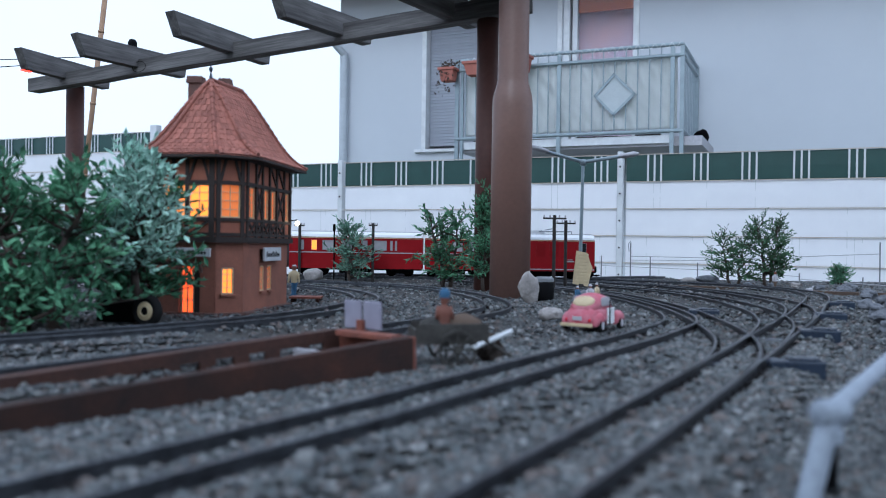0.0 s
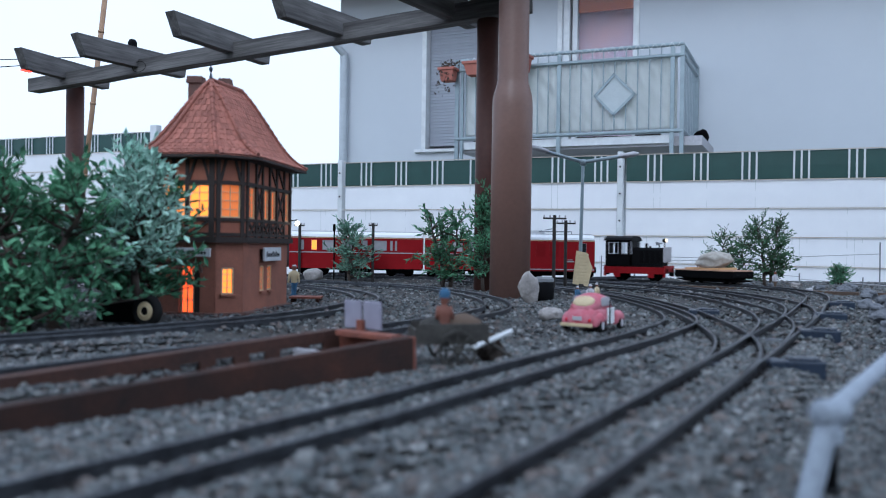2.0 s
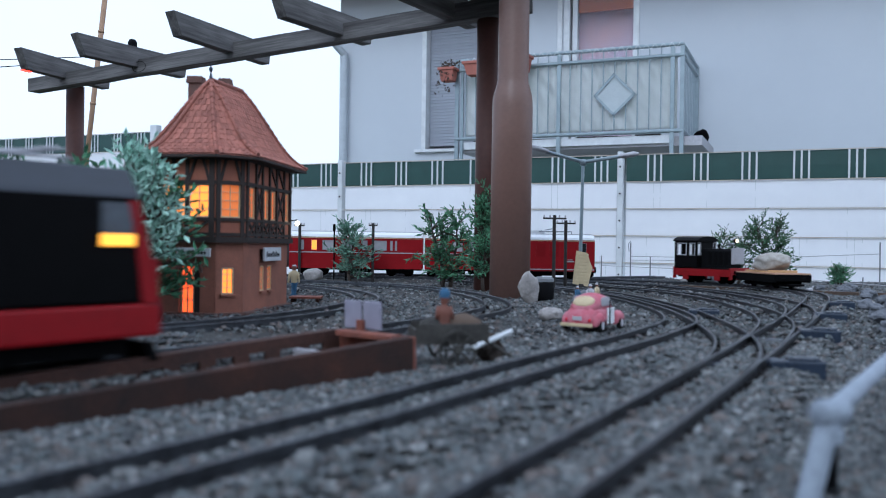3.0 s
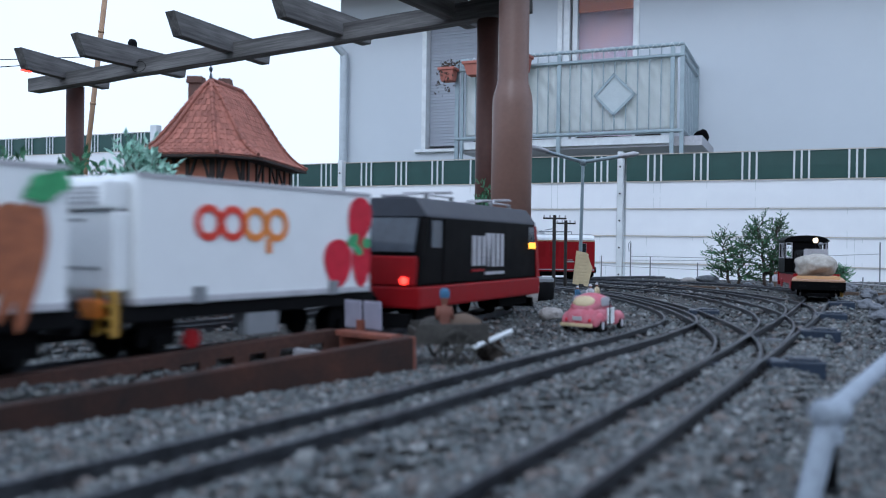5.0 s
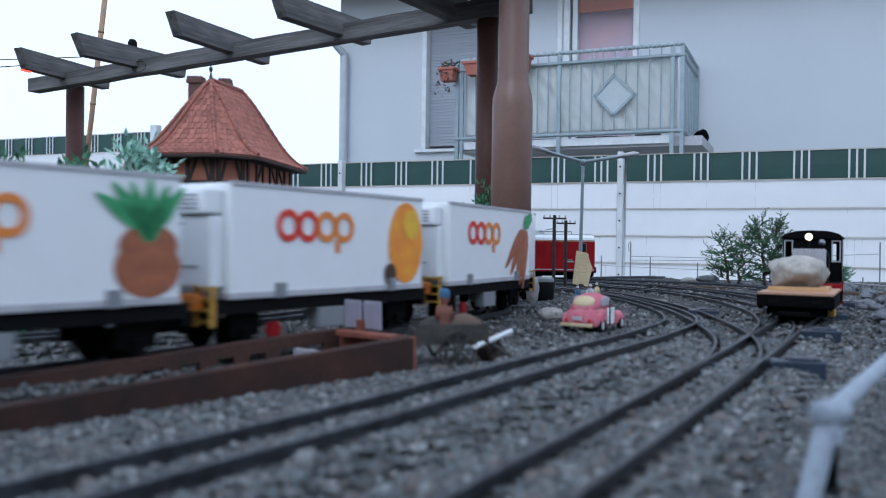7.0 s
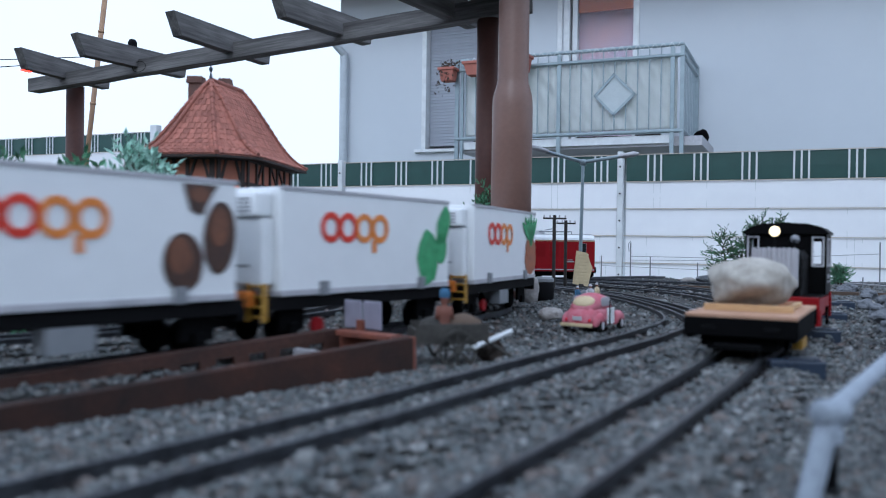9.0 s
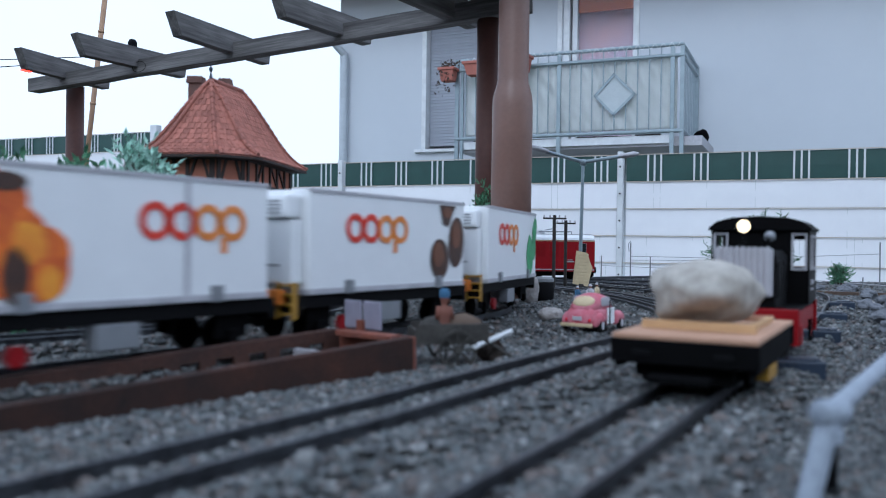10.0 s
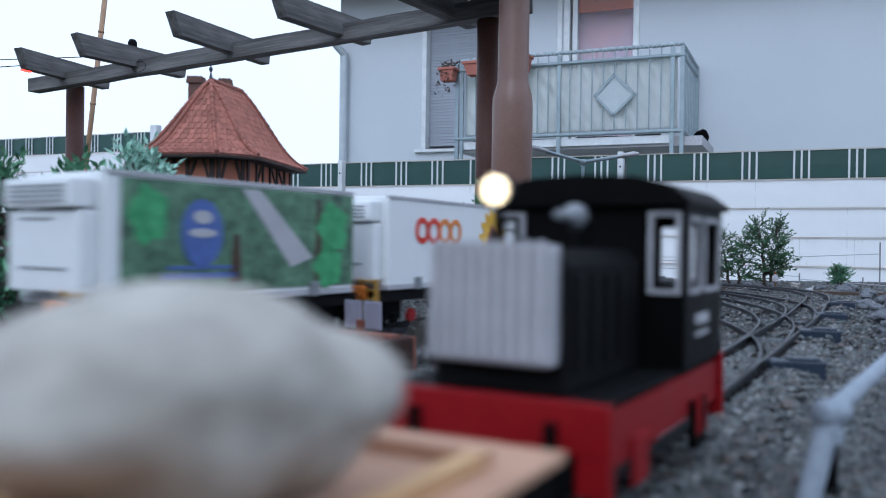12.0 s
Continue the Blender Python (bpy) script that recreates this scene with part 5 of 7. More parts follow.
        part("disc_ring", blob(x + 0.001, 0.106, 0.0175, 0.026, YS - 0.0006, wob=0.06, seg=40), BROWN_PRINT, car)
        part("disc_print", blob(x + 0.001, 0.105, 0.0145, 0.0215, YS - 0.0011, wob=0.06, seg=40), SEED_BROWN, car)
    elif kind == "forest":
        part("picture", B((-CL / 2 + 0.012, CL / 2 - 0.001, YS - 0.0005, YS, CZ0 + 0.006, CZ1 - 0.004)), FOREST_PRINT, car, "printed green forest scene")
        part("badge_print", blob(-0.055, 0.112, 0.022, 0.030, YS - 0.0011), BLUE_PRINT, car, "blue and white badge shape")
        prints("badge_band", LIGHT_GREY, car, "", blob(-0.055, 0.112, 0.015, 0.004, YS - 0.0017), blob(-0.055, 0.126, 0.010, 0.006, YS - 0.0017))
        part("road_print", prism([(-0.010, CZ1 - 0.006), (0.012, CZ1 - 0.006), (0.082, CZ0 + 0.036), (0.052, CZ0 + 0.026)], YS - 0.0005, YS - 0.0010, to=side), LIGHT_GREY, car)
        part("text_bar", B((-0.095, -0.015, YS - 0.0011, YS - 0.0005, 0.072, 0.077), (-0.09, -0.02, YS - 0.0011, YS - 0.0005, 0.080, 0.083)), BLUE_PRINT, car)
        prints("trunk_print", SEED_BROWN, car, "", prism([(-0.024, CZ0 + 0.014), (-0.010, CZ0 + 0.014), (-0.013, 0.112), (-0.019, 0.112)], YS - 0.0005, YS - 0.0011, to=side), prism([(0.086, CZ0 + 0.012), (0.094, CZ0 + 0.012), (0.092, CZ1 - 0.01), (0.088, CZ1 - 0.01)], YS - 0.0005, YS - 0.0011, to=side))
        prints("leaf_print", GREEN, car, "", blob(0.112, 0.120, 0.022, 0.026, YS - 0.0006, wob=0.12), blob(0.106, 0.080, 0.020, 0.022, YS - 0.0006, wob=0.12), blob(-0.108, 0.126, 0.018, 0.024, YS - 0.0006, wob=0.12))


def container_wagon(kind):
    names = {"strawberry": "red strawberries", "carrot": "a bunch of carrots", "orange": "an orange", "pineapple": "a pineapple", "salad": "green vegetables", "fig": "brown kiwis", "marigold": "orange flowers", "sunflower": "a sunflower", "forest": "a green forest"}
    w = thing("container_wagon", "white container wagon printed with " + names[kind], "freight wagon", group="freight train wagons")
    body = part("container", B((-CL / 2, CL / 2, -CW / 2, CW / 2, CZ0, CZ1), bevel=0.0015), WHITE, w, "white refrigerated container")
    part("roof_rail", B((-CL / 2, CL / 2, -CW / 2 - 0.001, -CW / 2 + 0.004, CZ1 - 0.003, CZ1 + 0.0012), (-CL / 2, CL / 2, CW / 2 - 0.004, CW / 2 + 0.001, CZ1 - 0.003, CZ1 + 0.0012), bevel=0.0005), LIGHT_GREY, body)
    part("base_rail", B((-CL / 2, CL / 2, -CW / 2 - 0.001, CW / 2 + 0.001, CZ0 - 0.003, CZ0 + 0.003), bevel=0.0005), LIGHT_GREY, body)
    cool = part("cooling_unit", merge(B((-CL / 2 - 0.016, -CL / 2 - 0.0005, -0.046, 0.046, 0.062, 0.128), bevel=0.002), B((-CL / 2 - 0.022, -CL / 2 - 0.0005, -0.044, 0.044, 0.130, 0.154), bevel=0.003)), WHITE, w, "white cooling unit on the end wall")
    part("grille", B(*[(-CL / 2 - 0.0228, -CL / 2 - 0.022, -0.036, 0.036, 0.134 + 0.004 * k, 0.136 + 0.004 * k) for k in range(4)]), MID_GREY, cool)
    for y0, z in ((-0.030, 0.080), (-0.012, 0.120)):
        part("lock_bar", B((-CL / 2 - 0.0168, -CL / 2 - 0.016, y0, 0.030, z, z + 0.002)), MID_GREY, cool)
    for x in (-0.085, 0.085):
        part("latch", B((x - 0.006, x + 0.006, YS - 0.003, YS, CZ0 - 0.004, CZ0 + 0.011), bevel=0.0006), MID_GREY, body)
    if kind != "forest":
        lx = 0.062 if kind == "marigold" else -0.035
        for k, mat in enumerate((MARK_RED, MARK_RED, MARK_ORANGE, MARK_ORANGE)):
            part("ring_mark", ring(lx + (k - 1.5) * 0.0268, 0.1215, 0.0166, 0.0070, YS), mat, body)
        part("ring_tail", B((lx + 0.0275, lx + 0.034, YS - 0.0006, YS, 0.094, 0.108)), MARK_ORANGE, body)
    picture(kind, body)
    part("underframe", prism([(-0.050, 0.037), (-0.044, 0.037), (-0.044, 0.042), (0.044, 0.042), (0.044, 0.037), (0.050, 0.037), (0.050, 0.050), (-0.050, 0.050)], -0.152, 0.152, to=across), DARK_GREY, w)
    for x in (-0.155, 0.155):
        part("end_beam", B((x - 0.003, x + 0.003, -0.05, 0.05, 0.030, 0.050), bevel=0.0006), DARK_GREY, w)
    part("brake_tank", lathe([(0.004, -0.02), (0.010, -0.018), (0.010, 0.018), (0.004, 0.02)], 14, "X"), MID_GREY, w, smooth=True, m=pose(0.0, -0.034, 0.031))
    part("tool_box", B((-0.028, 0.012, -0.052, -0.038, 0.016, 0.0368), bevel=0.001), MID_GREY, w)
    for x in (-0.115, 0.115):
        for s in (-1, 1):
            part("axle_guard", B((x - 0.018, x + 0.018, s * 0.037, s * 0.041, 0.014, 0.0415), (x - 0.006, x + 0.006, s * 0.0385, s * 0.045, 0.010, 0.022)), BLACK_MATT, w)
        wheelset(w, x, 0.0145, BLACK_MATT)
    part("brake_wheel", lathe([(0.004, -0.002), (0.0085, -0.002), (0.0085, 0.002), (0.004, 0.002)], 16, "Y"), LOCO_RED, w, m=pose(-0.085, -0.046, 0.018))
    for y in (-0.040,):
        ladder = part("ladder_stile", B((-0.164, -0.158, y - 0.010, y - 0.0085, 0.026, 0.064)), YELLOW, w, "yellow end ladder")
        part("stile", B((-0.164, -0.158, y + 0.010, y + 0.0115, 0.026, 0.064)), YELLOW, ladder)
        for k in range(4):
            part("rung", B((-0.163, -0.159, y - 0.0085, y + 0.010, 0.030 + 0.010 * k, 0.032 + 0.010 * k)), YELLOW, ladder)
    part("brake_hose_box", B((-0.168, -0.158, -0.036, -0.014, 0.040, 0.056), bevel=0.0015), ORANGE, w, "orange end fitting")
    for x in (-0.164, 0.164):
        part("coupling", B((x - 0.010, x + 0.010, -0.006, 0.006, 0.020, 0.028), bevel=0.001), BLACK_MATT, w)
    return w


def electric_loco():
    w = thing("electric_locomotive", "black electric locomotive with a red skirt and bold pale lettering bars", "locomotive")
    hl, hw = 0.198, 0.056
    nose = [(-hl - 0.002, 0.050), (-hl + 0.006, 0.088), (-hl + 0.018, 0.131), (hl - 0.018, 0.131), (hl - 0.006, 0.088), (hl + 0.002, 0.050)]
    part("body", prism(nose, -hw, hw, bevel=0.003, to=side), BLACK, w, "black body")
    part("skirt", B((-hl - 0.003, hl + 0.003, -hw - 0.001, hw + 0.001, 0.024, 0.0498), bevel=0.003), LOCO_RED, w, "bright red skirt")
    part("roof", prism([(-0.0565, 0.1295), (-0.0545, 0.1335), (-0.040, 0.1525), (0.040, 0.1525), (0.0545, 0.1335), (0.0565, 0.1295)], -hl + 0.016, hl - 0.016, bevel=0.0012, to=across), ROOF_GREY, w, "slate grey sloping roof")
    part("roof_walk", B((-hl + 0.04, hl - 0.04, -0.014, 0.014, 0.1526, 0.1556), bevel=0.0008), ROOF_GREY, w)
    for s in (-1, 1):
        m = pose(0, 0, 0, 0, 0, 0 if s > 0 else 180)
        part("windscreen", prism([(hl - 0.0055, 0.0885), (hl - 0.0165, 0.127), (hl - 0.0135, 0.1285), (hl - 0.0020, 0.0890)], -0.046, 0.046, to=side), SCREEN_GLASS, w, "sloping windscreen", m=m)
        part("front_panel", B((hl - 0.003, hl + 0.0040, -0.052, 0.052, 0.050, 0.084), bevel=0.002), LOCO_RED, w, "red cab front", m=m)
        part("corner_stripe", prism([(hl - 0.014, 0.050), (hl + 0.001, 0.050), (hl - 0.008, 0.090), (hl - 0.0175, 0.128), (hl - 0.027, 0.128), (hl - 0.019, 0.090)], -hw - 0.0014, -hw + 0.002, to=side), LOCO_RED, w, m=m)
        for y in (-0.038, 0.038):
            part("headlamp", lathe([(0.0045, 0), (0.0045, 0.003), (0.002, 0.004)], 14, "X"), TAIL_RED if s < 0 else AMBER_LAMP, w, "glowing red tail lamp" if s < 0 else "amber lamp", m=m @ pose(hl + 0.003, y, 0.056))
        part("buffer", merge(lathe([(0.004, 0), (0.004, 0.008), (0.010, 0.009), (0.010, 0.012)], 16, "X")), BLACK_MATT, w, m=m @ pose(hl + 0.003, 0, 0.030))
        part("plough", prism([(hl + 0.001, 0.003), (hl + 0.010, 0.003), (hl + 0.004, 0.018), (hl - 0.004, 0.018)], -0.045, 0.045, to=side), BLACK_MATT, w, m=m)
    for s in (-1, 1):
        for x in (-hl + 0.040, hl - 0.036):
            part("cab_window", B((x - 0.013, x + 0.013, s * hw - 0.0012, s * hw + 0.0012, 0.094, 0.126), bevel=0.0004), SCREEN_GLASS, w)
        part("door", B((-hl + 0.060, -hl + 0.078, s * hw - 0.001, s * hw + 0.001, 0.052, 0.129)), BLACK, w)
    part("cab_lamp", B((hl - 0.050, hl - 0.022, -hw - 0.0026, -hw - 0.0012, 0.0935, 0.1025), bevel=0.0005), AMBER_LAMP, w, "lit amber display strip")
    for k in range(7):
        x0 = -0.056 + k * 0.0158
        lean = 0.004 if k == 3 else 0.0
        part("letter_bar", prism([(x0 + lean, 0.071 if k < 3 else 0.069), (x0 + 0.0105 - lean, 0.071 if k < 3 else 0.069), (x0 + 0.0105 + lean, 0.110 if k < 3 else 0.114), (x0 - lean, 0.110 if k < 3 else 0.114)], -hw - 0.0016, -hw - 0.0002, to=side), LIGHT_GREY, w)
    part("slogan_bar", B((-0.014, 0.052, -hw - 0.0016, -hw - 0.0002, 0.0585, 0.0625)), LIGHT_GREY, w)
    part("accent_bar", B((-0.058, -0.018, -hw - 0.0016, -hw - 0.0002, 0.0635, 0.0665)), LOCO_RED, w)
    for x in (-0.10, 0.10):
        pan = part("pantograph", rods(((x - 0.04, -0.03, 0.158), (x + 0.04, -0.03, 0.158)), ((x - 0.04, 0.03, 0.158), (x + 0.04, 0.03, 0.158)), ((x - 0.03, -0.03, 0.158), (x + 0.03, -0.008, 0.164)), ((x - 0.03, 0.03, 0.158), (x + 0.03, 0.008, 0.164)), ((x + 0.03, -0.035, 0.164), (x + 0.03, 0.035, 0.164)), ((x + 0.025, -0.035, 0.165), (x + 0.025, 0.035, 0.165)), r=0.0013, seg=6), LIGHT_GREY, w, "folded pale pantograph")
        for dx in (-0.035, 0.035):
            for y in (-0.03, 0.03):
                part("insulator", lathe([(0.003, 0.150), (0.003, 0.159)], 8), MID_GREY, pan, m=pose(x + dx, y, 0))
    for x in (-0.125, 0.125):
        part("bogie", merge(B((x - 0.055, x + 0.055, -0.043, -0.037, 0.010, 0.022), (x - 0.055, x + 0.055, 0.037, 0.043, 0.010, 0.022))), BLACK_MATT, w)
        for dx in (-0.035, 0.035):
            wheelset(w, x + dx, 0.017, BLACK_MATT)
    return w


def shrunk(w, k, tall=None):
    """Brings a vehicle to its true size over the same rails."""
    for c in w.children:
        wheel = c.name.startswith("wheel")
        c.matrix_basis = Matrix.Diagonal((k, 1 if wheel else k, k if wheel else tall or k, 1)) @ c.matrix_basis
    return w


loco = shrunk(electric_loco(), 1.0, 1.0)
FREIGHT_CARS = [shrunk(container_wagon(k), 1.0, 0.935) for k in ("strawberry", "carrot", "orange", "pineapple", "salad", "fig", "marigold", "sunflower", "forest")]


def diesel():
    """The little shunter; its hood points to -x, towards the flat wagon."""
    w = thing("diesel_locomotive", "small black diesel shunter with a red frame and lit headlamp", "locomotive")
    x0, x1 = -0.100, 0.100
    part("frame", merge(B((x0 + 0.004, x1 - 0.004, -0.050, -0.044, 0.022, 0.0435), (x0 + 0.004, x1 - 0.004, 0.044, 0.050, 0.022, 0.0435)), B((x0 + 0.004, x1 - 0.004, -0.044, 0.044, 0.036, 0.0435))), LOCO_RED, w, "red side frames")
    for x, s in ((x0, 1), (x1, -1)):
        beam = part("buffer_beam", merge(B((x, x + s * 0.005, -0.053, 0.053, 0.028, 0.048), bevel=0.001), B((x, x + s * 0.005, -0.053, -0.040, 0.013, 0.028), (x, x + s * 0.005, 0.040, 0.053, 0.013, 0.028))), LOCO_RED, w, "red buffer beam")
        part("coupling", B((x - s * 0.014, x, -0.006, 0.006, 0.016, 0.028), bevel=0.001), BLACK_MATT, beam)
        for y in (-0.03, 0.03):
            part("hook", B((x - s * 0.003, x, y - 0.0025, y + 0.0025, 0.030, 0.040), bevel=0.0008), BLACK_MATT, beam)
    part("running_plate", B((x0 + 0.005, x1 - 0.005, -0.049, 0.049, 0.044, 0.047), bevel=0.0006), DARK_GREY, w)
    hood_out = [(-0.030, 0.0475), (-0.030, 0.0990), (-0.025, 0.1055), (0.025, 0.1055), (0.030, 0.0990), (0.030, 0.0475)]
    hood = part("hood", prism(hood_out, x0 + 0.014, 0.0138, bevel=0.0012, to=across), DARK_GREY, w, "dark grey engine hood")
    for y in (-0.0305, 0.0305):
        for k in range(4):
            part("vent_rib", B((x0 + 0.022 + k * 0.018, x0 + 0.034 + k * 0.018, y - 0.0008, y + 0.0008, 0.056, 0.095), bevel=0.0004), BLACK, hood)
    rad = part("radiator", B((x0 + 0.004, x0 + 0.0138, -0.0275, 0.0275, 0.0590, 0.1070), bevel=0.002), LIGHT_GREY, w, "pale grey ribbed radiator")
    for k in range(9):
        y = -0.0232 + 0.0058 * k
        part("rib", B((x0 + 0.0018, x0 + 0.0042, y - 0.0018, y + 0.0018, 0.0610, 0.1085), bevel=0.0006), LIGHT_GREY, rad)
    part("filler_cap", lathe([(0.0045, 0), (0.0045, 0.003), (0.002, 0.005)], 12), BLACK, hood, m=pose(-0.04, 0.012, 0.1055))
    part("exhaust", lathe([(0.004, 0), (0.004, 0.010), (0.005, 0.011), (0.005, 0.014)], 12), BLACK_MATT, hood, m=pose(-0.020, -0.012, 0.1055))
    part("horn", lathe([(0.002, -0.010), (0.003, 0.0), (0.006, 0.010)], 12, "X"), MID_GREY, hood, smooth=True, m=pose(-0.060, -0.019, 0.1195))
    thing_cab(w)
    lamp = part("headlamp", lathe([(0.003, 0.010), (0.006, 0.007), (0.007, 0.0), (0.007, -0.002)], 20, "X"), BLACK, w, smooth=True, m=pose(-0.086, 0.001, 0.1290))
    part("lens", lathe([(0.0063, -0.0025), (0.005, -0.0042), (0.002, -0.005)], 20, "X"), LAMP_WHITE, lamp, "bright warm white lens", smooth=True)
    part("lamp_stalk", rods(((-0.083, 0.001, 0.105), (-0.083, 0.001, 0.1235)), r=0.0016, seg=8), BLACK, w)
    part("horn_stalk", rods(((-0.060, -0.019, 0.105), (-0.060, -0.019, 0.117)), r=0.0016, seg=8), BLACK, w)
    for x in (-0.055, 0.055):
        for s in (-1, 1):
            part("axle_box", B((x - 0.010, x + 0.010, s * 0.0502, s * 0.0520, 0.010, 0.030), bevel=0.0006), LOCO_RED, w)
        wheelset(w, x, 0.0165, BLACK_MATT)
    part("step", B((0.03, 0.055, -0.054, -0.05, 0.006, 0.010), (0.03, 0.033, -0.053, -0.05, 0.010, 0.03), (0.052, 0.055, -0.053, -0.05, 0.010, 0.03)), BLACK_MATT, w)
    return w


def thing_cab(w):
    cx0, cx1, cw = 0.014, 0.0955, 0.0515
    for m, length, holes in ((pose(cx0, -cw, 0), cx1 - cx0, [(0.010, 0.026, 0.086, 0.120), (0.040, 0.070, 0.086, 0.120)]),
                             (pose(cx1, cw, 0, 0, 0, 180), cx1 - cx0, [(0.0115, 0.0415, 0.086, 0.120), (0.0555, 0.0715, 0.086, 0.120)]),
                             (pose(cx0, cw, 0, 0, 0, -90), 2 * cw, [(0.0045, 0.0160, 0.086, 0.122), (0.0870, 0.0985, 0.086, 0.122)]),
                             (pose(cx1, -cw, 0, 0, 0, 90), 2 * cw, [(0.012, 0.034, 0.086, 0.118), (0.069, 0.091, 0.086, 0.118)])):
        part("cab_wall", walls_with_holes(0, length, 0.0472, 0.1275, holes, 0, 0.002), BLACK, w, "black cab wall", m=m)
        for a, b, c, d in holes:
            f = 0.0022
            fr = [(a - f, a, -0.001, 0.001, c - f, d + f), (b, b + f, -0.001, 0.001, c - f, d + f), (a, b, -0.001, 0.001, c - f, c), (a, b, -0.001, 0.001, d, d + f)]
            part("window_frame", B(*fr), LIGHT_GREY, w, "pale window surround", m=m)
    roof = prism([(-0.0545, 0.1270), (-0.0540, 0.1300), (-0.045, 0.1370), (-0.028, 0.1415), (0.0, 0.1428), (0.028, 0.1415), (0.045, 0.1370), (0.0540, 0.1300), (0.0545, 0.1270)], cx0 - 0.006, cx1 + 0.005, bevel=0.0008, to=across)
    part("cab_roof", roof, BLACK, w, "curved black cab roof")
    part("control_desk", B((0.018, 0.034, -0.03, 0.03, 0.0472, 0.080)), BLACK_MATT, w)
    part("plate", B((0.036, 0.062, -cw - 0.001, -cw, 0.062, 0.064), (0.036, 0.062, -cw - 0.001, -cw, 0.068, 0.073)), LIGHT_GREY, w, "small pale lettering bars")


NARROW = 0.92
shunter = shrunk(diesel(), NARROW)


def flat_wagon():
    w = thing("flat_wagon", "black flat wagon with a bare plywood deck", "freight wagon")
    part("chassis", merge(B((-0.100, 0.100, -0.052, -0.046, 0.016, 0.0375), (-0.100, 0.100, 0.046, 0.052, 0.016, 0.0375), (-0.100, 0.100, -0.046, 0.046, 0.030, 0.0375), bevel=0.0008)), BLACK_MATT, w, "black side frames")
    for s in (-1, 1):
        part("end_beam", B((s * 0.100 - 0.003, s * 0.100 + 0.003, -0.054, 0.054, 0.0195, 0.0375), bevel=0.0015), BLACK_MATT, w)
        part("coupling", B((s * 0.110 - 0.009, s * 0.110 + 0.009, -0.022, 0.022, 0.008, 0.013), bevel=0.001), BLACK_MATT, w)
        for y in (-0.03, 0.03):
            part("hook", B((s * 0.1035 - 0.001, s * 0.1035 + 0.001, y - 0.007, y + 0.007, 0.026, 0.030)), DARK_GREY, w)
    part("deck", B((-0.102, 0.102, -0.053, 0.053, 0.0378, 0.0415), bevel=0.0006), WOOD_PALE, w, "bare plywood deck board")
    for y0, y1, xa, xb in ((-0.040, -0.034, -0.046, 0.070), (0.034, 0.040, -0.046, 0.070)):
        part("batten", B((xa, xb, y0, y1, 0.0416, 0.0465), bevel=0.0005), WOOD_BATTEN, w)
    part("cross_batten", B((-0.0525, -0.0461, -0.044, 0.044, 0.0416, 0.0485), bevel=0.0005), WOOD_BATTEN, w)
    part("cross_batten", B((0.0701, 0.076, -0.040, 0.040, 0.0416, 0.0465), bevel=0.0005), WOOD_PALE, w)
    # added black box standing in for the deep shade under the wagon
    part("underframe_shade_box", B((-0.088, 0.088, -0.034, 0.034, 0.005, 0.0298), bevel=0.001), BLACK_MATT, w)
    part("tool_box", B((-0.03, 0.015, -0.051, -0.04, 0.003, 0.0138), bevel=0.001), YELLOW, w, "yellow box under the frame")
    for x in (-0.058, 0.058):
        for s in (-1, 1):
            part("axle_guard", B((x - 0.014, x + 0.014, s * 0.038, s * 0.043, 0.006, 0.030), bevel=0.0008), BLACK_MATT, w)
        wheelset(w, x, 0.0125, BLACK_MATT)
    return w


flat = shrunk(flat_wagon(), NARROW)
load = part("stone_load", boulder((0.098, 0.082, 0.049), 4, 0.30, 4), LOAD_STONE, smooth=True)
tagged(load, "large pale rounded stone lying on the flat wagon", "stone")


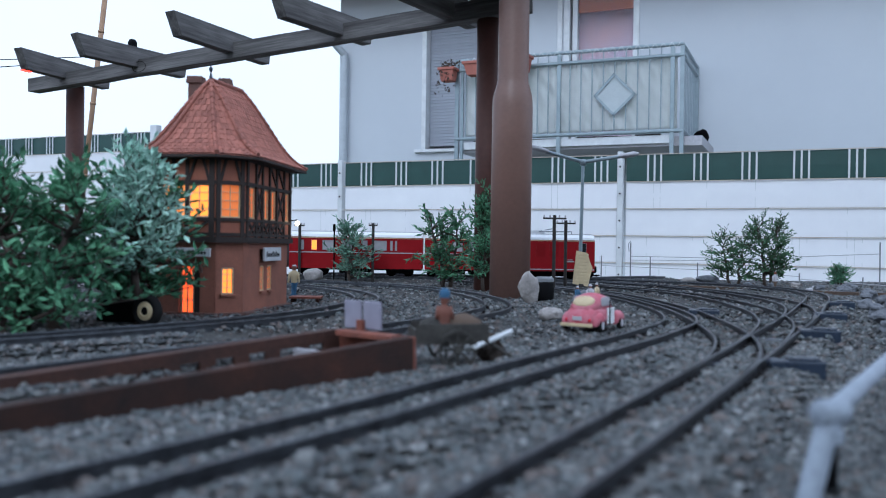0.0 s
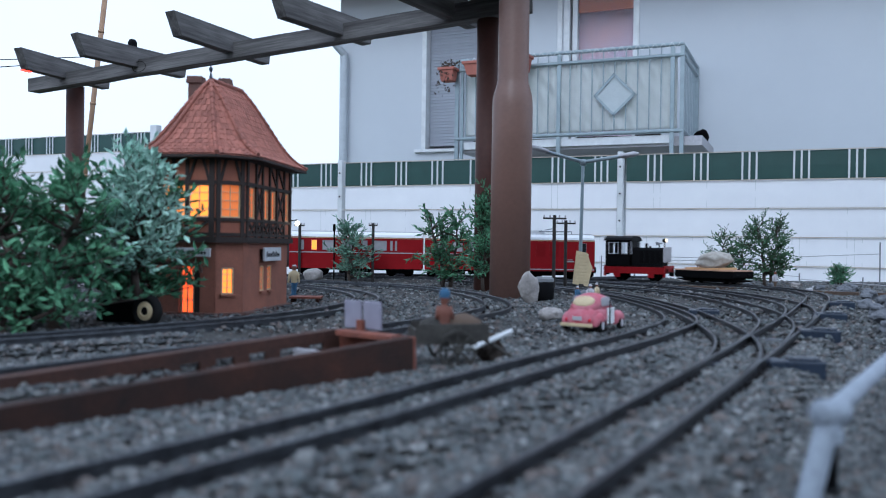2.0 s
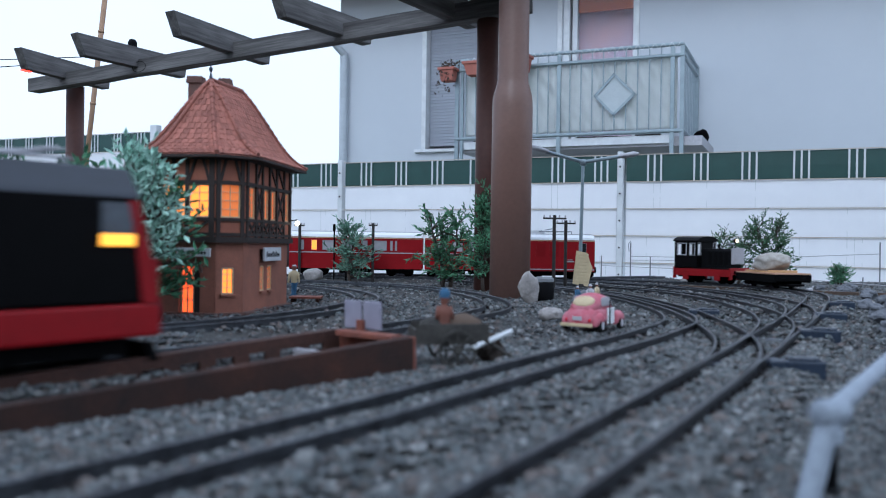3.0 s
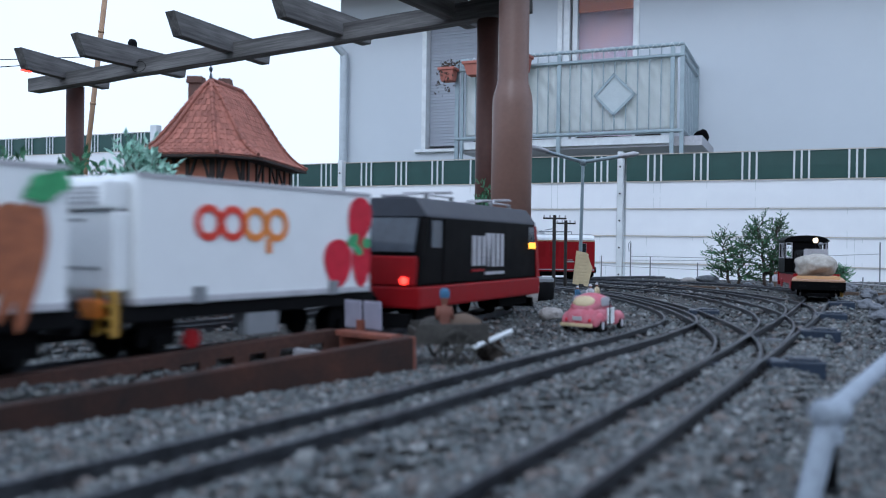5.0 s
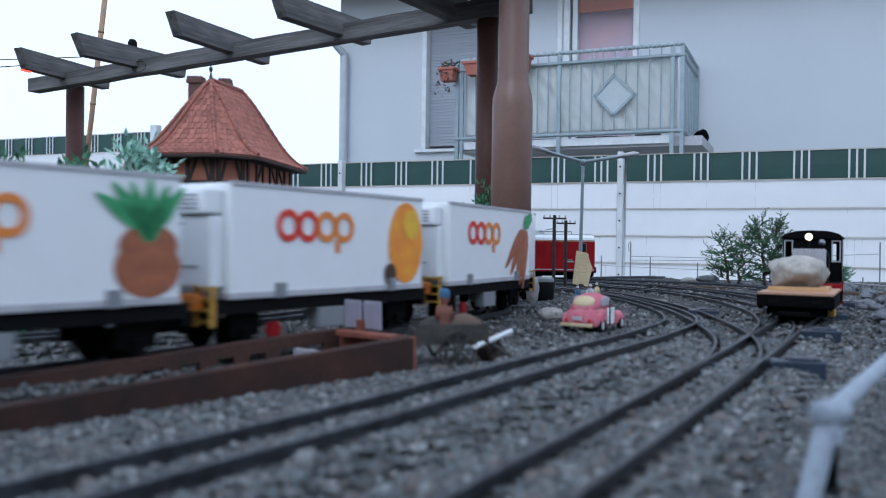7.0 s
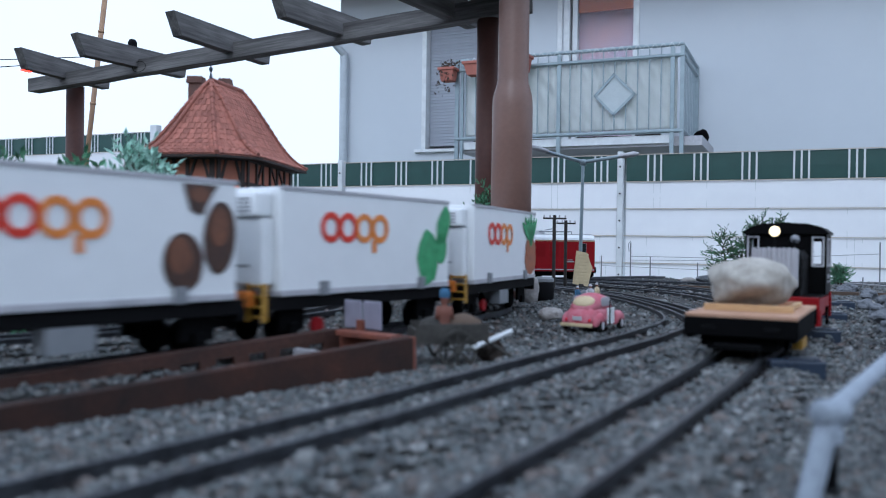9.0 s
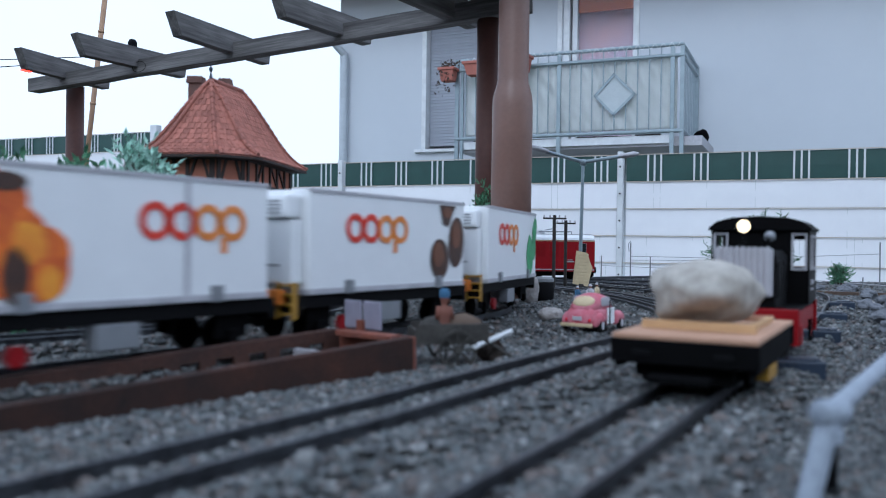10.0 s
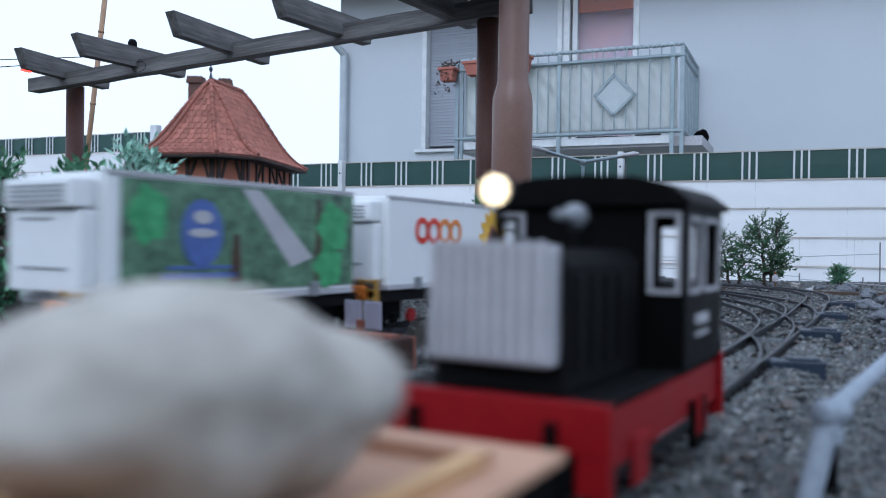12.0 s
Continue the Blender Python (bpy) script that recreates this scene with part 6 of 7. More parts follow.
# ---- the red passenger train, standing on the far track ----
def red_coach(length, name, label, windows, is_loco=False, lit=-1):
    w = thing(name, label, "railway coach" if not is_loco else "locomotive")
    hl, hw = length / 2, 0.052
    holes = [(x0 + hl, x1 + hl, 0.078, 0.106) for x0, x1 in windows]
    bm = bmesh.new()
    for m in (pose(-hl, -hw, 0), pose(hl, hw, 0, 0, 0, 180)):
        wall = walls_with_holes(0, length, 0.022, 0.116, holes, 0, 0.002)
        wall.transform(m)
        me = bpy.data.meshes.new("tmp")
        wall.to_mesh(me)
        wall.free()
        bm.from_mesh(me)
        bpy.data.meshes.remove(me)
    part("side_wall", bm, TRAIN_RED, w, "glossy red side walls")
    for s in (-1, 1):
        part("end_wall", B((s * hl - 0.002, s * hl + 0.002, -hw + 0.002, hw - 0.002, 0.022, 0.116), bevel=0.0006), TRAIN_RED, w)
    part("floor", B((-hl + 0.003, hl - 0.003, -hw + 0.003, hw - 0.003, 0.024, 0.03)), BLACK_MATT, w)
    part("roof", prism([(-0.053, 0.1162), (-0.050, 0.124), (-0.034, 0.132), (0.034, 0.132), (0.050, 0.124), (0.053, 0.1162)], -hl, hl, bevel=0.0008, to=across), WHITE, w, "pale ribbed roof")
    part("roof_rib", B(*[(-hl + 0.004, hl - 0.004, y - 0.001, y + 0.001, 0.1315, 0.1345) for y in (-0.03, -0.01, 0.01, 0.03)]), LIGHT_GREY, w)
    part("gold_line", B((-hl, hl, -hw - 0.0012, -hw - 0.0002, 0.1125, 0.1145)), CREAM, w)
    part("white_line", B((-hl, hl, -hw - 0.0012, -hw - 0.0002, 0.0685 if not is_loco else 0.026, 0.0715 if not is_loco else 0.029)), LIGHT_GREY, w)
    part("sill_shade", B((-hl, hl, -hw - 0.0008, -hw + 0.001, 0.018, 0.022)), BLACK_MATT, w)
    for k, (x0, x1) in enumerate(windows):
        p = part("window", B((x0, x1, -hw + 0.0005, -hw + 0.0012, 0.078, 0.106)), AMBER if k == lit else (PANE if is_loco else LIGHT_GREY), w)
        part("window_frame", B((x0 - 0.001, x0, -hw - 0.001, -hw, 0.077, 0.107), (x1, x1 + 0.001, -hw - 0.001, -hw, 0.077, 0.107), (x0, x1, -hw - 0.001, -hw, 0.077, 0.078), (x0, x1, -hw - 0.001, -hw, 0.106, 0.107)), MID_GREY, p)
    part("lettering_bar", B((0.03, 0.055, -hw - 0.0012, -hw - 0.0002, 0.050, 0.0535), (0.034, 0.05, -hw - 0.0012, -hw - 0.0002, 0.056, 0.058)), LIGHT_GREY, w)
    for x in (-hl * 0.66, hl * 0.66):
        part("bogie", merge(B((x - 0.04, x + 0.04, -0.042, -0.036, 0.008, 0.02), (x - 0.04, x + 0.04, 0.036, 0.042, 0.008, 0.02)), B((x - 0.01, x + 0.01, -0.03, 0.03, 0.012, 0.026))), BLACK_MATT, w)
        for dx in (-0.026, 0.026):
            wheelset(w, x + dx, 0.0135, BLACK_MATT)
    part("underfloor_gear", B((-0.05, -0.01, -0.045, 0.045, 0.008, 0.024), (0.0, 0.045, -0.042, 0.042, 0.010, 0.024)), BLACK_MATT, w)
    if is_loco:
        part("grille", B((-0.06, -0.032, -hw - 0.0014, -hw - 0.0002, 0.066, 0.104), (-0.020, 0.008, -hw - 0.0014, -hw - 0.0002, 0.066, 0.104)), LOCO_RED, w, "darker red grille panels")
        part("badge", blob(-0.100, 0.100, 0.007, 0.008, -hw - 0.0003), LIGHT_GREY, w)
        part("pantograph", rods(((-0.05, -0.03, 0.142), (0.05, -0.03, 0.142)), ((-0.05, 0.03, 0.142), (0.05, 0.03, 0.142)), ((-0.05, -0.03, 0.142), (0.0, 0, 0.152)), ((0.0, -0.03, 0.152), (0.0, 0.03, 0.152)), ((-0.06, -0.02, 0.142), (-0.06, -0.02, 0.135)), ((0.05, -0.02, 0.142), (0.05, -0.02, 0.133)), r=0.0014, seg=6), MID_GREY, w)
        part("resistor_box", B((-0.09, -0.03, -0.025, 0.025, 0.1335, 0.146), bevel=0.001), WHITE, w)
        part("buffer", lathe([(0.006, 0), (0.006, 0.010), (0.010, 0.011), (0.010, 0.014)], 12, "X"), BLACK_MATT, w, m=pose(hl, 0, 0.026))
    return w


def far_pose(x0, x1, y, z=RAIL_TOP):
    return pose((x0 + x1) / 2, y, z)


FARY = 2.60
coach = red_coach(0.398, "passenger_coach", "red passenger coach with pale stripe, lit window and grey roof", [(-0.170, -0.157), (-0.133, -0.118), (-0.100, -0.065), (-0.040, -0.012), (0.020, 0.034), (0.055, 0.092), (0.104, 0.110), (0.118, 0.123)], lit=1)
coach.matrix_basis = pose(-0.262, FARY, RAIL_TOP)
second = red_coach(0.262, "passenger_coach", "red passenger coach partly hidden behind the posts", [(-0.10, -0.07), (-0.05, -0.02), (0.0, 0.03), (0.05, 0.08)])
second.matrix_basis = pose(0.078, FARY, RAIL_TOP)
red_loco = red_coach(0.230, "red_locomotive", "red electric locomotive with a white roof and round badge", [(0.07, 0.09)], True)
red_loco.matrix_basis = pose(0.340, FARY, RAIL_TOP)
dark = thing("baggage_car", "dark red and black baggage car behind the signal box", "railway coach", pose(-0.62, FARY, RAIL_TOP))
part("body", B((-0.14, 0.14, -0.05, 0.05, 0.022, 0.116), bevel=0.002), TIMBER, dark)
part("roof", prism([(-0.053, 0.1165), (-0.036, 0.132), (0.036, 0.132), (0.053, 0.1165)], -0.145, 0.145, to=across), BERRY_RED, dark)
for x in (-0.09, 0.09):
    part("bogie", B((x - 0.03, x + 0.03, -0.04, 0.04, 0.008, 0.0215)), BLACK_MATT, dark)
    wheelset(dark, x, 0.0135, BLACK_MATT)


# ---- things on the gravel ----
girder = thing("rusty_girder", "long rusty steel channel frame lying on the gravel", "girder")
GA, GB = Vector((-0.60, 0.0717, 0)), Vector((-0.025, 0.764, 0))
gx = (GB - GA).normalized()
girder.matrix_basis = Matrix(((-gx.x, gx.y, 0, GB.x), (-gx.y, -gx.x, 0, GB.y), (0, 0, 1, 0), (0, 0, 0, 1))) @ pose(0, 0, 0, 0, 2.2, 0)
GL = (GB - GA).length
GW = 0.100
part("front_beam", merge(B((0, GL, -0.004, 0.0, -0.004, 0.031), bevel=0.0008), B((0, GL, -0.010, -0.0038, 0.0285, 0.0312), bevel=0.0006)), RUST, girder, "dark rusty front channel")
rear = []
k = 0.020
while k < GL:
    rear.append((k, k + 0.019, 0.0132, 0.0205))
    k += 0.0345
part("rear_beam", merge(walls_with_holes(0, GL, -0.004, 0.031, rear, -GW, -GW + 0.004), B((0, GL, -GW - 0.010, -GW - 0.0002, 0.0285, 0.031), bevel=0.0006)), RUST_BROWN, girder, "slotted rusty rear channel")
part("floor_plate", B((0.016, GL, -GW + 0.0045, -GW + 0.0200, 0.0030, 0.0055), bevel=0.0006), RUST, girder, "rusty bottom flange")
part("end_plate", B((-0.004, 0.0, -GW, 0.0, 0.0, 0.031), bevel=0.0008), RUST_RED, girder, "reddish painted end plate")
part("end_cap", B((0.0004, 0.014, -GW + 0.0125, -0.0145, 0.0275, 0.0325), bevel=0.0008), RUST_RED, girder)
part("cross_strut", B((0.055, 0.060, -GW + 0.006, -0.006, 0.002, 0.020)), LIGHT_GREY, girder)
for y in (-GW + 0.008, -GW + 0.034):
    part("stop_plate", B((-0.006, -0.003, y, y + 0.022, 0.0335, 0.060), bevel=0.001), PLATE, girder, "frosted lilac stop plate")
part("stop_post", B((-0.003, 0.001, -GW + 0.028, -GW + 0.036, 0.028, 0.042)), RUST_RED, girder)

cart = thing("wooden_cart", "weathered grey wooden handcart with brown sacks", "cart", pose(0.010, 0.812, 0, 0, 0, 12) @ Matrix.Diagonal((1.2, 1.2, 1.2, 1)))
part("bed", merge(*[B((-0.030, 0.026, -0.014 + 0.0075 * k, -0.0075 + 0.0075 * k, 0.020, 0.0208), bevel=0.0004) for k in range(4)]), CART_WOOD, cart)
part("side_board", B((-0.031, 0.026, -0.0165, -0.0145, 0.018, 0.034), bevel=0.0005), CART_WOOD, cart)
part("side_board", B((-0.031, 0.026, 0.0165, 0.0185, 0.018, 0.034), bevel=0.0005), CART_WOOD, cart)
part("tail_board", B((-0.033, -0.031, -0.0165, 0.0185, 0.018, 0.030), bevel=0.0005), CART_WOOD, cart)
for y in (-0.021, 0.023):
    wheel = part("wheel", lathe([(0.0135, -0.001), (0.0155, -0.001), (0.0155, 0.001), (0.0135, 0.001)], 24, "Y", True), CART_WOOD, cart, m=pose(0.0, y, 0.0145))
    part("hub", lathe([(0.003, -0.002), (0.003, 0.002)], 10, "Y"), CART_WOOD, wheel)
    for a in range(4):
        part("spoke", B((-0.0138, 0.0138, -0.0006, 0.0006, -0.0008, 0.0008)), CART_WOOD, wheel, m=pose(0, 0, 0, 0, 45 * a, 0))
part("shaft", rods(((0.026, -0.008, 0.020), (0.048, -0.008, 0.006)), ((0.026, 0.010, 0.020), (0.048, 0.010, 0.006)), r=0.0013), CART_WOOD, cart)
part("sack", boulder((0.030, 0.024, 0.020), 7, 0.2, 2), BROWN_CLOTH, cart, "brown sack", smooth=True, m=pose(0.010, 0.0, 0.023))
part("sack", boulder((0.022, 0.020, 0.016), 9, 0.2, 2), CART_WOOD, cart, "grey bundle", smooth=True, m=pose(-0.016, 0.002, 0.023))
log = part("broken_branch", boulder((0.034, 0.018, 0.030), 15, 0.5, 3), BARK, m=pose(0.046, 0.83, 0, 0, 0, 20))
tagged(log, "dark knotted piece of wood on the gravel", "wood")
stick = part("metal_rod", rods(((0.030, 0.790, 0.0195), (0.068, 0.83, 0.0310)), r=0.0026, seg=10), POST_WHITE)
tagged(stick, "short silvery rod leaning on the cart", "rod")


def figure(at, height, turn, bands, label, seated=False):
    """A plain turned toy figure in one mesh; bands: material for each share of its height."""
    h = height
    prof = [(0.10, 0.0), (0.11, 0.03), (0.075, 0.12), (0.085, 0.30), (0.115, 0.45), (0.10, 0.55), (0.13, 0.68), (0.125, 0.78), (0.05, 0.83), (0.065, 0.86), (0.078, 0.91), (0.072, 0.96), (0.03, 1.0)]
    if seated:
        prof = [(0.16, 0.0), (0.17, 0.10), (0.12, 0.25), (0.15, 0.45), (0.15, 0.58), (0.06, 0.64), (0.08, 0.70), (0.105, 0.80), (0.11, 0.87), (0.10, 0.95), (0.04, 1.0)]
    bm = lathe([(r * h, z * h) for r, z in prof], 16)
    for v in bm.verts:
        v.co.y *= 0.68
        v.co.x += noise.noise(v.co * 70) * h * 0.03
    for s in (-1, 1):
        tube(bm, (s * 0.13 * h, 0, prof[-6][1] * h * 0.98), (s * 0.17 * h, -0.06 * h, prof[-6][1] * h * 0.58), 0.035 * h, 0.028 * h, seg=8)
    ob = part("toy_figure", bm, bands[0][1], m=pose(*at, 0, 0, turn), smooth=True)
    for _, mat in bands[1:]:
        ob.data.materials.append(mat)
    for p in ob.data.polygons:
        z = p.center.z / h
        for k, (share, _) in enumerate(bands):
            if z >= share:
                p.material_index = k
    return tagged(ob, label, "figurine")


figure((0.002, 0.806, 0.0275), 0.046, 10, [(0, BROWN_CLOTH), (0.2, SKIN_TONE), (0.78, CLOTH_BLUE)], "seated toy figure in rust-brown with a blue cap", True)
figure((-0.312, 1.78, 0), 0.068, 0, [(0, CLOTH_BLUE), (0.5, CREAM), (0.82, SKIN_TONE), (0.94, LIGHT_GREY)], "standing toy figure in blue trousers and pale shirt")
figure((0.258, 1.62, 0), 0.040, 30, [(0, DARK_GREY), (0.45, CLOTH_BLUE), (0.82, SKIN_TONE), (0.92, LIGHT_GREY)], "small toy figure in blue behind the car")
figure((0.279, 1.60, 0), 0.044, -10, [(0, DARK_GREY), (0.5, LIGHT_GREY), (0.82, SKIN_TONE), (0.92, LIGHT_GREY)], "small toy figure in white behind the car")
figure((0.297, 1.63, 0), 0.046, 50, [(0, CLOTH_BLUE), (0.5, CREAM), (0.82, SKIN_TONE), (0.92, LIGHT_GREY)], "small toy figure in a white hat")
figure((0.95, 2.42, 0.0), 0.05, 0, [(0, BROWN_CLOTH), (0.5, LIGHT_GREY), (0.85, SKIN_TONE)], "tiny pale toy figure by the trees")


def lofted(sections, seg=20, power=2.6):
    """A body through sections (x, half width, z low, z high)."""
    bm = bmesh.new()
    rings = []
    for x, hw, z0, z1 in sections:
        ring_v = []
        for i in range(seg):
            a = 2 * math.pi * i / seg
            c, s = math.cos(a), math.sin(a)
            ring_v.append(bm.verts.new((x, hw * math.copysign(abs(c) ** (2 / power), c), (z0 + z1) / 2 + (z1 - z0) / 2 * math.copysign(abs(s) ** (2 / power), s))))
        rings.append(ring_v)
    for a, b in zip(rings, rings[1:]):
        for i in range(seg):
            bm.faces.new((a[i], a[(i + 1) % seg], b[(i + 1) % seg], b[i]))
    bm.faces.new(rings[0])
    bm.faces.new(rings[-1])
    return bm


car = thing("toy_car", "faded pink rounded toy car with a white door panel", "toy car", pose(0.2085, 1.165, 0, 0, 0, 54) @ Matrix.Diagonal((0.84, 0.90, 1.08, 1)))
part("body", lofted([(-0.059, 0.012, 0.010, 0.016), (-0.056, 0.020, 0.007, 0.023), (-0.045, 0.025, 0.006, 0.031), (-0.025, 0.027, 0.006, 0.033), (0.02, 0.027, 0.006, 0.030), (0.04, 0.023, 0.007, 0.027), (0.054, 0.016, 0.009, 0.021), (0.058, 0.008, 0.011, 0.017)]), PINK, car, "chalky pink body", smooth=True)
part("cabin", lofted([(-0.048, 0.012, 0.024, 0.030), (-0.040, 0.020, 0.022, 0.038), (-0.025, 0.0228, 0.022, 0.0455), (-0.005, 0.0232, 0.022, 0.048), (0.010, 0.022, 0.022, 0.0455), (0.022, 0.0205, 0.022, 0.036), (0.028, 0.018, 0.022, 0.028)]), PINK, car, "rounded pink cabin", smooth=True)
part("rear_window", lofted([(-0.0455, 0.008, 0.0325, 0.0345), (-0.0405, 0.0165, 0.0305, 0.0398), (-0.033, 0.0172, 0.034, 0.0438), (-0.030, 0.010, 0.040, 0.0448)]), CREAM, car, "cream rear window", smooth=True)
for s in (-1, 1):
    part("side_window", lofted([(-0.024, 0.0006, 0.034, 0.042), (-0.018, 0.0008, 0.032, 0.0435), (0.0, 0.0008, 0.032, 0.044), (0.012, 0.0006, 0.032, 0.040)], 12), LIGHT_GREY, car, m=pose(0, s * 0.0226, 0))
    part("door_panel", B((-0.010, 0.016, s * 0.0262, s * 0.0274, 0.010, 0.030), bevel=0.0004), WHITE, car, "white door panel")
    part("door_stripe", B((-0.004, 0.000, s * 0.0272, s * 0.0279, 0.009, 0.040)), BLACK, car)
    for x in (-0.036, 0.036):
        part("fender", lofted([(x - 0.016, 0.003, 0.008, 0.012), (x - 0.012, 0.006, 0.008, 0.021), (x, 0.008, 0.008, 0.0255), (x + 0.012, 0.006, 0.008, 0.021), (x + 0.016, 0.003, 0.008, 0.012)], 14), PINK, car, smooth=True, m=pose(0, s * 0.0245, 0))
        wheel = part("wheel", lathe([(0.004, -0.003), (0.009, -0.003), (0.010, -0.0015), (0.010, 0.0015), (0.009, 0.003), (0.004, 0.003)], 20, "Y"), RUBBER, car, smooth=True, m=pose(x, s * 0.0285, 0.0095))
        part("hubcap", lathe([(0.005, -0.0036), (0.005, 0.0036)], 14, "Y"), LIGHT_GREY, wheel)
    part("tail_lamp", lathe([(0.0022, 0), (0.0022, 0.002), (0.001, 0.003)], 10, "X"), BERRY_RED, car, m=pose(-0.0555, s * 0.019, 0.016, 0, 180, 0))
part("bumper", B((-0.0635, -0.060, -0.026, 0.026, 0.008, 0.012), bevel=0.001), CREAM, car, "cream rear bumper")
part("bumper", B((0.058, 0.0615, -0.024, 0.024, 0.008, 0.012), bevel=0.001), CREAM, car, "cream front bumper")
part("number_plate", B((-0.0605, -0.0585, -0.0075, 0.0075, 0.0155, 0.0205), bevel=0.0003), LIGHT_GREY, car)


def rock(at, size, seed, mat, label, turn=0, rough=0.28):
    return tagged(part("rock", boulder(size, seed, rough, 3), mat, m=pose(*at, 0, 0, turn), smooth=seed % 2 == 0), label, "rock")


rock((0.168, 1.31, 0), (0.036, 0.03, 0.022), 3, ROCK, "small white quartz stone beside the car")
rock((0.172, 1.70, 0), (0.044, 0.026, 0.058), 5, ROCK, "upright pale stone slab at the post's foot", 0, 0.36)
rock((0.29, 1.70, 0), (0.05, 0.04, 0.03), 7, ROCK_GREY, "dark grey stone behind the car")
rock((-0.372, 2.44, 0), (0.058, 0.05, 0.042), 6, ROCK, "pale grey rock beside the far track")
rock((0.85, 2.72, 0.0), (0.07, 0.05, 0.028), 9, ROCK_GREY, "dark mossy stone at the layout's edge")
rock((0.79, 2.72, 0.0), (0.045, 0.04, 0.022), 10, ROCK, "pale stone at the layout's edge")
for k, (x, y, w, h, mt) in enumerate(((0.90, 2.50, 0.06, 0.03, ROCK_GREY), (0.965, 2.48, 0.05, 0.032, ROCK_GREY), (1.02, 2.45, 0.06, 0.034, ROCK), (1.07, 2.40, 0.055, 0.034, ROCK_GREY), (1.10, 2.32, 0.05, 0.032, ROCK_GREY),
                                      (1.15, 2.40, 0.08, 0.036, ROCK_GREY), (1.02, 2.15, 0.07, 0.05, ROCK_GREY), (0.98, 1.95, 0.08, 0.05, ROCK_GREY), (0.93, 1.78, 0.07, 0.045, ROCK_GREY), (1.08, 2.25, 0.08, 0.05, ROCK_GREY),
                                      (0.86, 1.62, 0.07, 0.042, ROCK_GREY), (0.80, 1.46, 0.07, 0.044, ROCK_GREY), (0.735, 1.32, 0.065, 0.04, ROCK_GREY), (0.675, 1.18, 0.06, 0.036, ROCK_GREY), (0.62, 1.06, 0.055, 0.034, ROCK_GREY),
                                      (0.87, 1.72, 0.04, 0.022, ROCK), (0.57, 0.96, 0.05, 0.03, ROCK_GREY))):
    rock((x - (0.050 if y < 1.7 else 0.0), y, 0), (w * 0.46, w * 0.42, h * 0.5), 21 + 2 * k, mt, "rough bluish-grey edging stone along the layout" if mt is ROCK_GREY else "pale edging stone along the layout", k * 37, 0.62)
for k, (x, y, w) in enumerate(((0.53, 2.42, 0.03), (0.60, 2.02, 0.025), (0.70, 2.12, 0.03), (0.62, 1.86, 0.022), (0.395, 1.11, 0.016), (0.49, 1.32, 0.012), (0.80, 2.26, 0.026), (-0.19, 0.63, 0.012), (0.42, 2.44, 0.022))):
    rock((x, y, 0), (w, w * 0.7, w * 0.3), 60 + k, ROCK, "small white stone chip on the gravel", k * 50)

barrel = thing("barrel", "dark blue-grey barrel with a pale lid", "barrel", pose(0.213, 1.78, 0))
part("drum", lathe([(0.019, 0), (0.021, 0.004), (0.0215, 0.02), (0.021, 0.036), (0.0195, 0.040)], 24), DARK_GREY, barrel, smooth=True)
part("lid", lathe([(0.021, 0.040), (0.021, 0.046), (0.015, 0.050)], 24), MID_GREY, barrel, "pale blue-grey lid")


def telegraph_pole(x, y, h, arms, label, lean=0.0):
    p = thing("telegraph_pole", label, "pole", pose(x, y, 0, 0, lean, 0), group="telegraph poles")
    part("mast", rods(((0, 0, -0.01), (0, 0, h)), r=0.0042, seg=10), WOOD_DARK, p)
    for z, w in arms:
        arm = part("cross_arm", B((-w / 2, w / 2, -0.006, -0.0035, z - 0.002, z + 0.002), bevel=0.0004), WOOD_DARK, p)
        for s in (-0.45, -0.2, 0.2, 0.45):
            part("insulator", lathe([(0.0014, 0), (0.0022, 0.003), (0.001, 0.006)], 8), LIGHT_GREY, arm, m=pose(s * w, -0.005, z + 0.002))
    return p


telegraph_pole(0.262, 2.0, 0.188, [(0.180, 0.055)], "dark wooden model telegraph pole with one cross arm")
telegraph_pole(0.318, 2.2, 0.182, [(0.174, 0.050)], "dark wooden model telegraph pole with one cross arm")
telegraph_pole(-0.004, 2.36, 0.170, [(0.163, 0.034)], "dark wooden model telegraph pole by the trees")
telegraph_pole(-0.205, 2.48, 0.175, [(0.168, 0.026)], "dark wooden model telegraph pole by the far track")
telegraph_pole(-0.43, 2.54, 0.172, [(0.166, 0.030)], "dark wooden model telegraph pole near the signal box")
sig = thing("signal_mast", "black model railway signal mast beside the far track", "signal", pose(-0.288, 2.52, 0))
part("mast", rods(((0, 0, -0.01), (0, 0, 0.17)), r=0.0025, seg=8), BLACK, sig)
part("signal_head", B((-0.005, 0.005, -0.006, 0.0, 0.150, 0.178), bevel=0.001), BLACK, sig)
part("hood", B((0.0051, 0.012, -0.005, 0.0, 0.172, 0.175)), BLACK, sig)
sig2 = thing("signal_mast", "short black model signal mast beside the far track", "signal", pose(-0.325, 2.53, 0))
part("mast", rods(((0, 0, -0.01), (0, 0, 0.15)), r=0.0022, seg=8), BLACK, sig2)
part("signal_head", B((-0.004, 0.004, -0.005, 0.0, 0.150, 0.171), bevel=0.001), BLACK, sig2)

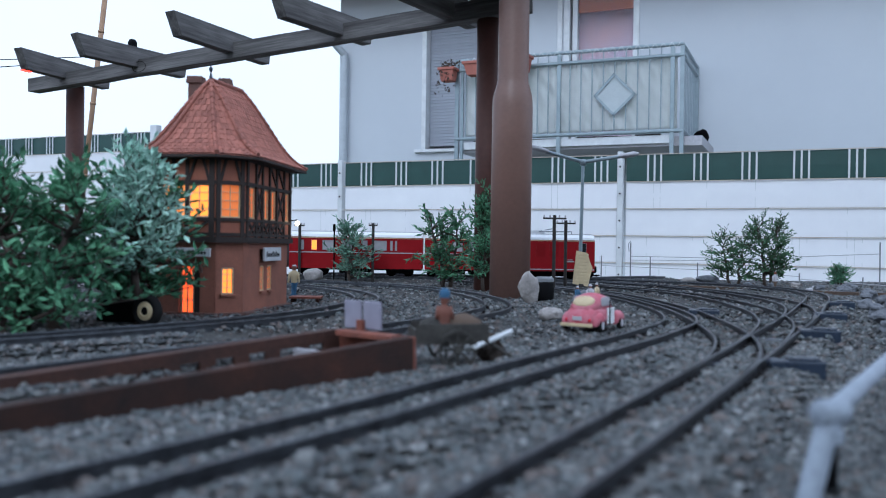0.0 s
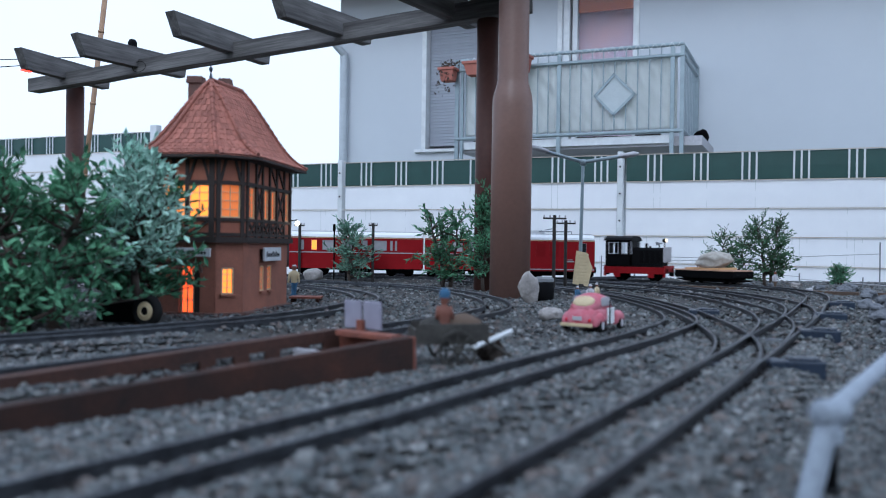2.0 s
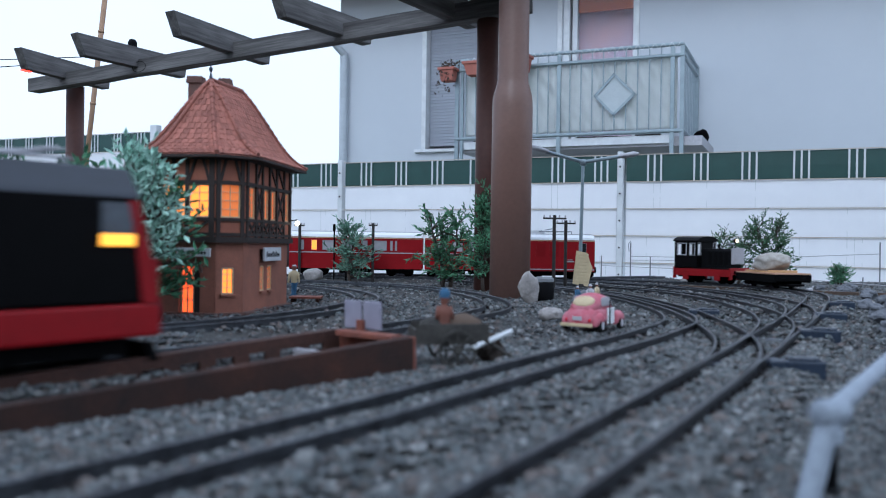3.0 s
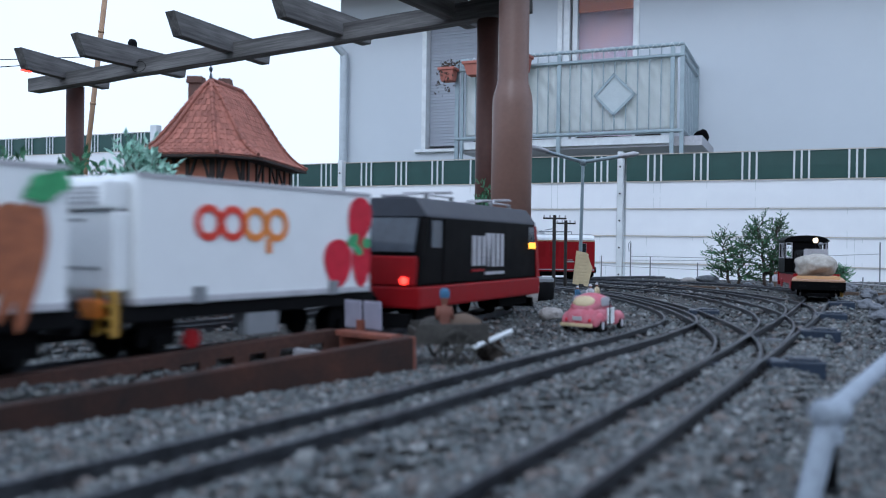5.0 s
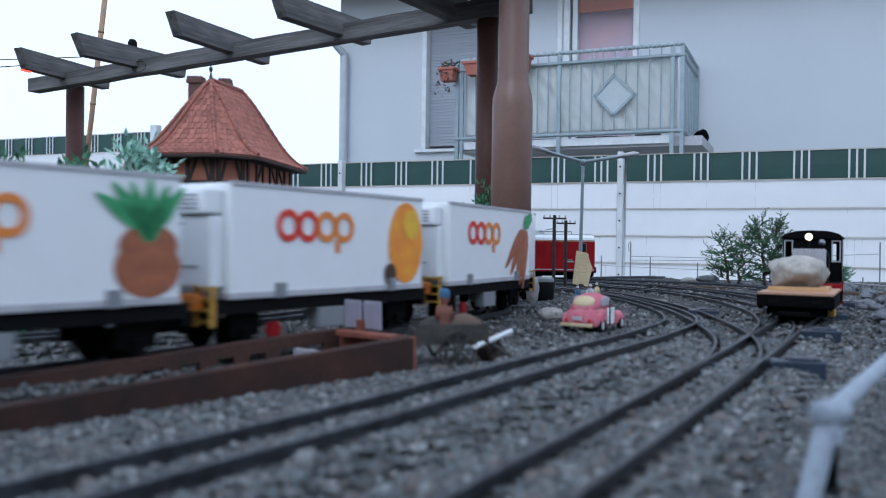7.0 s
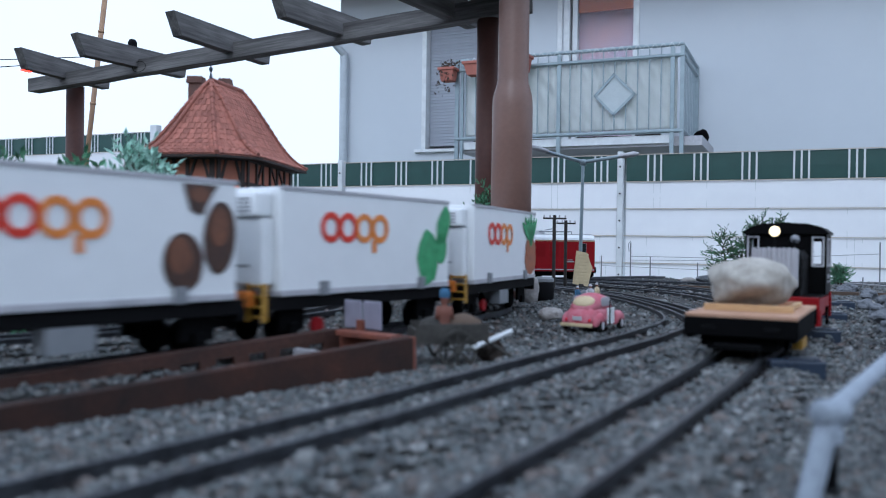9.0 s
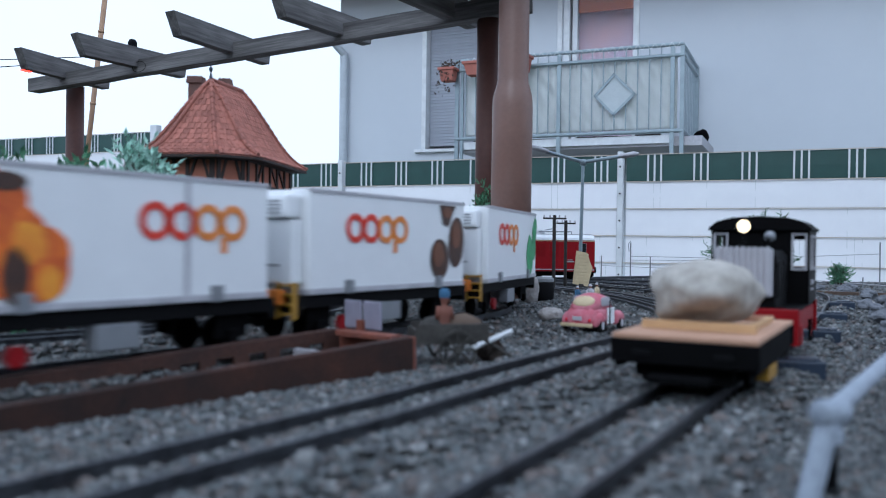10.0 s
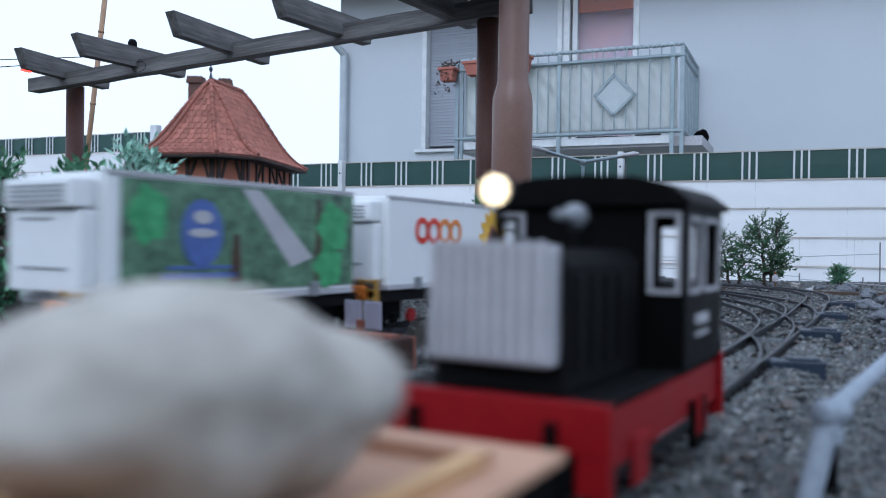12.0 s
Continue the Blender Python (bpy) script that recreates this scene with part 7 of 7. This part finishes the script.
street = thing("street_lamp", "grey two-armed model street lamp", "street lamp", pose(0.3715, 2.3, 0, 0, 0.9, 0))
part("mast", merge(lathe([(0.0055, -0.01), (0.0052, 0.05), (0.0042, 0.33), (0.0042, 0.338)], 14), lathe([(0.0085, 0.335), (0.0085, 0.350), (0.004, 0.352)], 14)), GALV, street, smooth=True)
for s, e in ((-1, (-0.112, 0, 0.372)), (1, (0.112, 0, 0.364))):
    arm = part("arm", rods(((0, 0, 0.344), e), r=0.0050, seg=10), GALV, street)
    d = Vector(e) - Vector((0, 0, 0.344))
    head = lathe([(0.006, -0.006), (0.0125, 0.006), (0.0140, 0.038), (0.006, 0.050)], 14, "X")
    part("lamp_head", head, LIGHT_GREY, arm, "pale grey unlit lamp head", smooth=True, m=Matrix.Translation(e) @ d.to_track_quat("X", "Z").to_matrix().to_4x4() @ pose(-0.012, 0, 0.001, 0, 0, 0) @ Matrix.Diagonal((1, 1, 0.55, 1)))
board = thing("slatted_board", "weathered cream slatted board leaning by the lamp", "board", pose(0.352, 2.16, 0.0, -6, 4, 8))
part("panel", prism([(-0.022, 0.018), (0.018, 0.014), (0.028, 0.062), (0.012, 0.100), (-0.016, 0.104)], -0.0015, 0.0015, to=side), CREAM, board)
for k in range(9):
    part("slat", B((-0.018, 0.016, -0.0028, -0.0016, 0.024 + 0.0085 * k, 0.0295 + 0.0085 * k), bevel=0.0004), CREAM, board)
part("foot", B((-0.006, 0.006, -0.004, 0.004, -0.006, 0.019)), WOOD_DARK, board)


def point_motor(x, y, turn, w=0.046, d=0.021, h=0.015):
    p = thing("point_motor", "black plastic point motor box beside the rails", "point motor", pose(x, y, 0.003, 0, 0, turn), group="point motors")
    part("case", B((-w / 2, w / 2, -d / 2, d / 2, -0.004, h), bevel=0.002), SWITCH_BLUE, p)
    part("cover", B((-w * 0.18, w * 0.42, -d * 0.36, d * 0.36, h + 0.0002, h + 0.0022), bevel=0.0009), SWITCH_BLUE, p)
    part("lug", B((-w / 2 - 0.014, -w / 2, -0.003, 0.003, -0.002, 0.006)), SLEEPER, p)


for x, y, tn in ((0.312, 0.745, -10), (0.459, 1.03, -12), (0.595, 1.30, -10), (0.748, 1.59, -14), (0.414, 1.34, -12)):
    point_motor(x, y, tn)
for x, y, tn in ((0.264, 0.765, -25), (0.378, 0.99, -25), (0.515, 1.23, -25)):
    pl = part("tie_plate", B((-0.019, 0.019, -0.009, 0.009, -0.003, 0.0045), bevel=0.001), SWITCH_BLUE, m=pose(x, y, 0.0062, 0, 0, tn))
    tagged(pl, "dark plastic turnout tie plate between the rails", "tie plate")

edge = part("edging_board", merge(*[B((k * 0.23, k * 0.23 + 0.228, -0.006, 0.006, -0.02, 0.010 + 0.001 * (k % 2)), bevel=0.0012) for k in range(4)]), WOOD_EDGE, m=pose(0.47, 2.50, 0, 0, 0, -34))
tagged(edge, "weathered brown edging board in front of the far siding", "board")

tyre = thing("cart_wheel", "dark rubber-tyred wheel with a cream hub leaning by the trees", "wheel", pose(-0.393, 1.13, 0, 0, 0, -20))
part("tyre", lathe([(0.013, -0.006), (0.019, -0.007), (0.022, -0.003), (0.022, 0.003), (0.019, 0.007), (0.013, 0.006)], 28, "Y", True), RUBBER, tyre, smooth=True, m=pose(0, 0, 0.021))
part("hub", lathe([(0.0055, -0.006), (0.0065, -0.0078), (0.0115, -0.0066), (0.0128, -0.005), (0.0128, 0.005), (0.0055, 0.006)], 20, "Y", True), CREAM, tyre, m=pose(0, 0, 0.021))
part("axle_cap", lathe([(0.003, -0.007), (0.0054, -0.0062), (0.0054, 0.005), (0.003, 0.006)], 14, "Y"), BLACK_MATT, tyre, m=pose(0, 0, 0.021))
trailer = part("dark_trailer", B((-0.05, 0.008, -0.012, 0.02, 0.004, 0.034), bevel=0.004), BLACK_MATT, m=pose(-0.418, 1.15, 0, 0, 0, -10))
tagged(trailer, "dark farm trailer half hidden under the trees", "trailer")

for x, y, z, r in ((-0.478, 1.30, 0.142, 0.0042), (-0.488, 1.30, 0.118, 0.0014), (-0.475, 1.30, 0.110, 0.0018)):
    lampt = thing("tree_lamp", "tiny warm lamp glowing between the leaves", "lamp", pose(x, y, 0))
    part("stem", rods(((0, 0, -0.005), (0, 0, z - r)), r=0.0008, seg=6), BLACK, lampt)
    part("bulb", lathe([(r * 0.4, -r), (r, 0), (r * 0.4, r)], 12), LAMP_WARM, lampt, "glowing bulb", smooth=True, m=pose(0, 0, z))

wires = thing("wire_fence", "thin grey model wire fence along the layout's edge", "fence")
POSTS = ((0.535, 2.86, 0.085), (0.70, 2.86, 0.085), (0.86, 2.86, 0.065), (1.12, 2.66, 0.040), (1.24, 2.5, 0.035), (1.30, 2.52, 0.14), (0.62, 2.80, 0.13))
for x, y, h in POSTS:
    part("post", rods(((x, y, -0.02), (x, y, h)), r=0.0022, seg=8), MID_GREY, wires)
for (a, b) in (((0.535, 2.86, 0.052), (0.86, 2.86, 0.042)), ((0.86, 2.86, 0.042), (1.12, 2.66, 0.030)), ((1.12, 2.66, 0.022), (1.45, 2.35, 0.004)), ((0.62, 2.80, 0.085), (1.0, 2.80, 0.082)), ((1.0, 2.80, 0.082), (1.30, 2.52, 0.105)), ((0.62, 2.80, 0.072), (1.0, 2.80, 0.076))):
    part("wire", rods((a, b), r=0.0011, seg=6), LIGHT_GREY, wires)
arm = rods(((0.615, 2.80, 0.10), (0.612, 2.80, 0.125)), ((0.612, 2.80, 0.125), (0.620, 2.80, 0.135)), r=0.001, seg=6)
part("lamp_hook", arm, MID_GREY, wires)

kerb = thing("edging_kerb", "low bluish-grey stone kerb along the layout's edge", "kerb", pose(0.475, 0.86, 0, 0, 0, 63.5))
for k in range(7):
    part("kerb_stone", merge(boulder((0.135, 0.030, 0.034), 80 + k, 0.16, 3)), ROCK_GREY, kerb, m=pose(0.06 + k * 0.128, -0.012 + 0.003 * (k % 3), -0.004, 0, 0, 3 * (k % 2)))
rail_tube = thing("tube_railing", "pale grey tube railing with a clamp joint at the layout's edge", "railing")
J = Vector((0.176, 0.382, 0.0415))
part("post", rods(((0.158, 0.372, -0.012), J), r=0.0052, seg=18), ROPE, rail_tube)
part("rear_post", rods(((0.184, 0.40, -0.012), J + Vector((0.004, 0.01, 0))), r=0.0040, seg=16), DARK_GREY, rail_tube)
part("tube", rods((J, (0.296, 0.562, 0.0415)), ((0.296, 0.562, 0.0415), (0.50, 0.86, 0.0400)), r=0.0048, seg=18), ROPE, rail_tube)
part("clamp", lathe([(0.0050, -0.008), (0.0062, -0.006), (0.0062, 0.006), (0.0050, 0.008)], 24, "X"), ROPE, rail_tube, "rounded clamp joint", smooth=True, m=Matrix.Translation(J) @ pose(0, 0, 0, 0, 0, 20))
part("collar", lathe([(0.0062, -0.003), (0.0062, 0.003)], 20), ROPE, rail_tube, m=Matrix.Translation(J + Vector((-0.001, -0.001, -0.010))))
goat = part("toy_animal", merge(B((-0.010, 0.010, -0.004, 0.004, 0.012, 0.020), bevel=0.003), rods(((-0.008, 0, -0.002), (-0.008, 0, 0.014)), ((0.008, 0, -0.002), (0.008, 0, 0.014)), ((0.009, 0, 0.018), (0.015, 0, 0.024)), r=0.0018, seg=6)), LIGHT_GREY, m=pose(0.905, 2.09, 0, 0, 0, 30), smooth=True)
tagged(goat, "tiny white toy animal on the gravel", "toy animal")


# ---- what moves ----
FREIGHT_AT = ((0.0, 0.54), (2.9, 1.68), (3.2, 1.805), (4.8, 2.39), (5.5, 2.655), (6.5, 3.057), (7.0, 3.256), (9.5, 4.191), (10.5, 4.583), (11.2, 4.87), (12.0, 5.198))
SHUNT_AT = ((0.0, 3.35), (1.5, 2.996), (2.5, 2.775), (3.2, 2.620), (4.8, 2.275), (5.5, 2.075), (6.5, 1.765), (9.0, 1.195), (9.5, 1.083), (10.5, 0.864), (11.2, 0.672), (12.0, 0.440))


def smooth_at(table, t):
    """The place along the line at a time, without jerks."""
    ts, vs = [a for a, _ in table], [b for _, b in table]
    w = [np.interp(t + d, ts, vs) for d in (-0.35, -0.175, 0, 0.175, 0.35)]
    if t < 0.36 or t > 11.64:
        return np.interp(t, ts, vs)
    return sum(w) / 5


def motions():
    times = [k * 0.2 for k in range(61)]
    lead = lambda t: smooth_at(FREIGHT_AT, t)
    walk(loco, [(t, FREIGHT.carriage(lead(t) + 0.275, 0.25, RAIL_TOP)) for t in times])
    for k, car in enumerate(FREIGHT_CARS):
        walk(car, [(t, FREIGHT.carriage(lead(t) - 0.145 - 0.345 * k, 0.23, RAIL_TOP)) for t in times])
    front = lambda t: smooth_at(SHUNT_AT, t)
    walk(flat, [(t, SIDING.carriage(front(t) + 0.102 * NARROW, 0.116 * NARROW, RAIL_TOP)) for t in times])
    walk(load, [(t, SIDING.carriage(front(t) + 0.102 * NARROW, 0.116 * NARROW, RAIL_TOP) @ pose(-0.001, 0.004, 0.0415 * NARROW, 0, 0, 12)) for t in times])
    walk(shunter, [(t, SIDING.carriage(front(t) + 0.352 * NARROW, 0.11 * NARROW, RAIL_TOP)) for t in times])


motions()
